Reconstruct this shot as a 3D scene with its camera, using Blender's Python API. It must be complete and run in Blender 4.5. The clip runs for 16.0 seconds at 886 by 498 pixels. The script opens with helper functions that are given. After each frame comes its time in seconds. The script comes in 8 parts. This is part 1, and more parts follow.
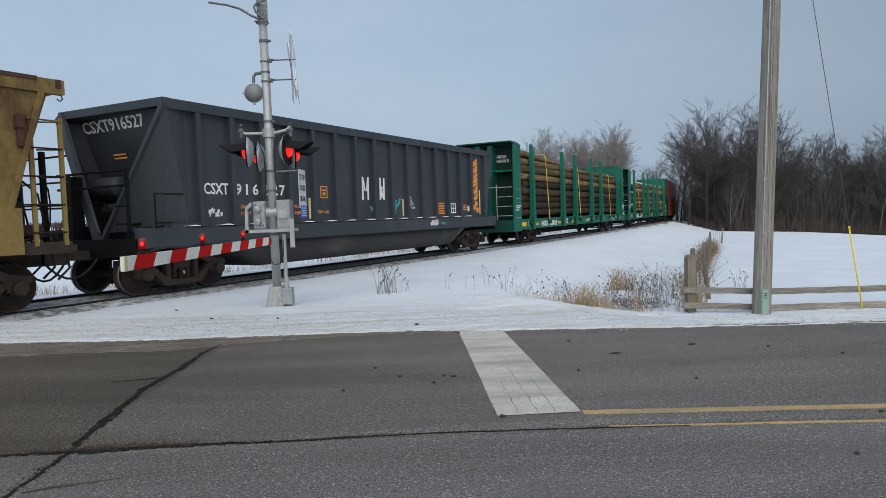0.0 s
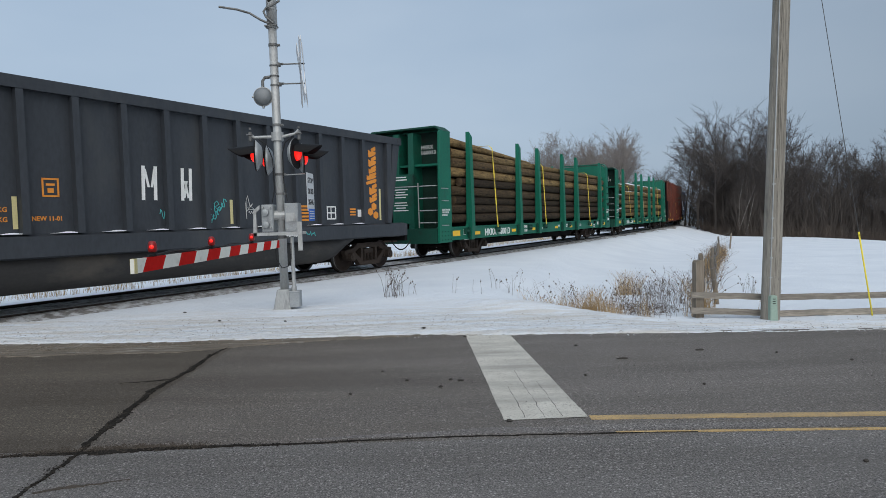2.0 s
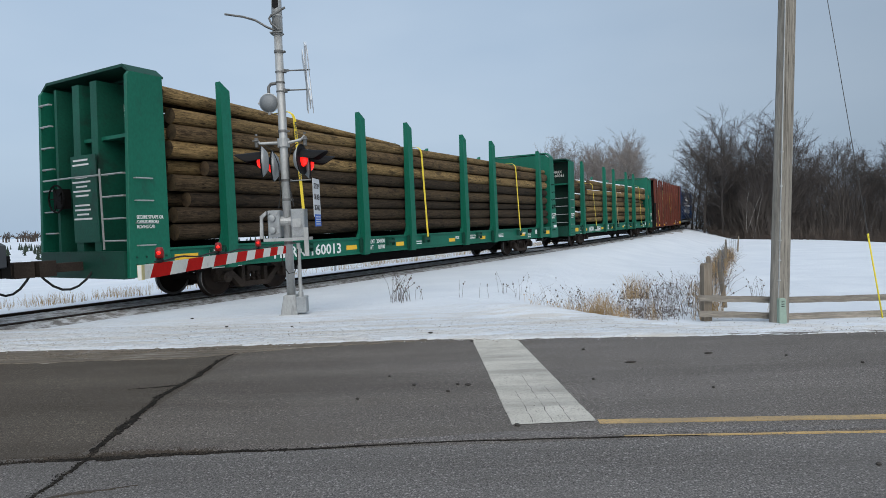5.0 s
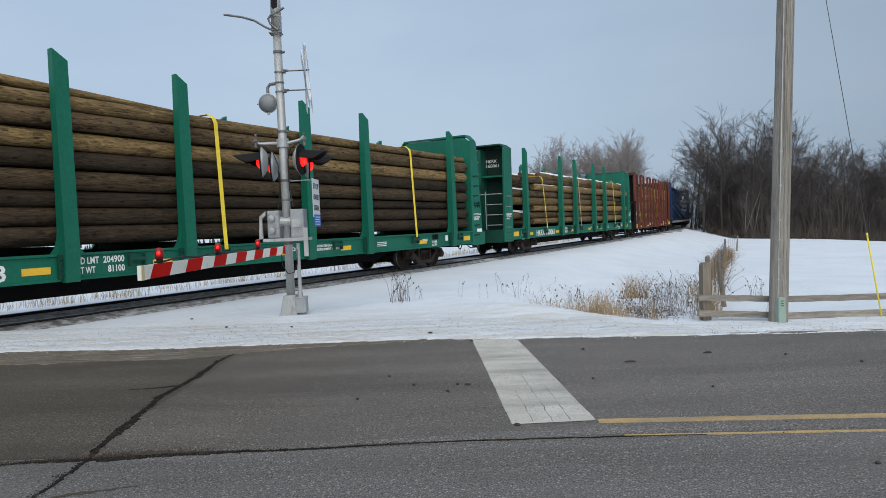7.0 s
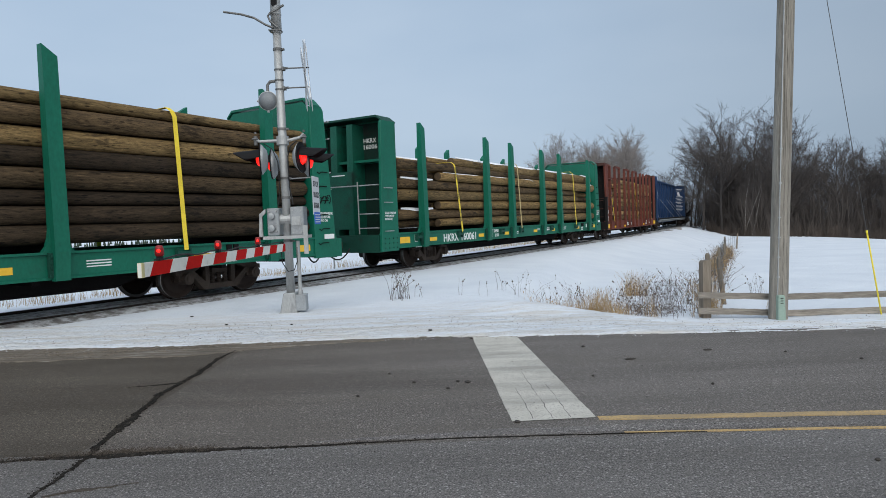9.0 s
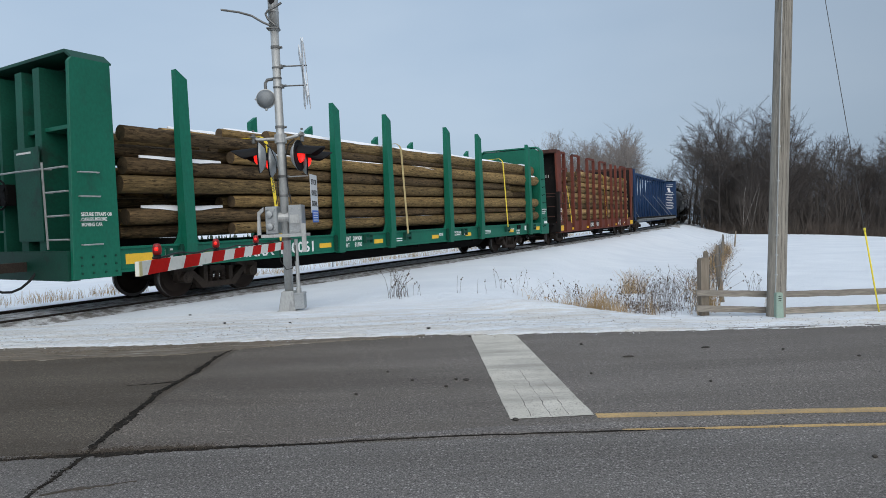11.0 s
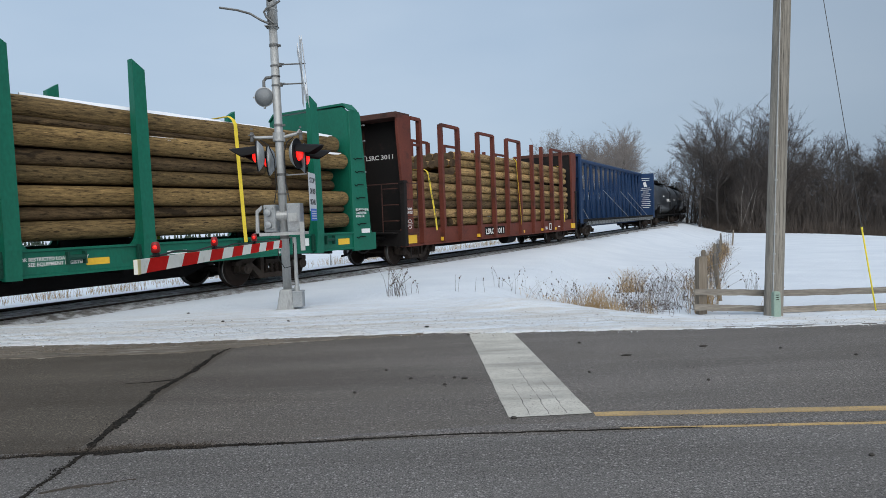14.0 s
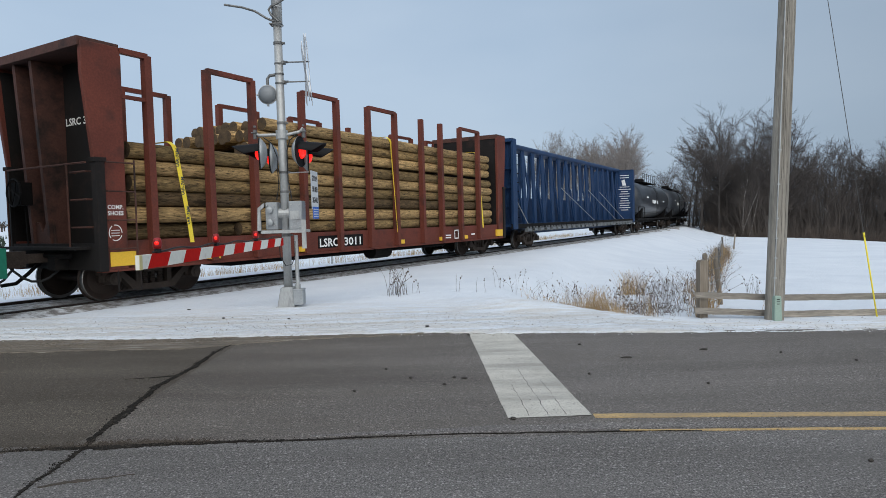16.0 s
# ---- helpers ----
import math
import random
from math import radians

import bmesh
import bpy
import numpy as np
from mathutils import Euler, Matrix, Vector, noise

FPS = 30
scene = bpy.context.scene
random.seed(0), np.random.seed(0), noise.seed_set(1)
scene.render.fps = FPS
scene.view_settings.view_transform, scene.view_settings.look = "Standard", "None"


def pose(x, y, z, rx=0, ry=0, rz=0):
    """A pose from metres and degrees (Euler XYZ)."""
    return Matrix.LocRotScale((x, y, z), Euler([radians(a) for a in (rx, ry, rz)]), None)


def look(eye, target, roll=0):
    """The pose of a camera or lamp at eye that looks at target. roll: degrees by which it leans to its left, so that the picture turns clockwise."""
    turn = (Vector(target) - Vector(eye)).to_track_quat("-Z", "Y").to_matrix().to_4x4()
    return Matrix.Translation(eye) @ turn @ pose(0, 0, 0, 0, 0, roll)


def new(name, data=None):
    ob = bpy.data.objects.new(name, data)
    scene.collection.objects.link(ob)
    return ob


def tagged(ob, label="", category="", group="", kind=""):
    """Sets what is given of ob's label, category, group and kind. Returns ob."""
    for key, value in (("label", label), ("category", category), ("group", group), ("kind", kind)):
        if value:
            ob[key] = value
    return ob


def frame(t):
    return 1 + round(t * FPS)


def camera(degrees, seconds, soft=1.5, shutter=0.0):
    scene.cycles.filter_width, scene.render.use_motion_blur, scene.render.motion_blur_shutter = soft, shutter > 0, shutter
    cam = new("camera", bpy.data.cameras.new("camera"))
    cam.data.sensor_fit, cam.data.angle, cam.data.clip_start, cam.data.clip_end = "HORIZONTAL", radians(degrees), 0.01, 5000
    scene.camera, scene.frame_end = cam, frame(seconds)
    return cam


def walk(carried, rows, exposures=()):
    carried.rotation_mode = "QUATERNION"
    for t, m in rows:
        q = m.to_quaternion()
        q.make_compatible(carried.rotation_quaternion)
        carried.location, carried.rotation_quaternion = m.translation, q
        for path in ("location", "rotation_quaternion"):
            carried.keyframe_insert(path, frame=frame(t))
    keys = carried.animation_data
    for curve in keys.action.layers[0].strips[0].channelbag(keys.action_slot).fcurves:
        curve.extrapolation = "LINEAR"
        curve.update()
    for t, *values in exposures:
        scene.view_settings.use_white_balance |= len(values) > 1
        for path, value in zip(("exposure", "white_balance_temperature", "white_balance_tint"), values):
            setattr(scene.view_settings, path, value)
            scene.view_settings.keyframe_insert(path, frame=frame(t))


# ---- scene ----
# ---- camera ----
# seconds, place of the eye, turn
PATH = [(0, 0.0083, 0.0098, 1.4305, 86.950, 1.743, -1.211), (0.5, 0.0077, 0.0058, 1.4332, 87.049, 1.588, -1.131), (1, 0.0053, 0.0059, 1.4347, 87.116, 1.536, -1.008), (1.5, 0.0041, 0.0044, 1.4315, 87.258, 1.465, -0.830), (2, 0.0036, -0.0022, 1.4365, 87.286, 1.484, -0.565), (2.5, 0.0052, 0.0016, 1.4313, 87.458, 1.494, -0.432), (3, 0.0004, -0.0012, 1.4326, 87.562, 1.476, -0.370), (3.5, -0.0007, -0.0067, 1.4353, 87.628, 1.536, -0.190), (4, 0.0019, -0.0025, 1.4319, 87.732, 1.676, -0.097), (6.5, 0.0033, 0.0074, 1.4267, 87.775, 2.026, -0.033), (7, 0.0002, 0.0003, 1.4289, 87.756, 1.996, -0.086), (7.5, 0.0001, -0.0015, 1.4289, 87.688, 1.987, -0.074), (8, -0.0023, 0.0009, 1.4269, 87.628, 1.979, -0.078), (8.5, -0.0022, 0.0024, 1.4258, 87.595, 1.986, -0.025), (9, -0.0030, 0.0003, 1.4247, 87.564, 2.002, -0.106), (11.5, 0.0015, 0.0032, 1.4220, 87.299, 2.081, -0.292), (12, 0.0004, 0.0061, 1.4215, 87.218, 2.064, -0.386), (12.5, -0.0000, 0.0000, 1.4230, 87.222, 2.082, -0.383), (13, -0.0006, 0.0004, 1.4228, 87.148, 2.089, -0.394), (13.5, -0.0019, -0.0006, 1.4240, 87.194, 2.025, -0.392), (14, -0.0045, -0.0045, 1.4253, 87.240, 1.976, -0.415), (14.5, 0.0022, -0.0059, 1.4221, 87.231, 1.944, -0.388), (15, -0.0030, 0.0024, 1.4222, 87.216, 1.797, -0.375), (15.5, -0.0063, 0.0060, 1.4230, 87.210, 1.508, -0.362), (16, -0.0076, -0.0052, 1.4233, 87.242, 1.216, -0.275)]
cam = camera(69.98, 16.0, soft=0.5)
walk(cam, [(row[0], pose(*row[1:])) for row in PATH], [(0.0, -0.13), (2.6, -0.13), (2.9, 0.0), (16.0, 0.0)])

# ---- overcast winter sky and one soft sun ----
world = bpy.data.worlds.new("world")
scene.world = world
world.use_nodes = True
wn, wl = world.node_tree.nodes, world.node_tree.links
wn.clear()
w_out = wn.new("ShaderNodeOutputWorld")
w_bg = wn.new("ShaderNodeBackground")
w_sky = wn.new("ShaderNodeTexSky")
w_sky.sky_type = "NISHITA"
w_sky.sun_disc = False
w_sky.sun_elevation = radians(44)
w_sky.sun_rotation = radians(171)
w_sky.dust_density = 4.0
w_co = wn.new("ShaderNodeTexCoord")
w_map = wn.new("ShaderNodeMapping")
w_map.inputs["Scale"].default_value = (1.0, 1.0, 3.0)
w_noise = wn.new("ShaderNodeTexNoise")
w_noise.inputs["Scale"].default_value = 1.6
w_noise.inputs["Detail"].default_value = 4.0
w_ramp = wn.new("ShaderNodeValToRGB")
w_ramp.color_ramp.elements[0].position = 0.3
w_ramp.color_ramp.elements[0].color = (4.1, 5.45, 7.15, 1)
w_ramp.color_ramp.elements[1].position = 0.7
w_ramp.color_ramp.elements[1].color = (5.15, 6.42, 7.95, 1)
w_mix = wn.new("ShaderNodeMixRGB")
w_mix.inputs[0].default_value = 0.82
wl.new(w_co.outputs["Generated"], w_map.inputs["Vector"])
wl.new(w_map.outputs["Vector"], w_noise.inputs["Vector"])
wl.new(w_noise.outputs["Fac"], w_ramp.inputs["Fac"])
wl.new(w_sky.outputs["Color"], w_mix.inputs[1])
wl.new(w_ramp.outputs["Color"], w_mix.inputs[2])
# the cloud deck is thinner, and so brighter, on one side of the sky
w_sep = wn.new("ShaderNodeSeparateXYZ")
w_side = wn.new("ShaderNodeMapRange")
w_side.inputs["From Min"].default_value, w_side.inputs["From Max"].default_value = -1.0, 1.0
w_deck = wn.new("ShaderNodeValToRGB")
w_deck.color_ramp.elements.new(0.42)
w_deck.color_ramp.elements.new(0.58)
for stop, (place, bright) in zip(w_deck.color_ramp.elements, ((0.15, 1.06), (0.42, 1.01), (0.58, 0.98), (0.82, 0.72))):
    stop.position, stop.color = place, (bright, bright, bright, 1)
w_mul = wn.new("ShaderNodeVectorMath")
w_mul.operation = "SCALE"
wl.new(w_co.outputs["Generated"], w_sep.inputs[0])
wl.new(w_sep.outputs["X"], w_side.inputs["Value"])
wl.new(w_mix.outputs["Color"], w_mul.inputs[0])
wl.new(w_side.outputs[0], w_deck.inputs["Fac"])
wl.new(w_deck.outputs["Color"], w_mul.inputs["Scale"])
wl.new(w_mul.outputs[0], w_bg.inputs["Color"])
w_bg.inputs["Strength"].default_value = 0.1
wl.new(w_bg.outputs["Background"], w_out.inputs["Surface"])

sun_data = bpy.data.lights.new("sun", "SUN")
sun_data.energy = 2.2
sun_data.angle = radians(80)
sun_data.color = (1.0, 0.96, 0.9)
sun = new("sun", sun_data)
sun.matrix_world = look((6, -30, 40), (0, 10, 0))
scene.view_settings.exposure = 0.0


# ---- materials ----
def nodes_of(name):
    m = bpy.data.materials.new(name)
    m.use_nodes = True
    return m, m.node_tree.nodes, m.node_tree.links, m.node_tree.nodes["Principled BSDF"]


def surface(name, base, rough=0.6, metal=0.0, vary=0.15, scale=2.0, fine=40.0, bump=0.2, dirt=None, dirt_amount=0.0,
            dirt_scale=1.2, stretch=(1, 1, 1), rand=0.0, coat=0.0, bump_dist=0.004, spec=0.35):
    """A worn surface: broad and fine variation of the base colour, dirt in patches, fine relief."""
    m, n, l, b = nodes_of(name)
    co = n.new("ShaderNodeTexCoord")
    mp = n.new("ShaderNodeMapping")
    mp.inputs["Scale"].default_value = stretch
    l.new(co.outputs["Object"], mp.inputs["Vector"])
    n1, n2 = n.new("ShaderNodeTexNoise"), n.new("ShaderNodeTexNoise")
    n1.inputs["Scale"].default_value, n1.inputs["Detail"].default_value = scale, 6.0
    n2.inputs["Scale"].default_value, n2.inputs["Detail"].default_value = fine, 4.0
    l.new(mp.outputs["Vector"], n1.inputs["Vector"])
    l.new(mp.outputs["Vector"], n2.inputs["Vector"])
    add = n.new("ShaderNodeMath")
    add.operation = "ADD"
    l.new(n1.outputs["Fac"], add.inputs[0])
    l.new(n2.outputs["Fac"], add.inputs[1])
    rng = n.new("ShaderNodeMapRange")
    rng.inputs["From Min"].default_value, rng.inputs["From Max"].default_value = 0.6, 1.4
    rng.inputs["To Min"].default_value, rng.inputs["To Max"].default_value = 1 - vary, 1 + vary
    l.new(add.outputs[0], rng.inputs["Value"])
    hsv = n.new("ShaderNodeHueSaturation")
    hsv.inputs["Color"].default_value = (*base, 1)
    if rand:
        info = n.new("ShaderNodeObjectInfo")
        r2 = n.new("ShaderNodeMapRange")
        r2.inputs["To Min"].default_value, r2.inputs["To Max"].default_value = 1 - rand, 1 + rand
        l.new(info.outputs["Random"], r2.inputs["Value"])
        mul = n.new("ShaderNodeMath")
        mul.operation = "MULTIPLY"
        l.new(rng.outputs[0], mul.inputs[0])
        l.new(r2.outputs[0], mul.inputs[1])
        l.new(mul.outputs[0], hsv.inputs["Value"])
    else:
        l.new(rng.outputs[0], hsv.inputs["Value"])
    col = hsv.outputs["Color"]
    if dirt:
        n3 = n.new("ShaderNodeTexNoise")
        n3.inputs["Scale"].default_value, n3.inputs["Detail"].default_value = dirt_scale, 9.0
        n3.inputs["Roughness"].default_value = 0.65
        l.new(mp.outputs["Vector"], n3.inputs["Vector"])
        r3 = n.new("ShaderNodeMapRange")
        r3.inputs["From Min"].default_value, r3.inputs["From Max"].default_value = 0.68 - dirt_amount * 0.4, 0.86 - dirt_amount * 0.4
        l.new(n3.outputs["Fac"], r3.inputs["Value"])
        mx = n.new("ShaderNodeMixRGB")
        mx.inputs[2].default_value = (*dirt, 1)
        l.new(r3.outputs[0], mx.inputs[0])
        l.new(col, mx.inputs[1])
        col = mx.outputs["Color"]
    l.new(col, b.inputs["Base Color"])
    b.inputs["Roughness"].default_value = rough
    b.inputs["Metallic"].default_value = metal
    b.inputs["Coat Weight"].default_value = coat
    b.inputs["Specular IOR Level"].default_value = spec
    if bump:
        bp = n.new("ShaderNodeBump")
        bp.inputs["Strength"].default_value, bp.inputs["Distance"].default_value = bump, bump_dist
        l.new(n2.outputs["Fac"], bp.inputs["Height"])
        l.new(bp.outputs["Normal"], b.inputs["Normal"])
    return m


def glow(name, color, strength):
    m, n, l, b = nodes_of(name)
    b.inputs["Base Color"].default_value = (*color, 1)
    b.inputs["Emission Color"].default_value = (*color, 1)
    b.inputs["Emission Strength"].default_value = strength
    b.inputs["Roughness"].default_value = 0.25
    return m


def ramp_of(n, l, value, stops):
    r = n.new("ShaderNodeValToRGB")
    e = r.color_ramp.elements
    while len(e) < len(stops):
        e.new(0.5)
    for k, (pos, c) in zip(e, stops):
        k.position, k.color = pos, (*c, 1)
    l.new(value, r.inputs["Fac"])
    return r.outputs["Color"]


def noise_of(n, l, vec, scale, detail=4.0, rough=0.5):
    t = n.new("ShaderNodeTexNoise")
    t.inputs["Scale"].default_value, t.inputs["Detail"].default_value, t.inputs["Roughness"].default_value = scale, detail, rough
    l.new(vec, t.inputs["Vector"])
    return t.outputs["Fac"]


def mapped(n, l, stretch):
    co, mp = n.new("ShaderNodeTexCoord"), n.new("ShaderNodeMapping")
    mp.inputs["Scale"].default_value = stretch
    l.new(co.outputs["Object"], mp.inputs["Vector"])
    return mp.outputs["Vector"]


def blend(n, l, fac, a, b, mode="MIX"):
    m = n.new("ShaderNodeMixRGB")
    m.blend_type = mode
    for sock, v in zip(m.inputs, (fac, a, b)):
        if hasattr(v, "is_linked"):
            l.new(v, sock)
        else:
            sock.default_value = v if isinstance(v, float) else (*v, 1)
    return m.outputs["Color"]


def relief(n, l, b, height, strength, dist):
    bp = n.new("ShaderNodeBump")
    bp.inputs["Strength"].default_value, bp.inputs["Distance"].default_value = strength, dist
    l.new(height, bp.inputs["Height"])
    l.new(bp.outputs["Normal"], b.inputs["Normal"])


def timber(name, light, dark, amount):
    """Peeled pole wood: long streaks, bark patches, small dark knots; each pole its own tone."""
    m, n, l, b = nodes_of(name)
    long_way = mapped(n, l, (0.35, 3.0, 3.0))
    mid = tuple(0.55 * a + 0.45 * c for a, c in zip(light, dark))
    pale = tuple(min(1.0, 1.35 * a) for a in light)
    streak = noise_of(n, l, long_way, 6.5, 9.0, 0.72)
    broad = noise_of(n, l, mapped(n, l, (0.25, 1.0, 1.0)), 1.1, 3.0, 0.5)
    col = ramp_of(n, l, streak, [(0.3, dark), (0.42, mid), (0.52, light), (0.72, pale)])
    col = blend(n, l, 1.0, col, ramp_of(n, l, broad, [(0.3, (0.78, 0.77, 0.76)), (0.7, (1.18, 1.17, 1.15))]), "MULTIPLY")
    fine = noise_of(n, l, mapped(n, l, (0.5, 3.0, 3.0)), 13.0, 5.0, 0.7)
    col = blend(n, l, 1.0, col, ramp_of(n, l, fine, [(0.34, (0.22, 0.21, 0.2)), (0.46, (0.95, 0.95, 0.95)), (0.58, (1.12, 1.11, 1.1)), (0.7, (2.1, 2.05, 1.95))]), "MULTIPLY")
    patch = noise_of(n, l, mapped(n, l, (0.45, 1.6, 1.6)), 2.4, 8.0, 0.7)
    mask = ramp_of(n, l, patch, [(0.68 - 0.3 * amount, (0, 0, 0)), (0.74 - 0.3 * amount, (0.85, 0.85, 0.85))])
    col = blend(n, l, mask, col, dark)
    knots = n.new("ShaderNodeTexVoronoi")
    knots.inputs["Scale"].default_value = 3.4
    l.new(mapped(n, l, (0.7, 2.4, 2.4)), knots.inputs["Vector"])
    spot = ramp_of(n, l, knots.outputs["Distance"], [(0.09, (0.85, 0.85, 0.85)), (0.17, (0, 0, 0))])
    col = blend(n, l, spot, col, tuple(0.35 * c for c in dark))
    info = n.new("ShaderNodeObjectInfo")
    tone = ramp_of(n, l, info.outputs["Random"], [(0.0, (0.66, 0.67, 0.7)), (0.5, (1, 1, 1)), (1.0, (1.32, 1.28, 1.2))])
    col = blend(n, l, 1.0, col, tone, "MULTIPLY")
    l.new(col, b.inputs["Base Color"])
    b.inputs["Roughness"].default_value = 0.85
    b.inputs["Specular IOR Level"].default_value = 0.2
    relief(n, l, b, streak, 0.8, 0.02)
    return m


def tarmac(name, base, patch_col, grime=None):
    """Worn asphalt: pale and dark aggregate, wheel-worn streaks along the road, stains; grime: mud carried from the crossing, thinning out along the road."""
    m, n, l, b = nodes_of(name)
    vec = mapped(n, l, (1, 1, 1))
    grit = noise_of(n, l, vec, 88.0, 3.0, 0.75)
    coarse = noise_of(n, l, vec, 34.0, 5.0, 0.8)
    mul = lambda c, k: tuple(v * k for v in c)
    col = ramp_of(n, l, grit, [(0.35, mul(base, 0.28)), (0.46, mul(base, 0.86)), (0.56, mul(base, 1.1)), (0.67, mul(base, 2.5))])
    shade = ramp_of(n, l, coarse, [(0.33, (0.42, 0.42, 0.42)), (0.46, (0.95, 0.95, 0.95)), (0.57, (1.08, 1.08, 1.07)), (0.68, (1.8, 1.78, 1.74))])
    col = blend(n, l, 1.0, col, shade, "MULTIPLY")
    chips = n.new("ShaderNodeTexVoronoi")
    chips.inputs["Scale"].default_value = 42.0
    l.new(vec, chips.inputs["Vector"])
    pick = ramp_of(n, l, chips.outputs["Color"], [(0.62, (0, 0, 0)), (0.7, (1, 1, 1))])
    dot = ramp_of(n, l, chips.outputs["Distance"], [(0.2, (0.75, 0.75, 0.75)), (0.36, (0, 0, 0))])
    col = blend(n, l, blend(n, l, 1.0, pick, dot, "MULTIPLY"), col, mul(base, 2.6))
    wear = noise_of(n, l, mapped(n, l, (0.12, 1.0, 1.0)), 1.5, 5.0, 0.6)
    tone = ramp_of(n, l, wear, [(0.35, (0.8, 0.79, 0.78)), (0.5, (1, 1, 1)), (0.65, (1.16, 1.16, 1.16))])
    col = blend(n, l, 1.0, col, tone, "MULTIPLY")
    stain = noise_of(n, l, mapped(n, l, (0.6, 1.0, 1.0)), 0.9, 8.0, 0.65)
    mask = ramp_of(n, l, stain, [(0.5, (0, 0, 0)), (0.72, (0.7, 0.7, 0.7))])
    col = blend(n, l, mask, col, patch_col)
    if grime:
        sep, span = n.new("ShaderNodeSeparateXYZ"), n.new("ShaderNodeMapRange")
        span.inputs["From Min"].default_value, span.inputs["From Max"].default_value = -2.6, 1.3
        span.inputs["To Min"].default_value, span.inputs["To Max"].default_value = 0.62, 0.0
        l.new(vec, sep.inputs[0])
        l.new(sep.outputs["X"], span.inputs["Value"])
        mud = ramp_of(n, l, noise_of(n, l, mapped(n, l, (0.3, 1.3, 1.0)), 1.4, 7.0, 0.7), [(0.25, (0.55, 0.55, 0.55)), (0.75, (1.35, 1.35, 1.35))])
        col = blend(n, l, blend(n, l, 1.0, mud, span.outputs[0], "MULTIPLY"), col, blend(n, l, 1.0, col, grime, "MULTIPLY"))
    l.new(col, b.inputs["Base Color"])
    b.inputs["Roughness"].default_value = 0.85
    b.inputs["Specular IOR Level"].default_value = 0.25
    relief(n, l, b, coarse, 1.0, 0.02)
    return m


def road_paint(name, paint, under, bare):
    """Thin road paint: the stones of the asphalt show through, tyres have dirtied it in bands."""
    m, n, l, b = nodes_of(name)
    vec = mapped(n, l, (1, 1, 1))
    grit = noise_of(n, l, vec, 75.0, 4.0, 0.75)
    tone = ramp_of(n, l, noise_of(n, l, vec, 3.0, 6.0, 0.7), [(0.3, (0.82, 0.81, 0.79)), (0.7, (1.1, 1.1, 1.1))])
    col = blend(n, l, 1.0, paint, tone, "MULTIPLY")
    bands = noise_of(n, l, mapped(n, l, (0.2, 1.0, 1.0)), 2.6, 5.0, 0.6)
    col = blend(n, l, ramp_of(n, l, bands, [(0.48, (0, 0, 0)), (0.66, (0.62, 0.62, 0.62))]), col, under)
    col = blend(n, l, ramp_of(n, l, grit, [(0.5 + bare, (0, 0, 0)), (0.6 + bare, (0.8, 0.8, 0.8))]), col, under)
    l.new(col, b.inputs["Base Color"])
    b.inputs["Roughness"].default_value = 0.8
    relief(n, l, b, grit, 0.9, 0.008)
    return m


def snowpack(name, dirt, thrown=0.0):
    """Old snow: soft crust, and sand and grit where it was ploughed."""
    m, n, l, b = nodes_of(name)
    vec = mapped(n, l, (1, 1, 1))
    broad = noise_of(n, l, vec, 0.6, 5.0)
    col = ramp_of(n, l, broad, [(0.3, (0.63, 0.675, 0.73)), (0.7, (0.715, 0.755, 0.80))])
    lump = noise_of(n, l, vec, 7.0, 6.0, 0.6)
    if dirt:
        specks = noise_of(n, l, vec, 26.0, 4.0, 0.7)
        bands = noise_of(n, l, mapped(n, l, (0.16, 1.9, 1.0)), 2.6, 7.0, 0.7)
        grey = ramp_of(n, l, bands, [(0.4, (0, 0, 0)), (0.6, (dirt, dirt, dirt))])
        col = blend(n, l, grey, col, (0.52, 0.475, 0.41))
        spot = ramp_of(n, l, specks, [(0.59, (0, 0, 0)), (0.66, (0.85, 0.85, 0.85))])
        col = blend(n, l, spot, col, (0.24, 0.2, 0.16))
    if thrown:
        # sand thrown by the plough, thinning out away from the road
        sep, span = n.new("ShaderNodeSeparateXYZ"), n.new("ShaderNodeMapRange")
        span.inputs["From Min"].default_value, span.inputs["From Max"].default_value = 9.0, 11.6
        span.inputs["To Min"].default_value, span.inputs["To Max"].default_value = thrown, 0.0
        l.new(vec, sep.inputs[0])
        l.new(sep.outputs["Y"], span.inputs["Value"])
        sand = ramp_of(n, l, noise_of(n, l, mapped(n, l, (0.3, 1.6, 1.0)), 2.2, 8.0, 0.75), [(0.42, (0, 0, 0)), (0.6, (1, 1, 1))])
        col = blend(n, l, blend(n, l, 1.0, sand, span.outputs[0], "MULTIPLY"), col, (0.53, 0.48, 0.41))
        grain = ramp_of(n, l, noise_of(n, l, vec, 30.0, 4.0, 0.7), [(0.62, (0, 0, 0)), (0.68, (1, 1, 1))])
        col = blend(n, l, blend(n, l, 1.0, grain, span.outputs[0], "MULTIPLY"), col, (0.22, 0.185, 0.15))
    l.new(col, b.inputs["Base Color"])
    b.inputs["Roughness"].default_value = 0.7
    relief(n, l, b, lump, 1.0, 0.09 if dirt else 0.06)
    return m


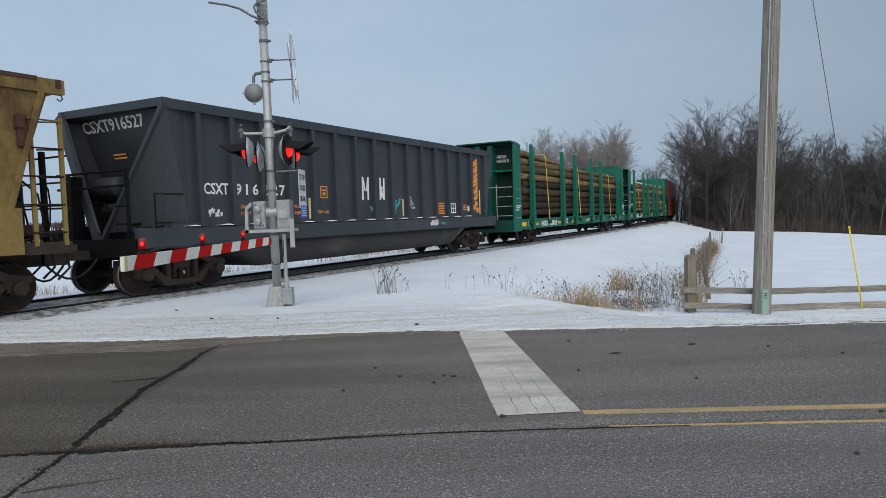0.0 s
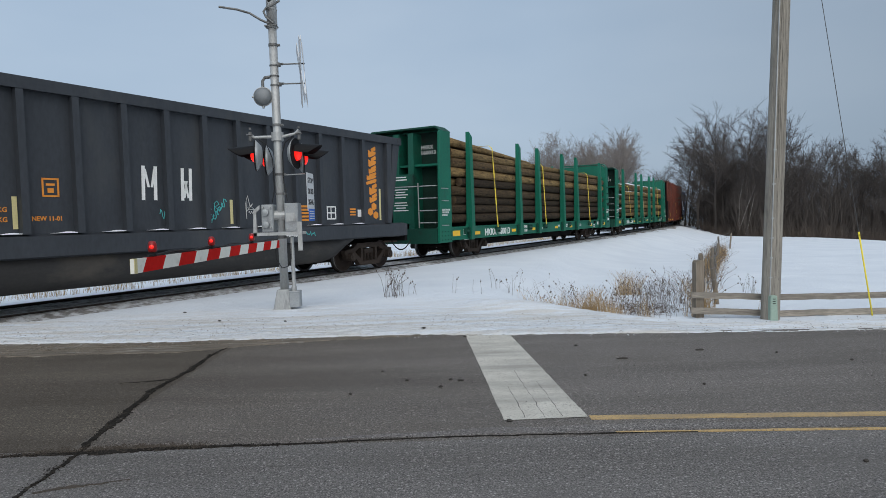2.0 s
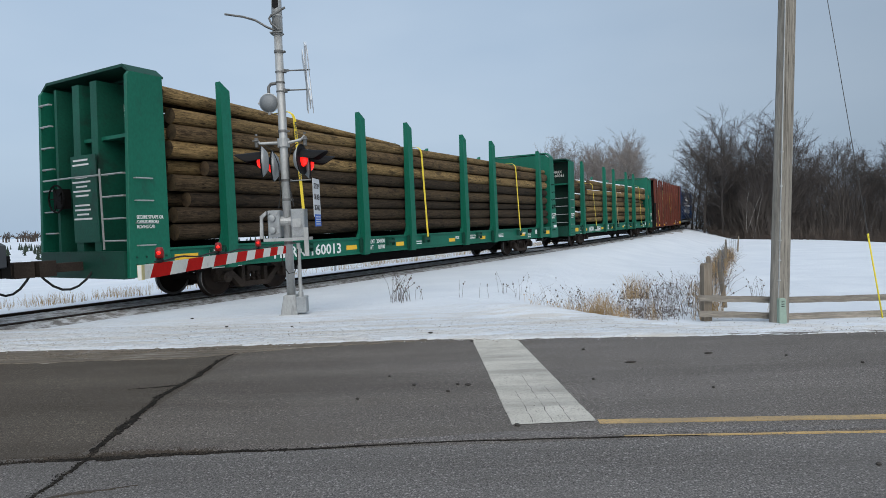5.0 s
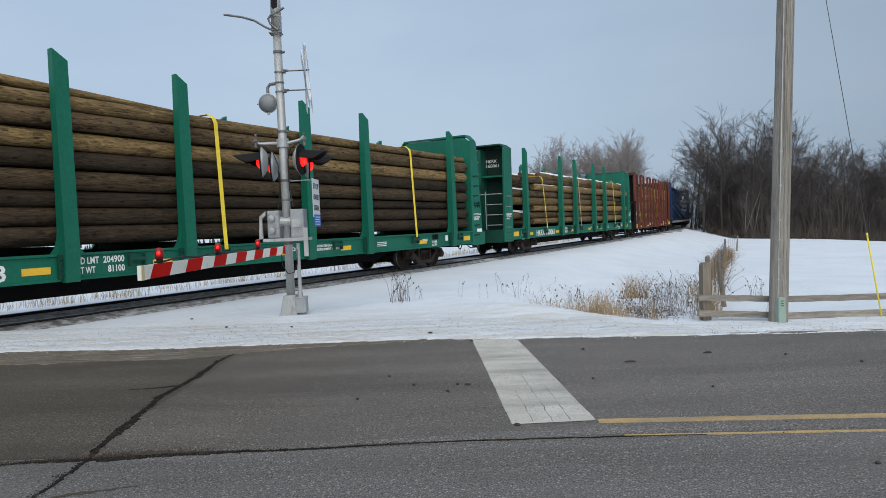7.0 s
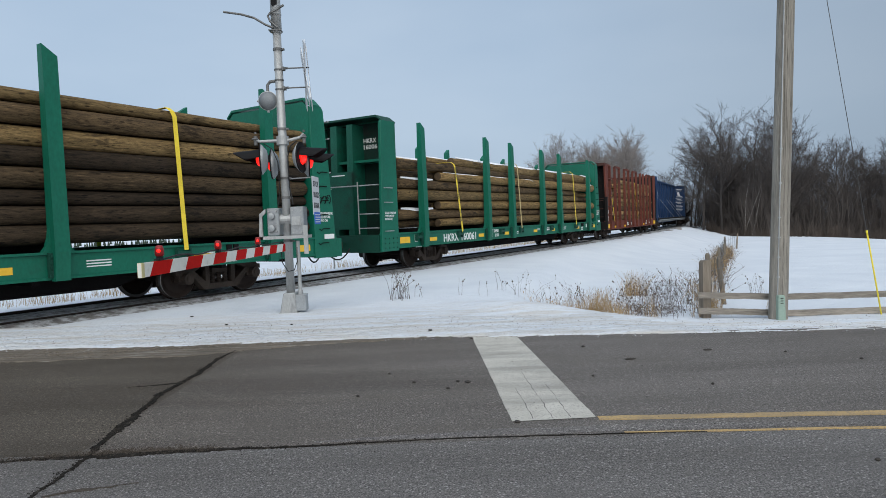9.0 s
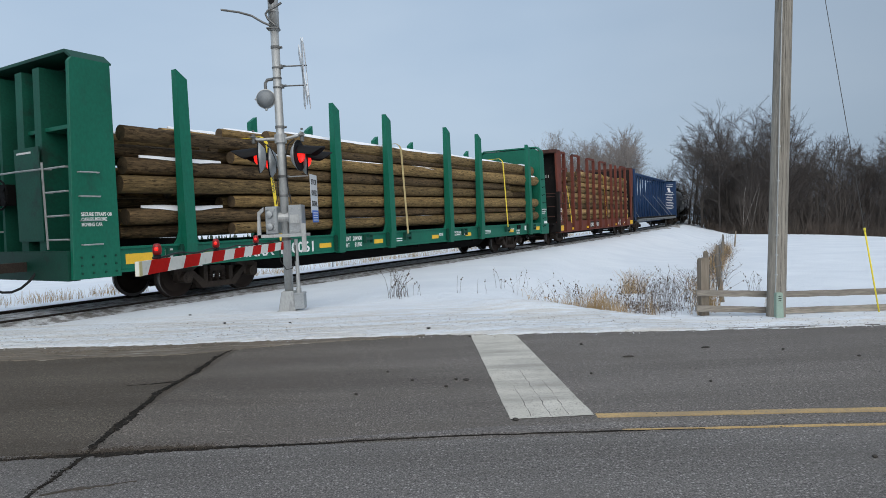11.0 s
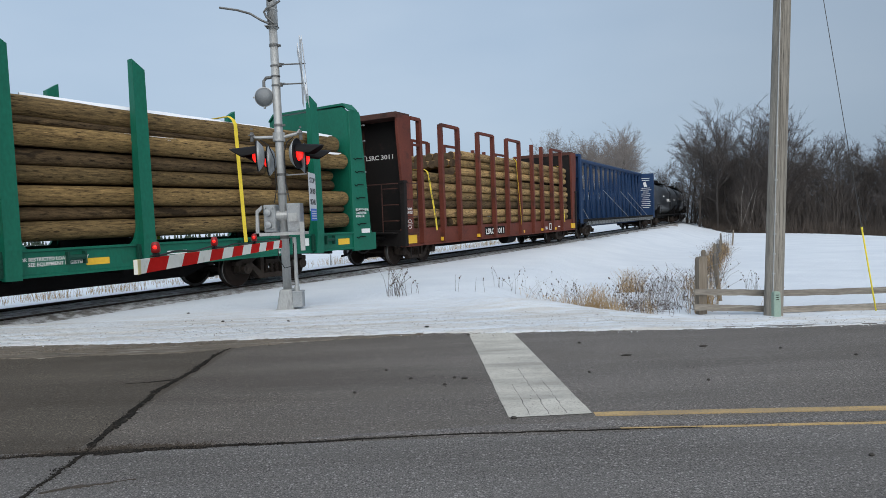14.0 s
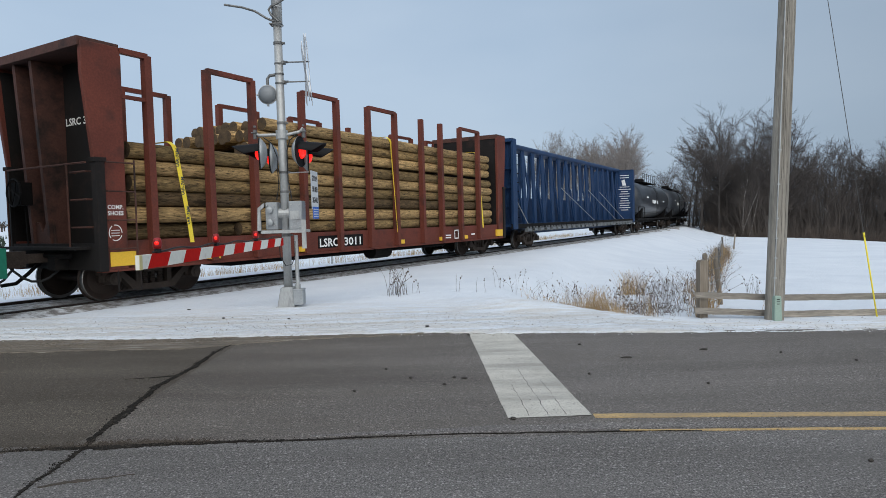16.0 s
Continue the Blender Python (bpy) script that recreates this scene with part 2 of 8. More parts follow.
M = {}
M["snow"] = snowpack("snow", 0.0, 0.75)
M["snow_road"] = snowpack("snow_road", 0.68)
M["snow_clean"] = surface("snow_clean", (0.84, 0.86, 0.89), 0.8, vary=0.04, scale=4, fine=30, bump=0.4, bump_dist=0.01)
M["asphalt"] = tarmac("asphalt", (0.180, 0.170, 0.163), (0.146, 0.137, 0.129))
M["asphalt_far"] = tarmac("asphalt_far", (0.164, 0.150, 0.139), (0.125, 0.112, 0.099), (0.66, 0.60, 0.52))
M["asphalt_dirty"] = tarmac("asphalt_dirty", (0.100, 0.085, 0.069), (0.068, 0.056, 0.044))
M["worn_strip"] = tarmac("worn_strip", (0.178, 0.166, 0.158), (0.14, 0.13, 0.122))
M["tar"] = surface("tar", (0.020, 0.0175, 0.015), 0.9, vary=0.5, scale=6, fine=90, bump=0.9, bump_dist=0.01, dirt=(0.10, 0.088, 0.07), dirt_amount=0.34, dirt_scale=14, spec=0.1)
M["slush"] = surface("slush", (0.165, 0.141, 0.113), 0.9, vary=0.6, scale=5, fine=34, bump=1.0, bump_dist=0.03, dirt=(0.40, 0.38, 0.345), dirt_amount=0.30, dirt_scale=4, stretch=(0.25, 2.8, 1))
M["white_line"] = road_paint("white_line", (0.55, 0.53, 0.475), (0.22, 0.207, 0.188), 0.03)
M["yellow_line"] = road_paint("yellow_line", (0.52, 0.355, 0.15), (0.22, 0.18, 0.13), 0.0)
M["ballast"] = surface("ballast", (0.30, 0.29, 0.28), 0.9, vary=0.6, scale=2, fine=22, bump=1.0, bump_dist=0.04, dirt=(0.60, 0.60, 0.60), dirt_amount=0.36, dirt_scale=3.2)
M["rail_side"] = surface("rail_side", (0.028, 0.021, 0.017), 0.8, 0.2, vary=0.3, scale=5, fine=60, bump=0.3)
M["rail_top"] = surface("rail_top", (0.22, 0.215, 0.21), 0.38, 1.0, vary=0.1, fine=60, bump=0.05)
M["sleeper"] = surface("sleeper", (0.07, 0.055, 0.043), 0.9, vary=0.4, scale=3, fine=50, bump=0.5, dirt=(0.75, 0.77, 0.8), dirt_amount=0.3, rand=0.3)
M["green"] = surface("green", (0.0035, 0.118, 0.072), 0.5, vary=0.25, scale=0.9, fine=25, bump=0.08, dirt=(0.012, 0.06, 0.042), dirt_amount=0.2, dirt_scale=1.6, stretch=(1, 1, 0.5))
M["green_dark"] = surface("green_dark", (0.004, 0.052, 0.034), 0.6, vary=0.3, scale=1.2, fine=25, bump=0.1, dirt=(0.012, 0.02, 0.017), dirt_amount=0.3, dirt_scale=1.8)
# the car's green with the shade of the bulkhead recess put into it
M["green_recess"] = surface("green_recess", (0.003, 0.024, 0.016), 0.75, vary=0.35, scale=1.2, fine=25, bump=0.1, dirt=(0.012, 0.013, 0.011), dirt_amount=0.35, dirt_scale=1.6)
M["green_post"] = surface("green_post", (0.004, 0.082, 0.052), 0.6, vary=0.3, scale=1.2, fine=25, bump=0.1, dirt=(0.012, 0.03, 0.024), dirt_amount=0.3, dirt_scale=1.6)
M["black_steel"] = surface("black_steel", (0.0065, 0.006, 0.006), 0.8, vary=0.35, scale=2, fine=30, bump=0.3, dirt=(0.022, 0.018, 0.015), dirt_amount=0.22, spec=0.15)
M["truck_steel"] = surface("truck_steel", (0.036, 0.026, 0.020), 0.85, vary=0.45, scale=4, fine=40, bump=0.4, dirt=(0.058, 0.044, 0.034), dirt_amount=0.35, dirt_scale=5)
M["wheel_steel"] = surface("wheel_steel", (0.026, 0.017, 0.013), 0.75, 0.2, vary=0.3, scale=4, fine=40, bump=0.2)
M["tread"] = surface("tread", (0.22, 0.21, 0.20), 0.45, 1.0, vary=0.1, bump=0.05)
M["hopper_grey"] = surface("hopper_grey", (0.038, 0.0435, 0.0515), 0.55, vary=0.22, scale=0.7, fine=22, bump=0.08, dirt=(0.062, 0.066, 0.068), dirt_amount=0.36, dirt_scale=0.9, stretch=(1, 1, 0.35))
M["hull"] = surface("hull", (0.029, 0.028, 0.027), 0.6, vary=0.25, scale=1.0, fine=25, bump=0.1, dirt=(0.07, 0.062, 0.052), dirt_amount=0.35, stretch=(0.6, 1, 1))
M["tan"] = surface("tan", (0.215, 0.150, 0.046), 0.65, vary=0.3, scale=1.2, fine=25, bump=0.12, dirt=(0.075, 0.034, 0.015), dirt_amount=0.42, dirt_scale=1.6, stretch=(1, 1, 0.5))
M["rust_red"] = surface("rust_red", (0.122, 0.030, 0.018), 0.7, vary=0.32, scale=1.2, fine=28, bump=0.15, dirt=(0.045, 0.018, 0.013), dirt_amount=0.4, dirt_scale=1.4)
M["rust_dark"] = surface("rust_dark", (0.032, 0.010, 0.008), 0.8, vary=0.3, scale=1.2, fine=28, bump=0.15, dirt=(0.012, 0.008, 0.007), dirt_amount=0.4, spec=0.25)
# grimy near-black; the bulkhead's shade between the cars is put into this colour
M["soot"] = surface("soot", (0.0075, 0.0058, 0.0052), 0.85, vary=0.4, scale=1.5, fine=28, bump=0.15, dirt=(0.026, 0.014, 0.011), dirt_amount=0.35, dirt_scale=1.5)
M["rust_post"] = surface("rust_post", (0.078, 0.033, 0.024), 0.75, vary=0.35, scale=1.5, fine=28, bump=0.15, dirt=(0.018, 0.011, 0.009), dirt_amount=0.45, dirt_scale=1.5)
M["track_fill"] = surface("track_fill", (0.22, 0.21, 0.2), 0.9, vary=0.6, scale=5, fine=45, bump=1.0, bump_dist=0.02, dirt=(0.6, 0.62, 0.64), dirt_amount=0.62, dirt_scale=6.0)
M["damp_dirt"] = surface("damp_dirt", (0.06, 0.047, 0.035), 0.75, vary=0.5, scale=9, fine=70, bump=0.9, bump_dist=0.01)
M["blue"] = surface("blue", (0.0095, 0.036, 0.10), 0.55, vary=0.3, scale=1.0, fine=25, bump=0.08, dirt=(0.010, 0.018, 0.042), dirt_amount=0.34, stretch=(1, 1, 0.4))
M["tank_black"] = surface("tank_black", (0.032, 0.036, 0.042), 0.3, vary=0.25, scale=0.8, fine=25, bump=0.05, dirt=(0.11, 0.115, 0.12), dirt_amount=0.2, dirt_scale=0.9)
M["white_paint"] = surface("white_paint", (0.78, 0.78, 0.76), 0.6, vary=0.1, fine=30, bump=0.05)
M["orange_paint"] = surface("orange_paint", (0.72, 0.27, 0.04), 0.6, vary=0.1, fine=30, bump=0.05)
M["yellow_paint"] = surface("yellow_paint", (0.78, 0.47, 0.04), 0.55, vary=0.12, fine=30, bump=0.05)
M["cyan_paint"] = surface("cyan_paint", (0.08, 0.42, 0.42), 0.6, vary=0.15, bump=0.0)
M["cream"] = surface("cream", (0.62, 0.55, 0.28), 0.6, vary=0.1, bump=0.05)
M["strap"] = surface("strap", (0.80, 0.60, 0.05), 0.6, vary=0.2, scale=3, fine=60, bump=0.1)
M["strap_pale"] = surface("strap_pale", (0.46, 0.36, 0.17), 0.7, vary=0.2, scale=3, fine=60, bump=0.1)
M["log_dark"] = timber("log_dark", (0.038, 0.027, 0.017), (0.009, 0.007, 0.005), 0.36)
M["log_light"] = timber("log_light", (0.335, 0.228, 0.108), (0.10, 0.066, 0.033), 0.3)
M["log_brown"] = timber("log_brown", (0.092, 0.063, 0.034), (0.02, 0.014, 0.0085), 0.38)
M["log_tan"] = timber("log_tan", (0.215, 0.146, 0.066), (0.05, 0.034, 0.017), 0.32)
M["log_fresh"] = timber("log_fresh", (0.175, 0.120, 0.054), (0.042, 0.028, 0.014), 0.2)
M["log_end"] = surface("log_end", (0.11, 0.075, 0.042), 0.85, vary=0.5, scale=8, fine=40, bump=0.3, dirt=(0.035, 0.025, 0.018), dirt_amount=0.5, dirt_scale=5)
M["galv"] = surface("galv", (0.40, 0.41, 0.405), 0.5, 0.45, vary=0.2, scale=5, fine=50, bump=0.1, dirt=(0.19, 0.19, 0.19), dirt_amount=0.32, dirt_scale=4, stretch=(1, 1, 0.4))
M["alu_box"] = surface("alu_box", (0.33, 0.35, 0.36), 0.5, 0.4, vary=0.15, scale=5, fine=50, bump=0.1, dirt=(0.2, 0.2, 0.2), dirt_amount=0.25, dirt_scale=4)
M["fitting"] = surface("fitting", (0.17, 0.172, 0.17), 0.55, 0.5, vary=0.3, scale=8, fine=50, bump=0.15, dirt=(0.07, 0.068, 0.066), dirt_amount=0.4, dirt_scale=7)
M["bell_metal"] = surface("bell_metal", (0.20, 0.215, 0.225), 0.55, 0.4, vary=0.2, scale=6, fine=50, bump=0.1)
M["black_plastic"] = surface("black_plastic", (0.008, 0.008, 0.009), 0.6, vary=0.2, fine=40, bump=0.05, spec=0.15)
M["red_lens"] = glow("red_lens", (0.9, 0.015, 0.01), 1.3)
M["red_lamp_body"] = surface("red_lamp_body", (0.24, 0.012, 0.012), 0.35, vary=0.2, bump=0.0)
M["gate_white"] = surface("gate_white", (0.74, 0.74, 0.68), 0.5, vary=0.08, fine=30, bump=0.05, dirt=(0.5, 0.48, 0.42), dirt_amount=0.2, dirt_scale=6)
M["gate_red"] = surface("gate_red", (0.50, 0.010, 0.007), 0.8, spec=0.1, vary=0.14, fine=30, bump=0.05, dirt=(0.3, 0.02, 0.015), dirt_amount=0.2)
M["pole_wood"] = surface("pole_wood", (0.26, 0.24, 0.205), 0.9, vary=0.5, scale=5, fine=30, bump=1.0, bump_dist=0.012, dirt=(0.12, 0.104, 0.084), dirt_amount=0.3, dirt_scale=3.5, stretch=(4, 4, 0.16))
M["fence_wood"] = surface("fence_wood", (0.25, 0.225, 0.19), 0.9, vary=0.6, scale=5, fine=26, bump=0.9, bump_dist=0.01, dirt=(0.1, 0.085, 0.07), dirt_amount=0.28, dirt_scale=4, stretch=(0.25, 4, 4), rand=0.15)
M["post_wood"] = surface("post_wood", (0.22, 0.185, 0.145), 0.9, vary=0.4, scale=4, fine=22, bump=0.7, bump_dist=0.006, stretch=(3, 3, 0.2), rand=0.2)
M["bark"] = surface("bark", (0.074, 0.064, 0.058), 0.9, vary=0.3, scale=3, fine=20, bump=0.4, rand=0.18)
# lighter twig copy: sky light blending through thin far crowns is put into the colour
M["twig_pale"] = surface("twig_pale", (0.20, 0.178, 0.163), 0.9, vary=0.2, scale=1, fine=8, bump=0.0, rand=0.2)
M["twig"] = surface("twig", (0.088, 0.076, 0.070), 0.9, vary=0.2, scale=1, fine=8, bump=0.0, rand=0.25)
M["birch"] = surface("birch", (0.33, 0.315, 0.295), 0.8, vary=0.2, scale=3, fine=12, bump=0.2, dirt=(0.05, 0.046, 0.042), dirt_amount=0.5, dirt_scale=3.2, stretch=(1, 1, 1.6))
M["brush"] = surface("brush", (0.072, 0.057, 0.047), 0.95, vary=0.5, scale=0.3, fine=3, bump=0.0)
# darker than the front twigs: shade deep among the trees is put into its colour
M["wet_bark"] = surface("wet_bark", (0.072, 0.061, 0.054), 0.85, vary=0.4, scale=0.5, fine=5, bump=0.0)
M["conifer"] = surface("conifer", (0.03, 0.045, 0.03), 0.9, vary=0.4, scale=1, fine=8, bump=0.0)
M["dry_grass"] = surface("dry_grass", (0.40, 0.275, 0.135), 0.85, vary=0.45, scale=2, fine=20, bump=0.0)
M["dead_stem"] = surface("dead_stem", (0.112, 0.086, 0.070), 0.9, vary=0.4, scale=2, fine=20, bump=0.0)
M["wire"] = surface("wire", (0.09, 0.09, 0.09), 0.5, 0.6, vary=0.1, bump=0.0)
M["guy_yellow"] = surface("guy_yellow", (0.80, 0.66, 0.05), 0.5, vary=0.1, bump=0.0)
M["tag_green"] = surface("tag_green", (0.27, 0.36, 0.30), 0.5, vary=0.12, bump=0.05)
M["sign_white"] = surface("sign_white", (0.6, 0.61, 0.62), 0.5, vary=0.08, bump=0.0)
M["sign_ink"] = surface("sign_ink", (0.07, 0.07, 0.072), 0.6, vary=0.3, scale=20, fine=60, bump=0.0)
M["sign_blue"] = surface("sign_blue", (0.02, 0.12, 0.5), 0.5, vary=0.08, bump=0.0)
M["rubber"] = surface("rubber", (0.012, 0.012, 0.012), 0.6, vary=0.2, bump=0.0)
M["stone"] = surface("stone", (0.05, 0.045, 0.04), 0.9, vary=0.4, fine=60, bump=0.4)


# ---- mesh helpers ----
def box(bm, x0, x1, y0, y1, z0, z1):
    v = [bm.verts.new((x, y, z)) for x in (x0, x1) for y in (y0, y1) for z in (z0, z1)]
    for q in ((0, 1, 3, 2), (4, 6, 7, 5), (0, 4, 5, 1), (2, 3, 7, 6), (0, 2, 6, 4), (1, 5, 7, 3)):
        bm.faces.new([v[i] for i in q])
    return v


def prism(bm, profile, axis, a, b):
    """A polygon swept along an axis from a to b; profile in the two other axes, in order x, y, z."""
    def at(p, c):
        q = list(p)
        q.insert(axis, c)
        return q
    lo = [bm.verts.new(at(p, a)) for p in profile]
    hi = [bm.verts.new(at(p, b)) for p in profile]
    k = len(profile)
    for i in range(k):
        bm.faces.new((lo[i], lo[(i + 1) % k], hi[(i + 1) % k], hi[i]))
    bm.faces.new(lo[::-1])
    bm.faces.new(hi)
    return lo + hi


def tube(bm, p0, p1, r0, r1=None, n=8, caps=True):
    r1 = r0 if r1 is None else r1
    p0, p1 = Vector(p0), Vector(p1)
    d = (p1 - p0).normalized()
    a = d.orthogonal().normalized()
    c = d.cross(a)
    rings = []
    for p, r in ((p0, r0), (p1, r1)):
        rings.append([bm.verts.new(p + r * (math.cos(2 * math.pi * i / n) * a + math.sin(2 * math.pi * i / n) * c)) for i in range(n)])
    for i in range(n):
        bm.faces.new((rings[0][i], rings[0][(i + 1) % n], rings[1][(i + 1) % n], rings[1][i]))
    if caps:
        bm.faces.new(rings[0][::-1])
        bm.faces.new(rings[1])
    return rings


def path_tube(bm, pts, r, n=6):
    """A bent round bar through the points, in one piece."""
    pts = [Vector(p) for p in pts]
    side, prev = None, None
    for i, p in enumerate(pts):
        d = (pts[min(i + 1, len(pts) - 1)] - pts[max(i - 1, 0)]).normalized()
        if side is None:
            side = d.orthogonal().normalized()
        side = (side - d * side.dot(d)).normalized() if (side - d * side.dot(d)).length > 1e-4 else d.orthogonal().normalized()
        up = d.cross(side)
        ring = [bm.verts.new(p + r * (math.cos(2 * math.pi * k / n) * side + math.sin(2 * math.pi * k / n) * up)) for k in range(n)]
        if prev:
            for k in range(n):
                bm.faces.new((prev[k], prev[(k + 1) % n], ring[(k + 1) % n], ring[k]))
        else:
            bm.faces.new(ring[::-1])
        prev = ring
    bm.faces.new(prev)


def lathe(bm, prof, n=24, axis="y", at=(0, 0, 0)):
    """Profile of (radius, height) turned about an axis through at."""
    rings = []
    for r, h in prof:
        ring = []
        for i in range(n):
            c, s = r * math.cos(2 * math.pi * i / n), r * math.sin(2 * math.pi * i / n)
            q = {"x": (h, c, s), "y": (c, h, s), "z": (c, s, h)}[axis]
            ring.append(bm.verts.new((q[0] + at[0], q[1] + at[1], q[2] + at[2])))
        rings.append(ring)
    for a, b in zip(rings, rings[1:]):
        for i in range(n):
            bm.faces.new((a[i], a[(i + 1) % n], b[(i + 1) % n], b[i]))
    bm.faces.new(rings[0][::-1])
    bm.faces.new(rings[-1])
    return rings


def finish(name, bm, material, smooth=False):
    bmesh.ops.recalc_face_normals(bm, faces=bm.faces)
    me = bpy.data.meshes.new(name)
    bm.to_mesh(me)
    bm.free()
    for m in material if isinstance(material, (list, tuple)) else (material,):
        me.materials.append(m)
    if smooth:
        me.polygons.foreach_set("use_smooth", [True] * len(me.polygons))
    return me


def part(name, bm, material, parent=None, label="", smooth=False, bevel=0.0):
    if bevel:
        bmesh.ops.recalc_face_normals(bm, faces=bm.faces)
        bmesh.ops.bevel(bm, geom=list(bm.edges), offset=bevel, segments=1, affect="EDGES", clamp_overlap=True)
    ob = new(name, finish(name, bm, material, smooth))
    ob.parent = parent
    return tagged(ob, label)


def share(name, me, parent, m):
    ob = new(name, me)
    ob.parent = parent
    ob.matrix_basis = m
    return ob


def thing(name, label, category, group="", kind="", m=None):
    ob = new(name)
    ob.empty_display_size = 0.2
    if m is not None:
        ob.matrix_basis = m
    return tagged(ob, label, category, group, kind)


def from_arrays(name, verts, faces, material, smooth=False):
    me = bpy.data.meshes.new(name)
    me.from_pydata([tuple(v) for v in verts], [], [tuple(f) for f in faces])
    for m in material if isinstance(material, (list, tuple)) else (material,):
        me.materials.append(m)
    if smooth:
        me.polygons.foreach_set("use_smooth", [True] * len(me.polygons))
    return me


def lettering(name, body, size, material, parent, x, y, z, width=None, turn=0.0, lean=0.0, upright=False):
    """Flat raised letters that face the near side (-y), from the left end at x."""
    cu = bpy.data.curves.new(name, "FONT")
    cu.body, cu.size, cu.extrude, cu.resolution_u, cu.offset = body, size, 0.002, 2, size * 0.018
    tmp = bpy.data.objects.new(name, cu)
    me = bpy.data.meshes.new_from_object(tmp)
    bpy.data.objects.remove(tmp)
    me.materials.clear()
    me.materials.append(material)
    ob = new(name, me)
    xs = [v.co.x for v in me.vertices]
    k = width / (max(xs) - min(xs)) if width else 1.0
    spin = pose(0, 0, 0, 0, 0, 90) if upright else Matrix.Identity(4)
    ob.parent = parent
    ob.matrix_basis = pose(x, y, z, 90 + lean, 0, turn) @ spin @ Matrix.Diagonal((k, 1, 1, 1)) @ Matrix.Translation((-min(xs), 0, 0))
    return ob


def bars(name, rows, material, parent, y):
    """Small unreadable stencils: flat bars (x, z, width, height) on the near side."""
    for x, z, w, h in rows:
        bm = bmesh.new()
        box(bm, x, x + w, y - 0.003, y + 0.003, z, z + h)
        part(name, bm, material, parent)


# ---- the line of the track in plan ----
KNOTS = [-10, 10, 30, 42, 55, 75, 100, 140, 200]
BENDS = [0.00179, 0.00141, 0.00153, 0.00005, 0.00327, 0.00217, 0.00258, 0.00258, 0.00258]
S_LO, S_HI = -160, 260
_s = np.arange(S_LO, S_HI + 1, 1.0)
_k = np.interp(_s, KNOTS, BENDS)
_h = np.concatenate([[0], np.cumsum((_k[1:] + _k[:-1]) / 2)])
_h = _h - _h[-S_LO] + 1.02844
_x = np.concatenate([[0], np.cumsum((np.cos(_h)[1:] + np.cos(_h)[:-1]) / 2)])
_y = np.concatenate([[0], np.cumsum((np.sin(_h)[1:] + np.sin(_h)[:-1]) / 2)])
_x, _y = _x - _x[-S_LO] - 3.8095, _y - _y[-S_LO] + 17.9442


def track(s, w=0.0):
    """Point of the track at arc length s, w metres to its right (the road side), and the heading."""
    h = np.interp(s, _s, _h)
    return np.interp(s, _s, _x) + w * np.sin(h), np.interp(s, _s, _y) - w * np.cos(h), h


def track_offset(x, y):
    """Arc length and signed distance to the right of the track's centre line."""
    i = int(np.argmin((_x - x) ** 2 + (_y - y) ** 2))
    dx, dy = x - _x[i], y - _y[i]
    return _s[i] + dx * np.cos(_h[i]) + dy * np.sin(_h[i]), dx * np.sin(_h[i]) - dy * np.cos(_h[i])


def travelled(t):
    """Arc length of the train's datum at t seconds; it gathers speed slowly."""
    return 18.8407 - 3.48504 * t - 0.04456 * t * t


def car_pose(t, centre, half):
    s = travelled(t) + centre
    xa, ya, _ = track(s - half)
    xb, yb, _ = track(s + half)
    return pose((xa + xb) / 2, (ya + yb) / 2, 0, 0, 0, math.degrees(math.atan2(yb - ya, xb - xa)))


# ---- ground, road, track ----
def smooth(a, b, v):
    u = min(1.0, max(0.0, (v - a) / (b - a)))
    return u * u * (3 - 2 * u)


def road_edge(x):
    """Far edge of the bare asphalt."""
    return float(np.interp(x, [-60, -5.6, -4.4, -3.2, -1.9, -0.6, 0.2, 1.2, 2.8, 5.1, 60], [8.6, 7.94, 7.86, 7.78, 7.82, 7.81, 7.75, 7.65, 7.5, 7.36, 3.2]))


def ground_z(x, y):
    s, off = track_offset(x, y)
    near = smooth(0.0, 1.2, x - float(np.interp(y, [8.6, 9.1, 9.7, 10.6, 11.3, 13.0, 16.0, 40.0], [2.45, 2.2, 1.85, 1.4, 1.0, 1.1, 2.2, 8.0])))
    field = -0.5 - 0.016 * min(70.0, max(0.0, y - 11)) - 0.004 * max(0.0, x - 10) - 0.034 * max(0.0, x - 27)
    field += 0.46 * smooth(42, 62, y) * smooth(22, 29, x) * (1 - smooth(37, 47, x))
    flat = 0.02 - 0.35 * smooth(13, 26, y)
    low = flat * (1 - near) + field * near
    fall = min(1.0, max(0.0, (y - 8.0 - 0.9 * (1 - near)) / 2.9))
    base = 0.02 + (low - 0.02) * fall
    if off < 0:
        base = -0.45 - 0.35 * smooth(4, 30, -off)
        edge = 2.4
    else:
        edge = 2.0
    k = smooth(edge, edge + 4.5, abs(off))
    bed = -0.2 + (0.12 * smooth(0.85, 1.5, off) if off > 0 else 0.0)
    z = bed * (1 - k) + base * k
    if y < road_edge(x) + 1.2:
        z = min(z, -0.06) if y < road_edge(x) + 0.5 else min(z, -0.06 + 0.1 * smooth(0.5, 1.2, y - road_edge(x)))
    rough = 0.05 * noise.noise((x * 0.4, y * 0.6, 0)) + 0.022 * noise.noise((x * 1.7, y * 2.1, 3))
    mound = 0.13 * math.exp(-((x - 1.0) / 0.75) ** 2 - ((y - 10.2 + 0.5 * (x - 1.0)) / 0.55) ** 2)
    wild = smooth(8.8, 10, y) * smooth(2.0, 3.5, abs(off))
    return z + rough * wild + mound


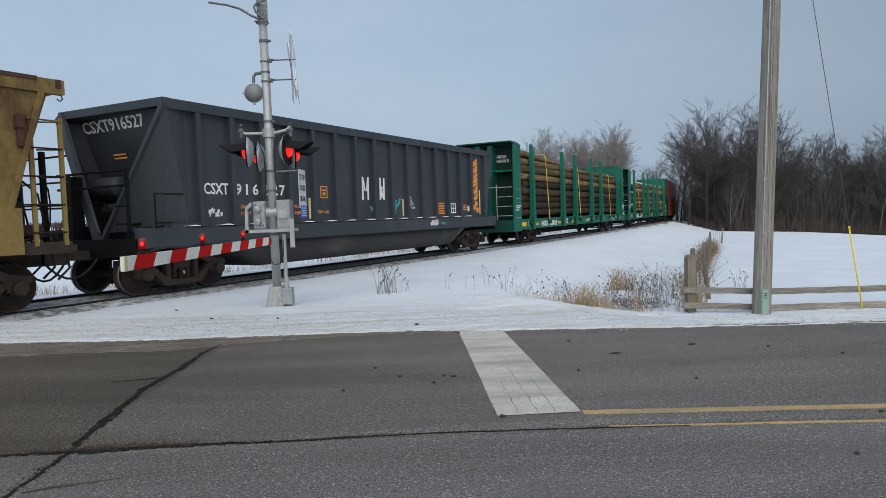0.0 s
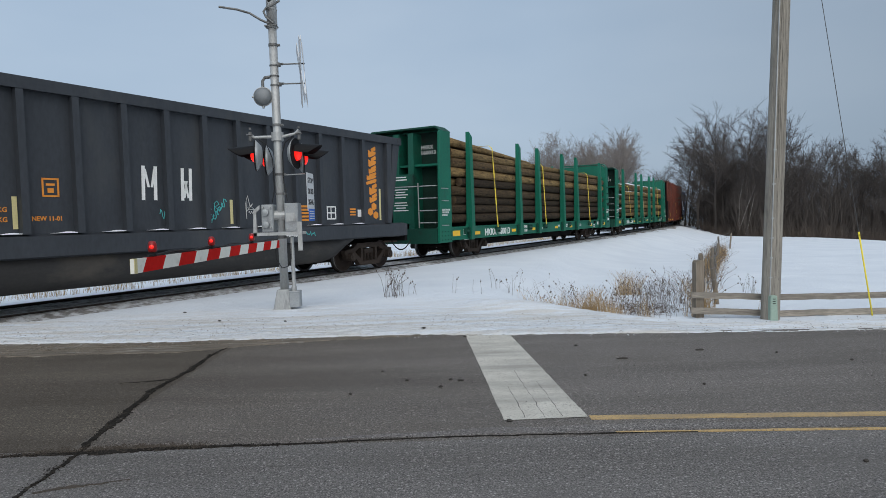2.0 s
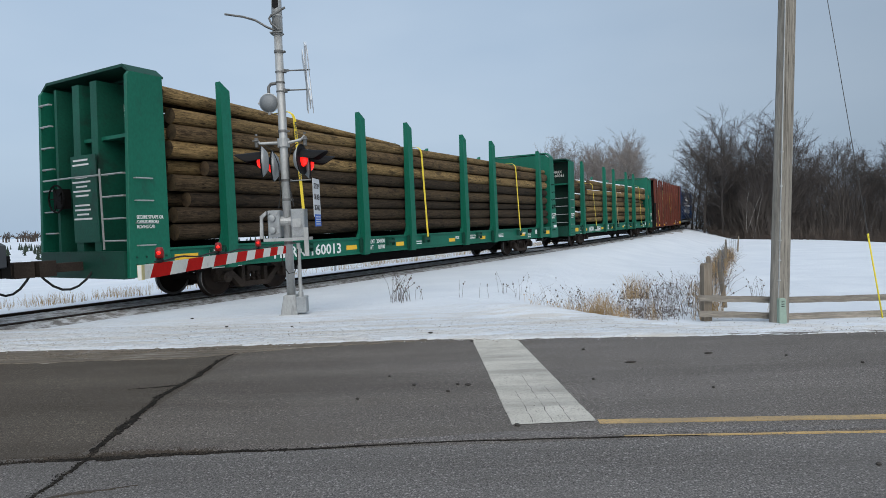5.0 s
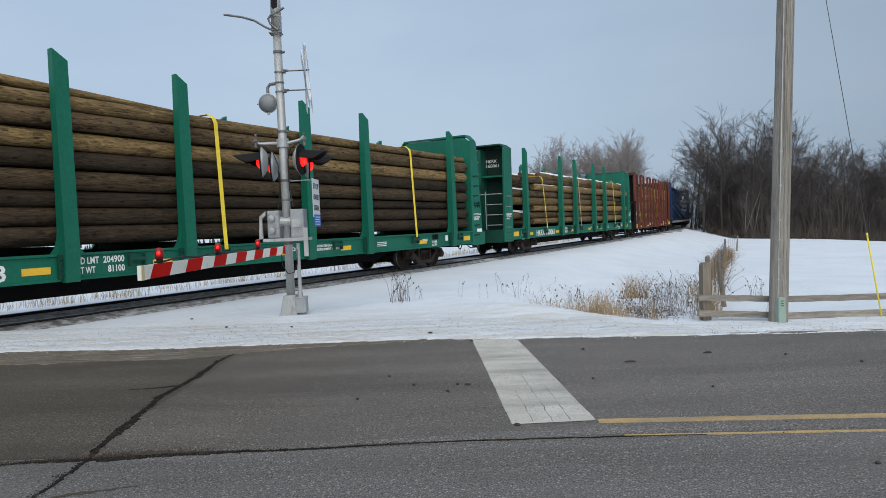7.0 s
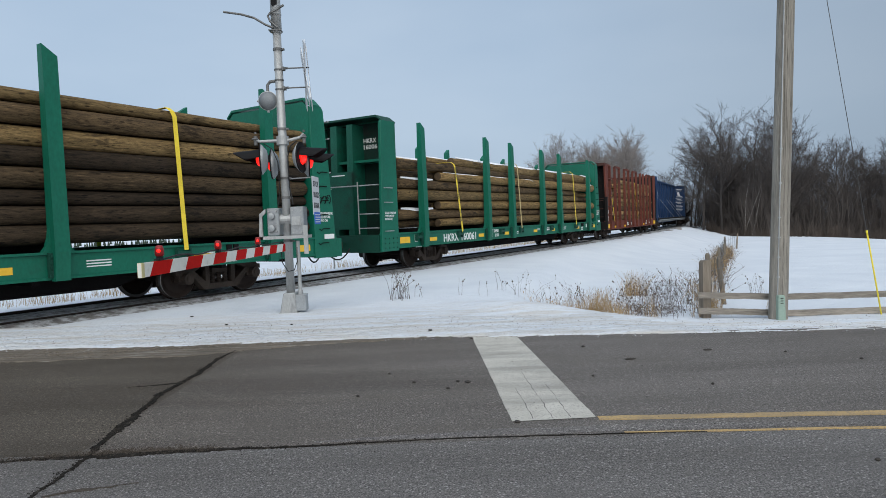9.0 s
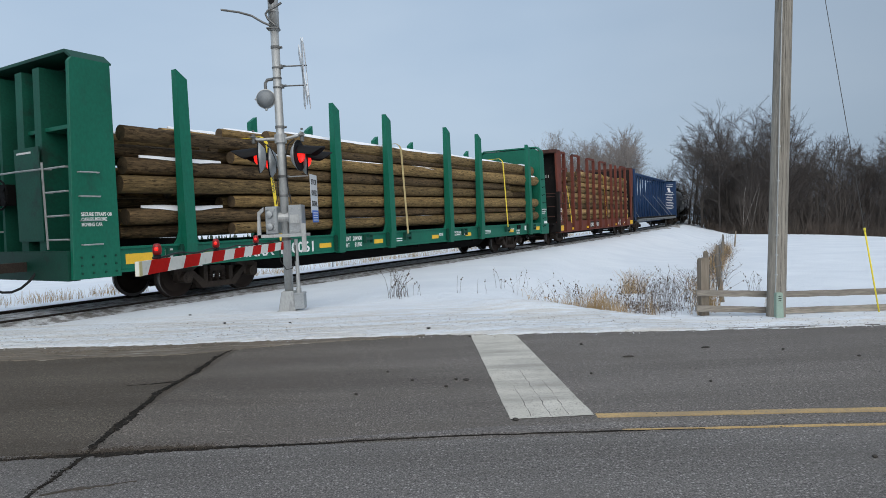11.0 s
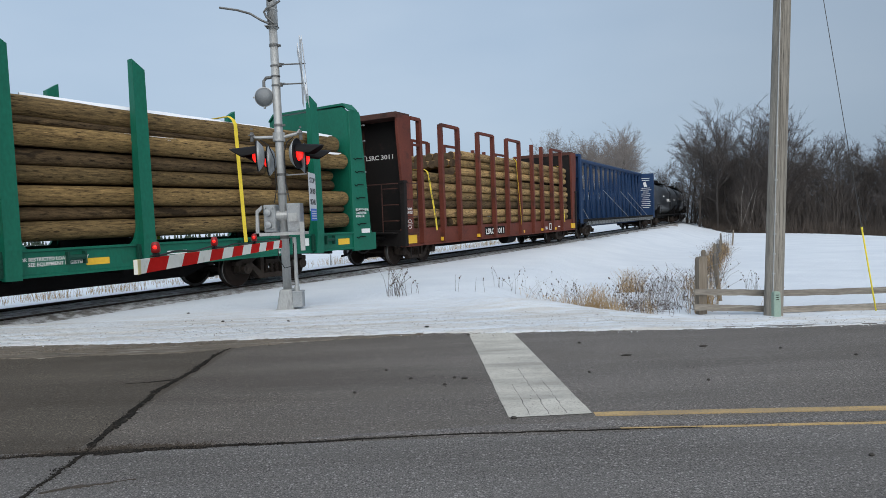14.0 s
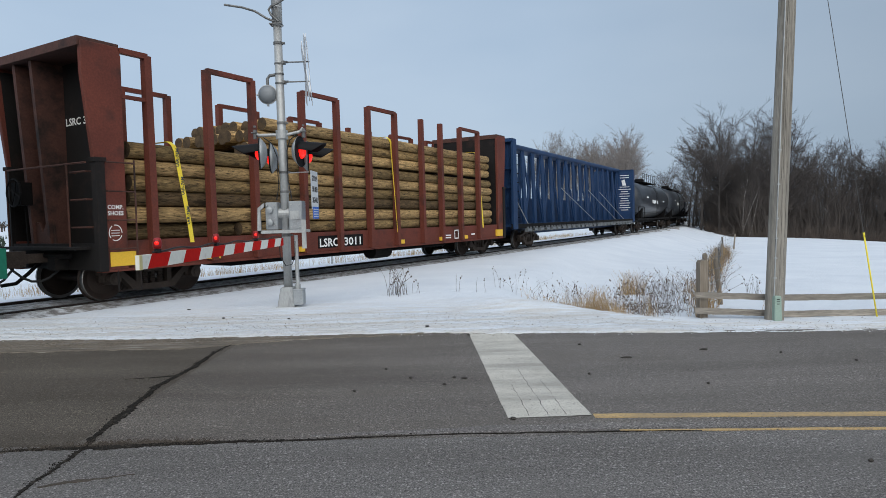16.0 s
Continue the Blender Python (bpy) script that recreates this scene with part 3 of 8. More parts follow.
def spread(lo, hi, fine_lo, fine_hi, step, growth=1.18):
    mid = list(np.arange(fine_lo, fine_hi + 1e-6, step))
    up, d, v = [], step, fine_hi
    while v < hi:
        d *= growth
        v += d
        up.append(min(v, hi))
    down, d, v = [], step, fine_lo
    while v > lo:
        d *= growth
        v -= d
        down.append(max(v, lo))
    return down[::-1] + mid + up


gx = spread(-2200, 2200, -12, 16, 0.25)
gy = spread(-1500, 2600, 6.5, 28, 0.25, 1.15)
verts = [(x, y, ground_z(x, y) if y > 6 else -0.06) for y in gy for x in gx]
nx = len(gx)
faces = [(j * nx + i, j * nx + i + 1, (j + 1) * nx + i + 1, (j + 1) * nx + i) for j in range(len(gy) - 1) for i in range(nx - 1)]
ground = new("ground", from_arrays("ground", verts, faces, M["snow"], True))
tagged(ground, "snow-covered winter ground beside the road and track", "snow", kind="structure")


def slab(name, x0, x1, y0, y1, material, label):
    bm = bmesh.new()
    box(bm, x0, x1, y0, y1, -0.3, 0.0)
    return tagged(part(name, bm, material), label, "road", kind="structure")


slab("road_near_lane", -150, 150, -12, 4.046, M["asphalt"], "worn grey asphalt near lane of a country road")
bm = bmesh.new()
rim = [(x, road_edge(x) + 0.12) for x in (-2.42, -1.4, 0.3, 2.1, 5.1, 20, 60)]
prism(bm, [(-2.42, 4.05), (60, 4.05), *[q for q in rim[::-1] if q[1] > 4.06]], 2, -0.3, 0.0)
tagged(part("road_far_lane", bm, M["asphalt_far"]), "worn grey asphalt far lane with fine cracks", "road", kind="structure")
slab("road_crossing_approach", -150, -2.42, 4.05, 8.3, M["asphalt_dirty"], "damp brown-stained asphalt next to the rail crossing")


def ribbon(name, pts, widths, z, material, label="", category="marking", jag=0.0, seed=1, parent=None, step=0.06):
    rnd = random.Random(seed)
    pts = [Vector((*p, 0)) for p in pts]
    line, ws = [], []
    for i in range(len(pts) - 1):
        k = max(1, int((pts[i + 1] - pts[i]).length / step))
        for j in range(k):
            line.append(pts[i].lerp(pts[i + 1], j / k))
            ws.append(widths[i] + (widths[i + 1] - widths[i]) * j / k)
    line.append(pts[-1])
    ws.append(widths[-1])
    bm = bmesh.new()
    prev, drift = None, 0.0
    for i, p in enumerate(line):
        d = (line[min(i + 1, len(line) - 1)] - line[max(i - 1, 0)]).normalized()
        q = Vector((-d.y, d.x, 0))
        drift = 0.85 * drift + rnd.uniform(-jag, jag) * 0.7
        a = p + q * (ws[i] / 2 + rnd.uniform(-jag, jag) + drift)
        b = p - q * (ws[i] / 2 + rnd.uniform(-jag, jag) - drift)
        cur = [bm.verts.new((a.x, a.y, z)), bm.verts.new((b.x, b.y, z)), bm.verts.new((b.x, b.y, z - 0.02)), bm.verts.new((a.x, a.y, z - 0.02))]
        if prev:
            for m in range(4):
                bm.faces.new((prev[m], prev[(m + 1) % 4], cur[(m + 1) % 4], cur[m]))
        prev = cur
    ob = part(name, bm, material, parent)
    if label:
        tagged(ob, label, category, kind="structure")
    return ob


ribbon("stop_line", [(0.744, 4.42), (0.578, 7.95)], [0.6, 0.535], 0.005, M["white_line"], "worn white stop line across one lane", jag=0.002, seed=3, step=0.02)
ribbon("centre_line", [(1.055, 4.422), (2.99, 4.323), (30, 3.0)], [0.085, 0.088, 0.09], 0.005, M["yellow_line"], "faded yellow centre line", jag=0.003, seed=4, step=0.1)
ribbon("centre_line", [(1.15, 4.105), (2.8, 4.03), (30, 2.75)], [0.018, 0.034, 0.045], 0.0055, M["yellow_line"], "faded yellow centre line beside a seam", jag=0.003, seed=5, step=0.1)
ribbon("tar_crack", [(-2.2, 2.6), (-2.3, 3.44), (-2.33, 4.02), (-2.44, 4.7), (-2.515, 5.55), (-2.5, 6.2), (-2.52, 7.1), (-2.43, 7.75)], [0.018, 0.02, 0.026, 0.05, 0.032, 0.048, 0.022, 0.008], 0.0045, M["tar"], "black tar-filled crack across the road", "crack", jag=0.008, seed=6, step=0.014)
ribbon("seam_crack", [(-6, 3.86), (-2.86, 3.975), (-2.31, 4.015), (-1.7, 4.04), (-1.08, 4.05)], [0.022, 0.03, 0.05, 0.03, 0.02], 0.004, M["tar"], "black tarred seam along the road", "crack", jag=0.008, seed=7, step=0.03)
ribbon("seam_crack", [(-1.08, 4.05), (-0.04, 4.11), (1.13, 4.09), (2.9, 4.05), (9, 3.8)], [0.025, 0.016, 0.014, 0.012, 0.012], 0.004, M["tar"], "thin dark seam between the two lanes", "crack", jag=0.004, seed=8, step=0.03)
ribbon("seam_patch", [(-0.9, 4.135), (0.4, 4.2), (1.6, 4.19), (3.5, 4.12)], [0.03, 0.13, 0.12, 0.06], 0.003, M["worn_strip"], "pale worn strip along the seam", "crack", jag=0.008, seed=18, step=0.05)
ribbon("tar_crack", [(-2.36, 4.1), (-2.41, 4.75), (-2.54, 5.5), (-2.47, 6.3), (-2.55, 7.0)], [0.012, 0.03, 0.02, 0.03, 0.012], 0.0055, M["tar"], "ragged edge of the tarred crack", "crack", jag=0.012, seed=26, step=0.012)
ribbon("seam_crack", [(-2.25, 4.0), (-1.7, 4.05), (-1.0, 4.06)], [0.07, 0.03, 0.01], 0.0055, M["tar"], "ragged black tarred seam", "crack", jag=0.009, seed=27, step=0.012)
ribbon("damp_stain", [(-2.75, 3.99), (-2.3, 4.05), (-1.9, 4.085), (-1.55, 4.07)], [0.02, 0.06, 0.06, 0.015], 0.0035, M["damp_dirt"], "brown damp dirt along the seam", "stain", jag=0.012, seed=31, step=0.012)
ribbon("side_crack", [(-2.24, 3.4), (-2.1, 3.46), (-1.95, 3.5), (-1.78, 3.55)], [0.03, 0.035, 0.02, 0.004], 0.004, M["damp_dirt"], "short dark stained crack in the asphalt", "crack", jag=0.012, seed=9, step=0.03)
ribbon("side_crack", [(-2.48, 5.9), (-2.7, 5.84), (-2.95, 5.8)], [0.05, 0.02, 0.004], 0.004, M["tar"], "short dark crack in the asphalt", "crack", jag=0.006, seed=10, step=0.03)
rnd = random.Random(21)
for x0, y0, y1 in ((0.60, 4.45, 5.3), (0.74, 4.45, 5.9), (0.87, 4.45, 5.5)):
    pts = [(x0 - (y - 4.42) * 0.035 + rnd.uniform(-0.006, 0.006), y) for y in np.arange(y0, y1, 0.07)]
    ribbon("line_crack", pts, [0.0035] * len(pts), 0.0062, M["worn_strip"], "hairline crack through the stop line", "crack", jag=0.002, seed=11, step=0.05)


def snow_strip(name, x0, x1, inner, outer, z_in, z_out, material, label, step, seed, lumpy=1.0):
    """A strip of ploughed snow along the road with a ragged inner edge."""
    xs = np.arange(x0, x1, step)
    rows = 26
    verts = []
    for j in range(rows):
        u = j / (rows - 1)
        for x in xs:
            ragged = lumpy * 0.07 * noise.noise((x * 1.7, seed, 0)) + 0.05 * noise.noise((x * 6, seed, 2)) + 0.03 * noise.noise((x * 17, seed, 4))
            a, b = inner(x) + ragged, outer(x)
            y = a + (b - a) * u ** 1.5
            lump = 0.04 * noise.noise((x * 2, y * 3, seed)) + 0.03 * noise.noise((x * 7, y * 9, seed)) + 0.015 * noise.noise((x * 19, y * 23, seed))
            z = z_in + (z_out(x) - z_in) * u + lumpy * (lump + 0.02) * min(1, 6 * u) * (1 - u)
            verts.append((x, y, z if j else -0.01))
    n = len(xs)
    faces = [(j * n + i, j * n + i + 1, (j + 1) * n + i + 1, (j + 1) * n + i) for j in range(rows - 1) for i in range(n - 1)]
    ob = new(name, from_arrays(name, verts, faces, material, True))
    return tagged(ob, label, "snow", kind="structure")


snow_strip("snow_shoulder", -14, 14, road_edge, lambda x: road_edge(x) + 1.7 - 0.8 * smooth(2, 4, x), 0.01, lambda x: 0.03 - 0.12 * smooth(2, 4, x), M["snow_road"], "trampled ploughed snow along the road edge", 0.05, 1.5, 0.65)
snow_strip("slush_shoulder", -14, -0.2, lambda x: float(np.interp(x, [-14, -5.1, -3.9, -2.95, -2.5, -1.8, -1.1, -0.3], [7.3, 7.16, 7.16, 7.13, 7.34, 7.52, 7.66, 7.76])), lambda x: road_edge(x) + 0.3, 0.007, lambda x: 0.003, M["slush"], "brown sandy slush along the road edge", 0.04, 7.5, 0.3)


def sweep_track(bm, profile, s0, s1, step):
    """A closed profile of (offset to the right, height) swept along the track."""
    prev = None
    for s in np.arange(s0, s1 + 1e-6, step):
        ring = []
        for w, z in profile:
            x, y, _ = track(s, w)
            ring.append(bm.verts.new((x, y, z)))
        if prev:
            k = len(ring)
            for i in range(k):
                bm.faces.new((prev[i], prev[(i + 1) % k], ring[(i + 1) % k], ring[i]))
        else:
            bm.faces.new(ring[::-1])
        prev = ring
    bm.faces.new(prev)


bm = bmesh.new()
sweep_track(bm, [(-1.75, -0.14), (1.75, -0.14), (2.7, -0.42), (-2.7, -0.42)], -60, 200, 2.0)
ballast = tagged(part("track_bed", bm, M["ballast"]), "dark crushed-stone track bed with blown snow", "track bed", kind="structure")
for name, prof in (("crossing_fill", [(-0.67, -0.05), (-0.3, -0.035), (0.3, -0.035), (0.67, -0.05), (0.67, -0.2), (-0.67, -0.2)]), ("crossing_shoulder", [(0.79, -0.035), (0.95, -0.045), (1.3, -0.12), (1.3, -0.3), (0.79, -0.3)]), ("crossing_shoulder", [(-0.79, -0.03), (-0.79, -0.3), (-2.0, -0.3), (-1.9, -0.16), (-1.3, -0.05)])):
    bm = bmesh.new()
    sweep_track(bm, prof, -60, 200, 1.0)
    tagged(part(name, bm, M["track_fill"]), "grey gravel and trodden snow packed beside the rails", "track bed", kind="structure")
railway = thing("railway_track", "single curved railway track on timber sleepers", "railway track", kind="structure")
for side in (-1, 1):
    c = side * 0.7525
    bm = bmesh.new()
    sweep_track(bm, [(c - 0.075, -0.14), (c + 0.075, -0.14), (c + 0.07, -0.125), (c + 0.012, -0.1), (c + 0.012, -0.03), (c + 0.036, -0.02), (c + 0.036, 0.0), (c - 0.036, 0.0), (c - 0.036, -0.02), (c - 0.012, -0.03), (c - 0.012, -0.1), (c - 0.07, -0.125)], -60, 200, 1.0)
    part("rail", bm, M["rail_side"], railway, "rusty steel rail")
    bm = bmesh.new()
    sweep_track(bm, [(c - 0.028, -0.004), (c + 0.028, -0.004), (c + 0.026, 0.004), (c - 0.026, 0.004)], -60, 200, 1.0)
    part("rail_head", bm, M["rail_top"], railway, "bright worn running surface")
bm = bmesh.new()
box(bm, -0.115, 0.115, -1.3, 1.3, -0.3, -0.115)
sleeper_mesh = finish("sleeper", bm, M["sleeper"])
for i in range(150):
    s = -14 + i * 0.53
    x, y, h = track(s)
    share("sleeper", sleeper_mesh, railway, pose(x, y, 0, 0, 0, math.degrees(h)))


def crumbs(name, label, line, half, count, size, material, seed):
    """Loose grit along a line, joined."""
    rnd = random.Random(seed)
    V, F = [], []
    for _ in range(count):
        k = rnd.randrange(len(line) - 1)
        u = rnd.random()
        x = line[k][0] + (line[k + 1][0] - line[k][0]) * u + rnd.gauss(0, half)
        y = line[k][1] + (line[k + 1][1] - line[k][1]) * u + rnd.gauss(0, half)
        r = size * rnd.uniform(0.4, 1.3)
        lift = 0.03 * smooth(0.25, 0.6, y - road_edge(x))
        b = len(V)
        for dx, dy, dz in ((1, 0, 0.2), (-0.6, 0.8, 0.2), (-0.6, -0.8, 0.2), (0, 0, 1.0), (0, 0, -0.5)):
            V.append((x + dx * r * rnd.uniform(0.7, 1.3), y + dy * r * rnd.uniform(0.7, 1.3), 0.005 + lift + dz * r * 0.7))
        F += [(b, b + 1, b + 3), (b + 1, b + 2, b + 3), (b + 2, b, b + 3), (b + 1, b, b + 4), (b + 2, b + 1, b + 4), (b, b + 2, b + 4)]
    return tagged(new(name, from_arrays(name, V, F, material)), label, "grit", kind="stuff")


CRACK = [(-2.3, 3.44), (-2.33, 4.02), (-2.44, 4.7), (-2.515, 5.55), (-2.5, 6.2), (-2.52, 7.1)]
crumbs("crack_grit", "black crumbs of tar along the crack", CRACK, 0.024, 900, 0.0055, M["tar"], 1)
crumbs("crack_grit", "black crumbs of tar along the seam", [(-2.9, 3.97), (-2.31, 4.015), (-1.7, 4.04), (-1.08, 4.05), (-0.2, 4.1)], 0.02, 600, 0.005, M["tar"], 2)
crumbs("road_grit", "sand and grit beside the snow edge", [(-6, 7.3), (-3.5, 7.6), (-1.4, 7.9), (0.3, 7.7), (2.1, 7.6), (6.0, 7.2)], 0.12, 900, 0.009, M["slush"], 3)
crumbs("road_grit", "lumps of brown mud between the snow and the asphalt", [(-9, 7.2), (-6, 7.4), (-4.4, 7.55), (-3.2, 7.6), (-1.9, 7.72)], 0.13, 1300, 0.016, M["slush"], 43)
crumbs("road_grit", "dark grit scattered over the ploughed snow", [(-6, 8.3), (-3.5, 8.7), (-1.4, 8.9), (0.3, 8.6), (2.1, 8.4), (6.0, 8.0)], 0.42, 380, 0.008, M["slush"], 4)
crumbs("snow_clods", "small clods of ploughed snow along the road edge", [(-6, 7.92), (-4.4, 7.84), (-3.2, 7.76), (-1.9, 7.8), (-0.6, 7.78), (0.2, 7.72), (1.2, 7.62), (2.8, 7.47), (6.0, 7.3)], 0.06, 170, 0.009, M["snow_road"], 33)
crumbs("road_grit", "brown sand thrown over the ploughed snow", [(-6, 8.15), (-3.5, 8.1), (-1.4, 8.15), (0.3, 8.0), (2.1, 7.85), (6.0, 7.5)], 0.2, 1500, 0.007, M["slush"], 24)
crumbs("road_grit", "brown damp dirt round the joint of the cracks", [(-2.9, 3.98), (-2.3, 4.07), (-1.95, 4.09), (-1.5, 4.07)], 0.035, 1500, 0.005, M["damp_dirt"], 14)
crumbs("road_grit", "dark grit on the bare asphalt", [(-6, 5.5), (7.0, 5.2)], 1.0, 420, 0.006, M["stone"], 5)


# ---- rolling stock ----
def wheel_profile():
    return [(0.05, -0.06), (0.13, -0.06), (0.14, -0.03), (0.30, -0.015), (0.38, -0.055), (0.406, -0.06), (0.418, -0.052), (0.42, 0.03), (0.445, 0.045), (0.44, 0.07), (0.38, 0.07), (0.30, 0.03), (0.14, 0.06), (0.05, 0.06)]


def wheelset_mesh():
    bm = bmesh.new()
    for sgn in (-1, 1):
        lathe(bm, [(r, sgn * 0.755 - sgn * h) for r, h in wheel_profile()], 28, "y", (0, 0, 0))
    tube(bm, (0, -0.98, 0), (0, 0.98, 0), 0.075, n=12)
    for f in bm.faces:
        c = f.calc_center_median()
        f.material_index = 1 if abs((c.x ** 2 + c.z ** 2) ** 0.5 - 0.413) < 0.008 else 0
    return finish("wheelset", bm, [M["wheel_steel"], M["tread"]])


def side_frame_mesh():
    bm = bmesh.new()
    prof_top = [(-1.12, 0.50), (-1.12, 0.60), (-0.75, 0.66), (-0.55, 0.80), (0.55, 0.80), (0.75, 0.66), (1.12, 0.60), (1.12, 0.50), (0.72, 0.52), (0.48, 0.66), (-0.48, 0.66), (-0.72, 0.52)]
    prism(bm, prof_top, 1, -0.075, 0.075)
    prism(bm, [(-0.78, 0.52), (-0.68, 0.56), (-0.34, 0.27), (0.34, 0.27), (0.68, 0.56), (0.78, 0.52), (0.44, 0.15), (-0.44, 0.15)], 1, -0.085, 0.085)
    for x in (-0.34, 0.34):
        box(bm, x - 0.05, x + 0.05, -0.07, 0.07, 0.25, 0.68)
    for x in (-0.889, 0.889):
        box(bm, x - 0.17, x + 0.17, -0.08, 0.08, 0.36, 0.56)
        tube(bm, (x, -0.2, 0.42), (x, 0.08, 0.42), 0.12, n=12)
        tube(bm, (x, -0.215, 0.42), (x, -0.2, 0.42), 0.06, n=8)
    return finish("side_frame", bm, M["truck_steel"])


def spring_mesh():
    bm = bmesh.new()
    for i in range(7):
        z = 0.28 + i * 0.034
        lathe(bm, [(0.055, z), (0.07, z + 0.008), (0.055, z + 0.016)], 10, "z")
    tube(bm, (0, 0, 0.27), (0, 0, 0.5), 0.05, n=8)
    return finish("spring", bm, M["truck_steel"])


def bolster_mesh():
    bm = bmesh.new()
    prism(bm, [(-1.05, 0.5), (-0.5, 0.36), (0.5, 0.36), (1.05, 0.5), (1.05, 0.62), (0.5, 0.66), (-0.5, 0.66), (-1.05, 0.62)], 0, -0.2, 0.2)
    for x in (-0.42, 0.42):
        box(bm, x - 0.05, x + 0.05, -0.8, 0.8, 0.22, 0.3)
        for y in (-0.72, 0.72):
            box(bm, x - 0.06, x + 0.06, y - 0.05, y + 0.05, 0.15, 0.5)
    return finish("bolster", bm, M["truck_steel"])


WHEELSET, SIDE_FRAME, SPRING, BOLSTER = wheelset_mesh(), side_frame_mesh(), spring_mesh(), bolster_mesh()
SPINNING = []


def truck(car, x):
    t = share("truck", BOLSTER, car, pose(x, 0, 0))
    for y, turn in ((-1.0, 0), (1.0, 180)):
        share("side_frame", SIDE_FRAME, t, pose(0, y, 0, 0, 0, turn))
        for dx in (-0.18, -0.02, 0.14):
            share("spring", SPRING, t, pose(dx + 0.02, y, 0))
    for dx in (-0.889, 0.889):
        w = share("wheelset", WHEELSET, t, pose(dx, 0, 0.42))
        SPINNING.append((w, dx))
    return t


def coupler(car, x, sgn):
    bm = bmesh.new()
    box(bm, min(x, x + sgn * 0.75), max(x, x + sgn * 0.75), -0.08, 0.08, 0.76, 0.93)
    prism(bm, [(x + sgn * 0.7, -0.16), (x + sgn * 1.02, -0.2), (x + sgn * 1.05, 0.02), (x + sgn * 0.9, 0.06), (x + sgn * 0.98, 0.17), (x + sgn * 0.7, 0.16)], 2, 0.7, 0.99)
    c = part("coupler", bm, M["truck_steel"], car, "rusty knuckle coupler")
    bm = bmesh.new()
    pts = [(x + sgn * 0.1, -0.35, 0.78)] + [(x + sgn * (0.1 + 0.9 * u), -0.35 + 0.25 * u, 0.78 - 1.1 * u * (1 - u) * 1.3) for u in (0.15, 0.3, 0.45, 0.6, 0.75, 0.9, 1.0)]
    path_tube(bm, pts, 0.022)
    part("brake_hose", bm, M["rubber"], c, "black rubber brake hose")


def rungs(car, mat, x0, x1, y, zs, r=0.014, out=0.09):
    """Ladder rungs on a near-side face; out is how far they stand off."""
    made = []
    for z in zs:
        bm = bmesh.new()
        path_tube(bm, [(x0, y, z), (x0, y - out, z), (x1, y - out, z), (x1, y, z)], r, 5)
        made.append(part("rung", bm, mat, car, "worn ladder rung"))
    return made


def end_rungs(car, mat, y0, y1, x, sgn, zs, r=0.014, out=0.09):
    made = []
    for z in zs:
        bm = bmesh.new()
        path_tube(bm, [(x, y0, z), (x + sgn * out, y0, z), (x + sgn * out, y1, z), (x, y1, z)], r, 5)
        made.append(part("rung", bm, mat, car, "worn ladder rung"))
    return made


def mirrored(ob, car):
    """The same part on the other half of the car."""
    return share(ob.name.split(".")[0], ob.data, car, pose(0, 0, 0, 0, 0, 180))


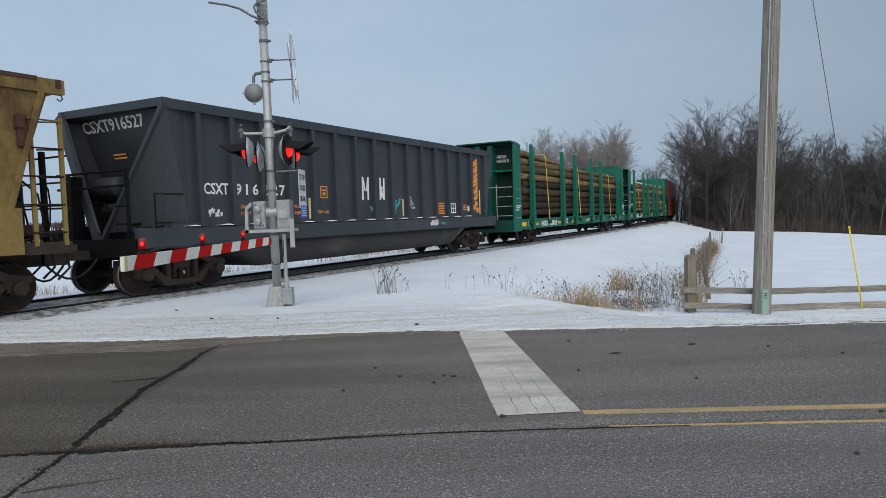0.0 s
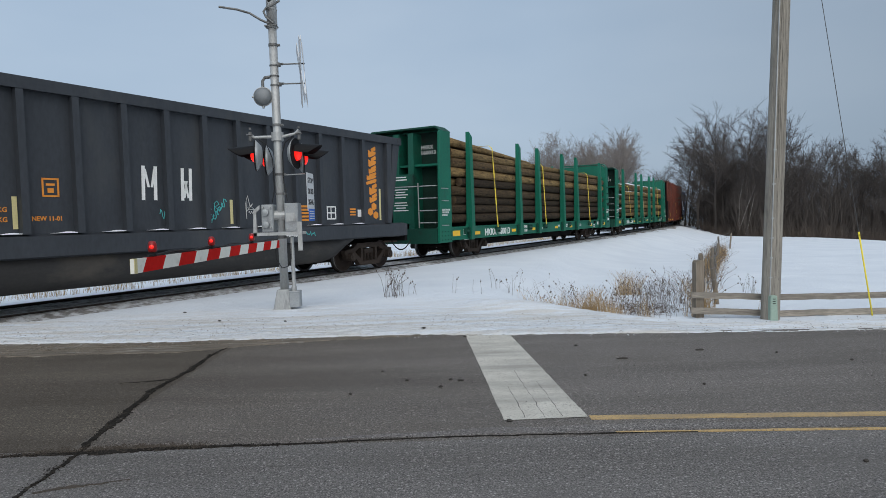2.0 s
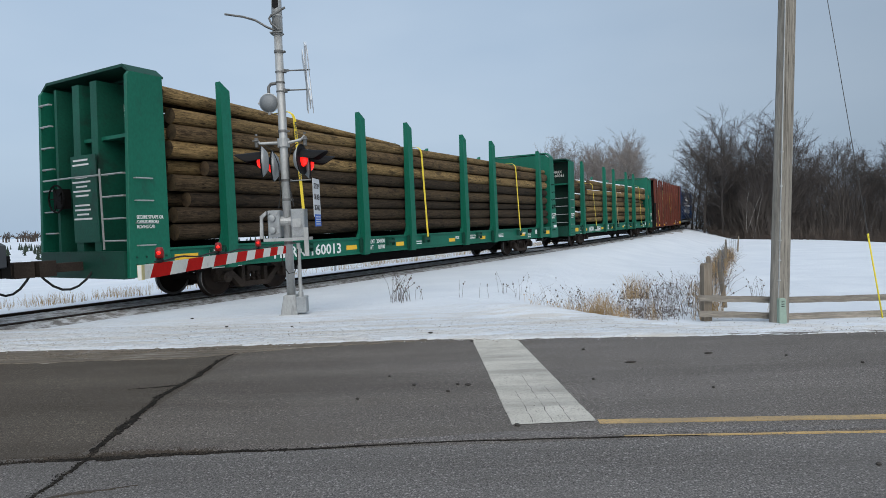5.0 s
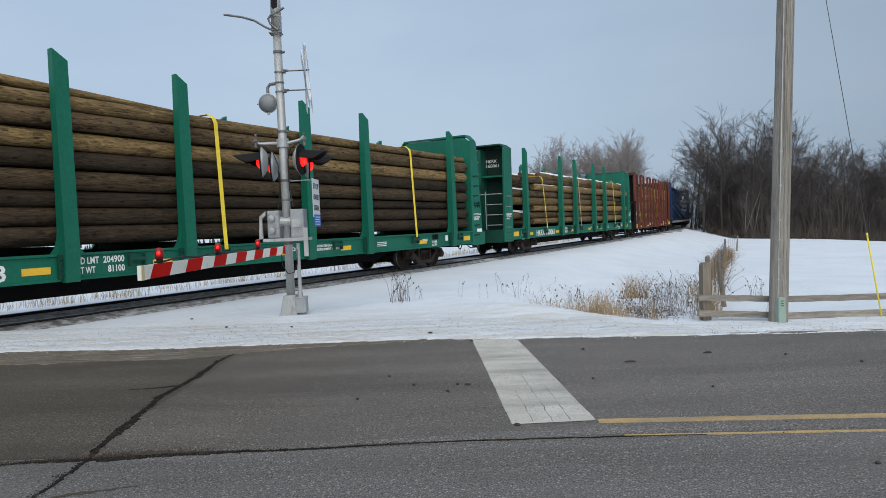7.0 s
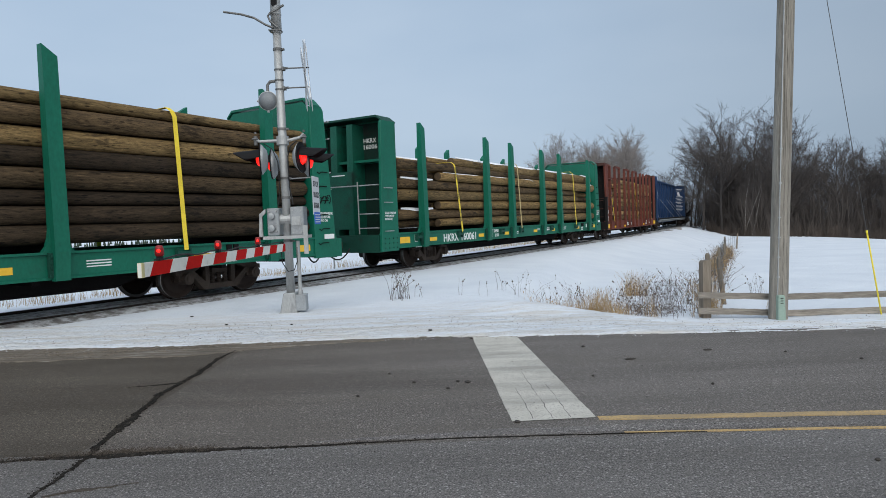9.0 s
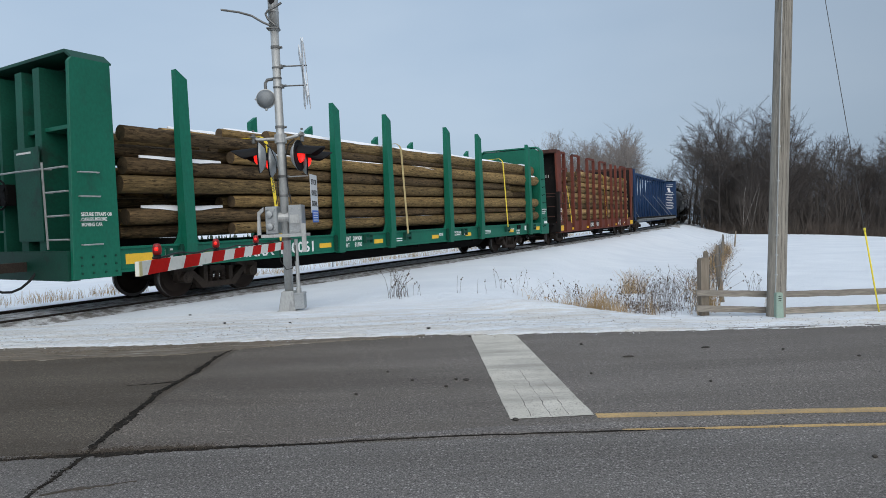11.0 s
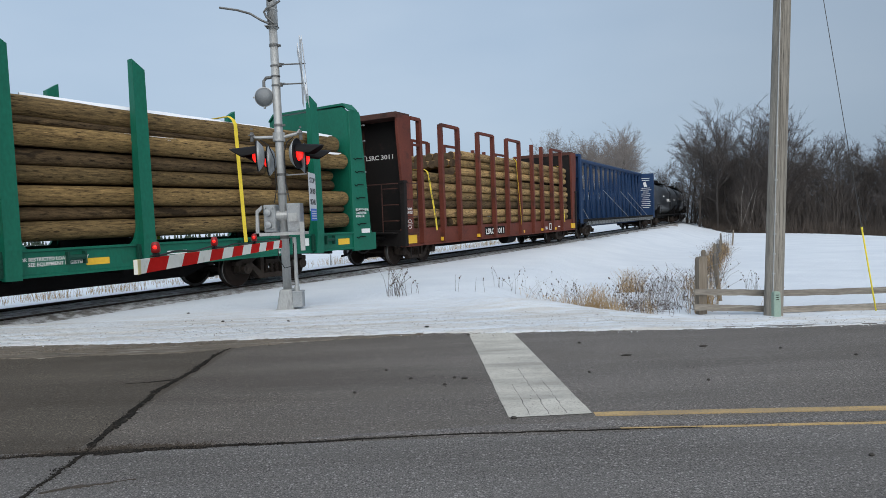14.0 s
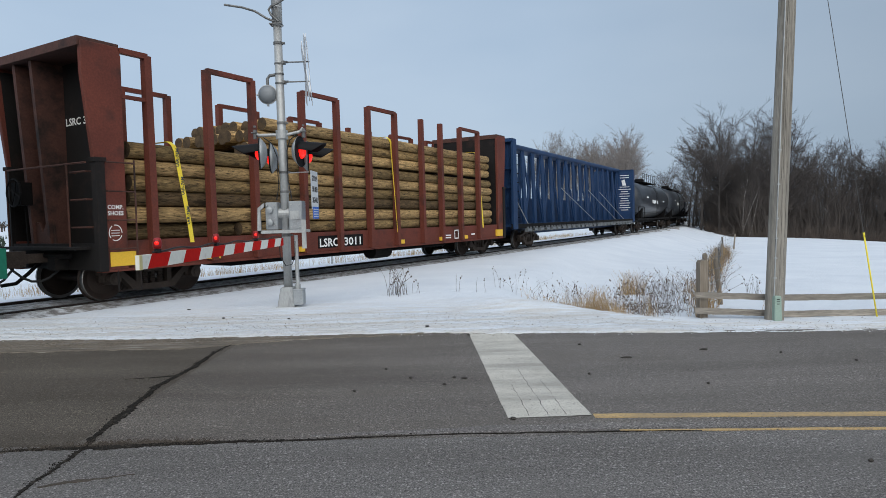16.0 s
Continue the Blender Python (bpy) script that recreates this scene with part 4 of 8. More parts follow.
def log_car(name, label, digits):
    """Bulkhead flat car with stakes for long poles."""
    car = thing(name, label, "freight car", "freight cars")
    bm = bmesh.new()
    box(bm, -11.05, 11.05, -1.36, 1.36, 0.86, 0.94)
    part("deck", bm, M["green_dark"], car, "dark green steel deck")
    for sgn in (-1, 1):
        bm = bmesh.new()
        prism(bm, [(sgn * y, z) for y, z in ((1.37, 0.68), (1.51, 0.68), (1.51, 0.715), (1.48, 0.725), (1.48, 1.1), (1.52, 1.11), (1.52, 1.15), (1.37, 1.15))], 0, -11.1, 11.1)
        part("side_sill", bm, M["green"], car, "green steel side sill")
    bm = bmesh.new()
    prism(bm, [(-10.9, 0.9), (10.9, 0.9), (10.9, 0.7), (6.5, 0.66), (5.6, 0.35), (-5.6, 0.35), (-6.5, 0.66), (-10.9, 0.7)], 1, -0.62, 0.62)
    for x in np.arange(-9.5, 9.6, 1.9):
        box(bm, x - 0.06, x + 0.06, -1.38, 1.38, 0.6, 0.88)
    tube(bm, (-1.4, 0.75, 0.5), (-0.6, 0.75, 0.5), 0.18, n=12)
    part("centre_sill", bm, M["black_steel"], car, "black steel centre sill")
    bm = bmesh.new()
    box(bm, -0.1, 0.1, -1.36, 1.36, 0.94, 1.27)
    bolster = finish("bunk", bm, M["black_steel"])
    for x in (-8.85, -4.13, -1.77, 1.77, 4.13, 8.85):
        share("bunk", bolster, car, pose(x, 0, 0))
    # one end: bulkhead, ladder, posts; the other is its turned copy
    bulk = []
    bm = bmesh.new()
    prism(bm, [(-1.46, 0.94), (1.46, 0.94), (1.46, 4.42), (1.3, 4.56), (-1.3, 4.56), (-1.46, 4.42)], 0, -10.35, -10.29)
    bulk.append(part("bulkhead", bm, M["green"], car, "green steel bulkhead plate"))
    # dark sheet over the plate's outer side, standing for the shade in the recess
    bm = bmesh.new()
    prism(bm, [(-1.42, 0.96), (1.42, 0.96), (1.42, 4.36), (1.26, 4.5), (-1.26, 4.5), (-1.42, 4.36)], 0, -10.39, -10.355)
    bulk.append(part("bulkhead_backing", bm, M["green_recess"], car, "dark green sheet for the shade of the bulkhead recess"))
    for end, prof in ((-1, [(-11.17, 0.62), (-11.04, 4.38), (-10.98, 4.46), (-10.3, 4.46), (-10.3, 0.62)]), (1, [(10.3, 0.62), (10.3, 4.44), (10.72, 4.46), (10.78, 4.36), (11.12, 0.62)])):
        for sgn in (-1, 1):
            bm = bmesh.new()
            prism(bm, prof, 1, sgn * 1.48 - 0.045, sgn * 1.48 + 0.045)
            part("bulkhead_side", bm, M["green"], car, "tapered green side panel", bevel=0.008)
    for k in range(7):
        bm = bmesh.new()
        y0 = 10.42 + 0.05 * (k % 2)
        path_tube(bm, [(y0, -1.525, 1.0 + 0.36 * k), (y0 + 0.05, -1.55, 0.96 + 0.36 * k), (y0 + 0.1, -1.56, 1.0 + 0.36 * k), (y0 + 0.34, -1.56, 1.0 + 0.36 * k), (y0 + 0.36, -1.525, 1.0 + 0.36 * k)], 0.013, 5)
        part("grab_iron", bm, M["black_steel"], car, "bent dark grab iron")
    for y, half in ((1.04, 0.045), (0.3, 0.12), (-0.31, 0.11)):
        bm = bmesh.new()
        prism(bm, [(-11.02, 1.0), (-10.95, 4.44), (-10.39, 4.44), (-10.39, 1.0)], 1, y - half, y + half)
        bulk.append(part("bulkhead_post", bm, M["green_post"], car, "weathered dark green post"))
    bm = bmesh.new()
    prism(bm, [(-1.52, 4.42), (-1.3, 4.565), (1.3, 4.565), (1.52, 4.42), (1.52, 4.46), (1.31, 4.62), (-1.31, 4.62), (-1.52, 4.46)], 0, -10.98, -10.27)
    part("bulkhead_cap", bm, M["green_dark"], car, "dark cap rail of the bulkhead")
    bm = bmesh.new()
    prism(bm, [(-1.53, 4.44), (-1.33, 4.6), (1.33, 4.6), (1.53, 4.44), (1.53, 4.48), (1.34, 4.66), (-1.34, 4.66), (-1.53, 4.48)], 0, 10.27, 10.66)
    part("bulkhead_cap", bm, M["green"], car, "green cap rail of the bulkhead")
    bm = bmesh.new()
    box(bm, -10.9, -10.39, -1.42, 0.2, 3.28, 3.35)
    bulk.append(part("bulkhead_shelf", bm, M["green"], car))
    bm = bmesh.new()
    box(bm, -11.2, -11.0, -1.42, 1.42, 0.6, 1.12)
    bulk.append(part("end_sill", bm, M["green_dark"], car))
    bm = bmesh.new()
    box(bm, -11.045, -11.025, -0.42, 0.44, 1.3, 3.02)
    bulk.append(part("stencil_board", bm, M["green_post"], car, "dark green notice board"))
    bulk += end_rungs(car, M["galv"], 1.06, 1.42, -11.02, -1, [1.5 + 0.44 * i for i in range(7)], 0.018, 0.06)
    bm = bmesh.new()
    for i in range(14):
        a0, a1 = math.tau * i / 14, math.tau * (i + 1) / 14
        tube(bm, (-11.12, 0.9 + 0.28 * math.cos(a0), 2.2 + 0.28 * math.sin(a0)), (-11.12, 0.9 + 0.28 * math.cos(a1), 2.2 + 0.28 * math.sin(a1)), 0.018, n=6)
    for k in range(5):
        a0 = math.tau * k / 5
        tube(bm, (-11.08, 0.9, 2.2), (-11.12, 0.9 + 0.27 * math.cos(a0), 2.2 + 0.27 * math.sin(a0)), 0.014, n=6)
    box(bm, -11.1, -10.9, 0.76, 1.04, 2.0, 2.4)
    bulk.append(part("brake_wheel", bm, M["black_steel"], car, "black brake wheel and gear box"))
    bm = bmesh.new()
    bulk += end_rungs(car, M["galv"], -1.36, -0.72, -11.0, -1, [1.32 + 0.42 * i for i in range(4)], 0.018, 0.12)
    path_tube(bm, [(-11.14, -0.68, 2.58), (-11.18, 0.2, 2.58), (-11.14, 1.3, 2.58)], 0.018)
    path_tube(bm, [(-11.12, -0.68, 1.15), (-11.14, -0.68, 2.7)], 0.02)
    bulk.append(part("end_rail", bm, M["galv"], car, "pale worn end hand rail"))
    bulk += rungs(car, M["galv"], -11.0, -10.66, -1.53, [1.22 + 0.42 * i for i in range(4)], 0.014, 0.07)
    for z in (0.72, 0.86, 1.0):
        for x in (-11.02, -10.82, -10.6, -10.4):
            bm = bmesh.new()
            lathe(bm, [(0.022, -1.545), (0.022, -1.53), (0.01, -1.525)], 6, "y", (x, 0, z))
            bulk.append(part("bolt_head", bm, M["green_dark"], car))
    for b in bulk:
        mirrored(b, car)
    bm = bmesh.new()
    box(bm, 11.12, 11.33, -1.49, 1.49, 0.62, 1.1)
    part("end_sill", bm, M["green"], car, "green end sill", bevel=0.008)
    bm = bmesh.new()
    prism(bm, [(-1.62, 0.66), (-1.66, 1.15), (-1.60, 4.6), (-1.46, 4.6), (-1.42, 1.3), (-1.38, 1.18), (-1.5, 0.66)], 0, -0.125, 0.125)
    prism(bm, [(-0.125, 1.18), (0.125, 1.18), (0.125, 1.6), (0.15, 1.4), (0.2, 1.24), (0.27, 1.15), (-0.27, 1.15), (-0.2, 1.24), (-0.15, 1.4), (-0.125, 1.6)][::-1], 1, -1.52, -1.44)
    for v in bm.verts:
        if v.co.z > 4.3 and v.co.x > 0:
            v.co.z -= 0.17
    stake_mesh = finish("stake", bm, M["green"])
    bm = bmesh.new()
    for k in range(4):
        box(bm, -0.17, -0.14, -1.6, -1.5, 0.78 + 0.09 * k, 0.83 + 0.09 * k)
    box(bm, -0.19, -0.125, -1.57, -1.5, 0.72, 1.14)
    ratchet = finish("ratchet", bm, M["green_dark"])
    for x in (-8.85, -4.13, -1.77, 1.77, 4.13, 8.85):
        st = share("stake", stake_mesh, car, pose(x, 0, 0))
        share("ratchet", ratchet, st, Matrix.Identity(4))
        share("stake", stake_mesh, car, pose(x, 0, 0, 0, 0, 180))
    # winches, yellow markers, lettering
    bm = bmesh.new()
    for dx in (-0.16, 0.13):
        box(bm, dx, dx + 0.03, -1.6, -1.5, 0.86, 1.08)
    tube(bm, (-0.14, -1.56, 0.98), (0.14, -1.56, 0.98), 0.045, n=8)
    winch = finish("winch", bm, M["green_dark"])
    for x in (-9.2, -6.45, -2.9, -0.9, 2.8, 6.5, 9.3):
        share("winch", winch, car, pose(x, 0, 0))
    for x, w, h in ((-10.18, 0.55, 0.19), (-8.43, 0.45, 0.12), (-4.87, 0.45, 0.12), (-2.53, 0.42, 0.12), (0.66, 0.42, 0.12), (3.0, 0.42, 0.12), (6.79, 0.45, 0.12), (9.7, 0.45, 0.16)):
        bm = bmesh.new()
        box(bm, x, x + w, -1.488, -1.475, 0.82, 0.82 + h)
        part("reflector", bm, M["yellow_paint"], car, "yellow reflective marker plate")
    lettering("lettering", "HKRX", 0.37, M["white_paint"], car, -7.52, -1.484, 0.76, 1.06)
    lettering("lettering", digits, 0.37, M["white_paint"], car, -6.24, -1.484, 0.76, 1.14)
    for text, x, z, wide in (("LD LMT", -3.97, 0.95, 0.38), ("204900", -3.51, 0.95, 0.4), ("LT WT", -3.97, 0.78, 0.31), ("81100", -3.43, 0.78, 0.32)):
        lettering("lettering", text, 0.17, M["white_paint"], car, x, -1.484, z, wide)
    for k, text in enumerate(("HKRX", digits)):
        lettering("end_lettering", text, 0.19, M["white_paint"], car, -10.4, -0.42, 3.92 - 0.19 * k, (0.48, 0.58)[k], -90)
    for k, text in enumerate(("LIFT HERE", "JACK HERE")):
        lettering("lettering", text, 0.1, M["white_paint"], car, 7.55, -1.486, 0.83 - 0.1 * k, 0.32)
    for x in (7.6, 7.78):
        bm = bmesh.new()
        box(bm, x, x + 0.12, -1.53, -1.486, 0.94, 1.1)
        part("tool_pocket", bm, M["black_steel"], car, "black steel pocket")
    bm = bmesh.new()
    box(bm, 8.42, 8.58, -1.492, -1.482, 0.86, 1.05)
    part("notice_plate", bm, M["white_paint"], car, "small white notice plate")
    bm = bmesh.new()
    box(bm, 10.64, 11.0, -1.537, -1.524, 1.1, 1.22)
    part("notice_plate", bm, M["white_paint"], car, "small white notice plate")
    for x in (-10.98, 10.42):
        for k, text in enumerate(("SECURE STRAPS OR", "CABLES BEFORE", "MOVING CAR")):
            lettering("panel_lettering", text, 0.09, M["white_paint"], car, x, -1.528, 1.72 - 0.09 * k, (0.56, 0.46, 0.37)[k])
    lettering("lettering", "FOR RESTRICTED LOADING ONLY", 0.085, M["white_paint"], car, 1.9, -1.486, 0.95, 1.15)
    lettering("lettering", "SEE EQUIPMENT REGISTER", 0.085, M["white_paint"], car, 2.05, -1.486, 0.865, 0.92)
    bars("stencil", [(4.6, 0.95, 0.45, 0.022), (4.6, 0.9, 0.45, 0.022), (4.6, 0.85, 0.45, 0.022), (-9.3, 0.66, 0.8, 0.03), (7.0, 0.95, 0.3, 0.02), (7.0, 0.9, 0.3, 0.02), (-1.4, 0.9, 0.3, 0.03), (-1.4, 0.83, 0.3, 0.03)], M["white_paint"], car, -1.486)
    bm = bmesh.new()
    box(bm, -9.35, -9.18, -1.487, -1.478, 0.84, 1.06)
    part("notice_plate", bm, M["white_paint"], car, "small white notice plate")
    lettering("lettering", "FDS", 0.13, M["white_paint"], car, 1.12, -1.486, 0.9, 0.26)
    bm = bmesh.new()
    for i in range(11 if digits == "160013" else 1):
        w = 0.5 + 0.12 * math.sin(i * 2.7)
        z = 2.91 - i * 0.09 - 0.16 * (i > 1) - 0.1 * (i > 6)
        box(bm, -11.05, -11.043, 0.1 - w / 2, 0.1 + w / 2, z, z + 0.035)
    part("end_stencil", bm, M["white_paint"], car, "rows of small white stencil")
    bm = bmesh.new()
    if digits == "160013":
        path_tube(bm, [(10.45 + 0.014 * i + 0.05 * math.sin(i * 1.1), -1.527, 2.12 + 0.13 * math.sin(i * 0.83) * math.cos(i * 0.31)) for i in range(34)], 0.012, 5)
        part("paint_scrawl", bm, M["black_plastic"], car, "black paint scrawl")
    for sgn in (-1, 1):
        coupler(car, sgn * 11.05, sgn)
    for x in (-7.75, 7.75):
        truck(car, x)
    return car


def log_mesh(length, r0, r1, seed, body, n=12):
    """A long pole, slightly tapered and bent, with cut ends."""
    rnd = random.Random(seed)
    bm = bmesh.new()
    steps = max(6, int(length / 1.1))
    rings = []
    ph = rnd.uniform(0, 6)
    for j in range(steps + 1):
        u = j / steps
        x = u * length
        r = (r0 + (r1 - r0) * u) * (1 if j < steps else 0.98)
        cy = 0.012 * math.sin(ph + u * 4) * min(1, length / 8)
        cz = 0.010 * math.sin(ph * 2 + u * 5)
        rings.append([bm.verts.new((x, cy + r * (1 + 0.05 * noise.noise((math.cos(a) * 1.3 + seed * 7, math.sin(a) * 1.3, x * 0.8))) * math.cos(a), cz + r * (1 + 0.05 * noise.noise((math.cos(a) * 1.3 + seed * 7, math.sin(a) * 1.3, x * 0.8))) * math.sin(a))) for a in (2 * math.pi * i / n for i in range(n))])
    for a, b in zip(rings, rings[1:]):
        for i in range(n):
            bm.faces.new((a[i], a[(i + 1) % n], b[(i + 1) % n], b[i]))
    for grow_x, k in ((0.05, 0.9), (0.085, 0.72)):
        base = rings[steps]
        c0 = sum((v.co for v in base), Vector()) / n
        ring = [bm.verts.new(c0 + Vector((grow_x, 0, 0)) + (v.co - c0) * k) for v in base]
        last = rings[-1]
        for i in range(n):
            bm.faces.new((last[i], last[(i + 1) % n], ring[(i + 1) % n], ring[i]))
        rings.append(ring)
    for ring, d in ((rings[0], -0.008), (rings[-1], 0.008)):
        c = bm.verts.new(sum((v.co for v in ring), Vector()) / n + Vector((d, 0, 0)))
        for i in range(n):
            bm.faces.new((ring[i], ring[(i + 1) % n], c)).material_index = 1
    me = finish("log", bm, [body, M["log_end"]])
    me.polygons.foreach_set("use_smooth", [p.material_index == 0 for p in me.polygons])
    return me


def snow_cap_mesh(length, r, seed, lay):
    """Thin snow lying along the top of a pole."""
    bm = bmesh.new()
    rings = []
    steps = max(4, int(length / 0.3))
    for j in range(steps + 1):
        x = j * length / steps
        w = r * (0.72 + 0.3 * noise.noise((x * 0.9, seed, 0))) * min(1.0, 0.15 + 3 * min(j, steps - j) / steps)
        h = lay + 0.4 * lay * noise.noise((x * 1.3, seed, 5))
        rings.append([bm.verts.new((x, w * c, math.sqrt(max(0.0, r * r - (w * c) ** 2)) * 0.97 + h * (1 - c * c))) for c in (-1, -0.6, 0, 0.6, 1)])
    for a, b in zip(rings, rings[1:]):
        for i in range(4):
            bm.faces.new((a[i], b[i], b[i + 1], a[i + 1]))
    return finish("snow_cap", bm, M["snow_clean"], True)


def strap(load, x, z_top, y_edge, z_low, slant=0.22, pale=False):
    """Webbing over the load and down both sides, drawn a little along the car."""
    bm = bmesh.new()
    run = [(-1.575, z_low, slant), (-1.56, z_low + 0.35, slant * 0.85), (-y_edge - 0.012, z_top - 0.16, 0.03), (-y_edge + 0.02, z_top - 0.05, 0.0), (-y_edge + 0.13, z_top + 0.03, -0.02)]
    run += [(-y, z, dx) for y, z, dx in run[::-1]]
    prev = None
    for y, z, dx in run:
        cur = [bm.verts.new((x + dx + sx * 0.05, y, z + sz)) for sx, sz in ((-1, 0), (1, 0), (1, 0.008), (-1, 0.008))]
        if prev:
            for i in range(4):
                bm.faces.new((prev[i], prev[(i + 1) % 4], cur[(i + 1) % 4], cur[i]))
        prev = cur
    web = part("strap", bm, M["strap_pale" if pale else "strap"], load, "faded tan webbing strap" if pale else "yellow webbing strap")
    (ya, za, da), (yb, zb, db) = run[1], run[2]
    for u in (0.12, 0.52, 0.9) if slant > 0.1 else ():
        lettering("strap_lettering", "AAR-76M", 0.1, M["sign_ink"], web, x + da + (db - da) * u + 0.03, ya + (yb - ya) * u - 0.014, za + (zb - za) * u - 0.2, 0.4, upright=True)


def log_load(label, near, cols, base, x1, seed, straps, snow, y_half=1.245, top_logs=(), short={}):
    """A stack of poles with straps. near: rows from below, each (start, girth at the start, girth at the far end, wood)."""
    load = thing("log_load", label, "logs", "log loads")
    rnd = random.Random(seed)
    meshes = {}

    def pole_log(x0, xe, za, zb, y, da, db, wood, capped=False):
        key = (round(xe - x0), round(da, 1), round(db, 1), wood, rnd.randrange(3))
        if key not in meshes:
            meshes[key] = log_mesh(xe - x0, da * 0.478, db * 0.478, len(meshes) + seed * 40, M[wood])
        slope = math.degrees(math.atan2(zb - za, xe - x0))
        m = pose(x0, y, za, 0, -slope, 0)
        share("log", meshes[key], load, m @ pose(0, 0, 0, rnd.uniform(0, 360)))
        if capped:
            lay = 0.012 if capped == "thin" else 0.05
            reach = 2.3 if capped == "open" else xe - x0
            at = rnd.uniform(0.1, 0.4)
            while at < reach - 0.5:
                ln = min(rnd.uniform(2.5, 6.0), reach - at)
                share("snow_cap", snow_cap_mesh(ln, (da + (db - da) * at / (xe - x0)) * 0.478, rnd.random() * 50, lay), load, m @ pose(at, 0, 0.008))
                at += ln + rnd.uniform(0.05, 0.7)

    rows = len(near)
    pitch = 2 * y_half / (cols - 1)
    for c in range(cols):
        za = zb = base
        for r, (x0, da, db, wood) in enumerate(near):
            if c:
                da, db = da * rnd.uniform(0.96, 1.03), db * rnd.uniform(0.96, 1.03)
                x0, wood = near[(r + c * 3) % rows][0], near[(r + c) % rows][3]
            inner = 1 < c < cols - 2 and r < rows - 2
            if not inner:
                y = -y_half + c * pitch + rnd.uniform(-0.025, 0.025) + (0.07 if snow and c == 0 and wood == "log_brown" else 0.0)
                open_above = c == 0 and r + 1 < rows and near[r + 1][0] - x0 > 1.0
                pole_log(x0 + rnd.uniform(0, 0.18), short.get(r, x1) if c == 0 else x1 - rnd.uniform(0, 0.12), za + da / 2, zb + db / 2, y, da, db, wood, snow and (c > 0 if r == rows - 1 else "thin" if c == 0 and r == rows - 2 else "open" if open_above else False))
            za, zb = za + da * 0.985, zb + db * 0.985
    for x0, xe, za, zb, y, da, db, wood in top_logs:
        pole_log(x0, xe, za, zb, y, da, db, wood, snow)
    height = lambda x, e: base + sum(da + (db - da) * (x - near[0][0]) / (x1 - near[0][0]) for _, da, db, _w in near) * 0.985 + e
    for x, e in straps:
        strap(load, x, height(x, e), y_half + 0.19, 1.05, 0.22 if x < -6 and len(near) < 8 else 0.16 if x < -6.5 else 0.06, snow and -2 < x < 0)
    return load


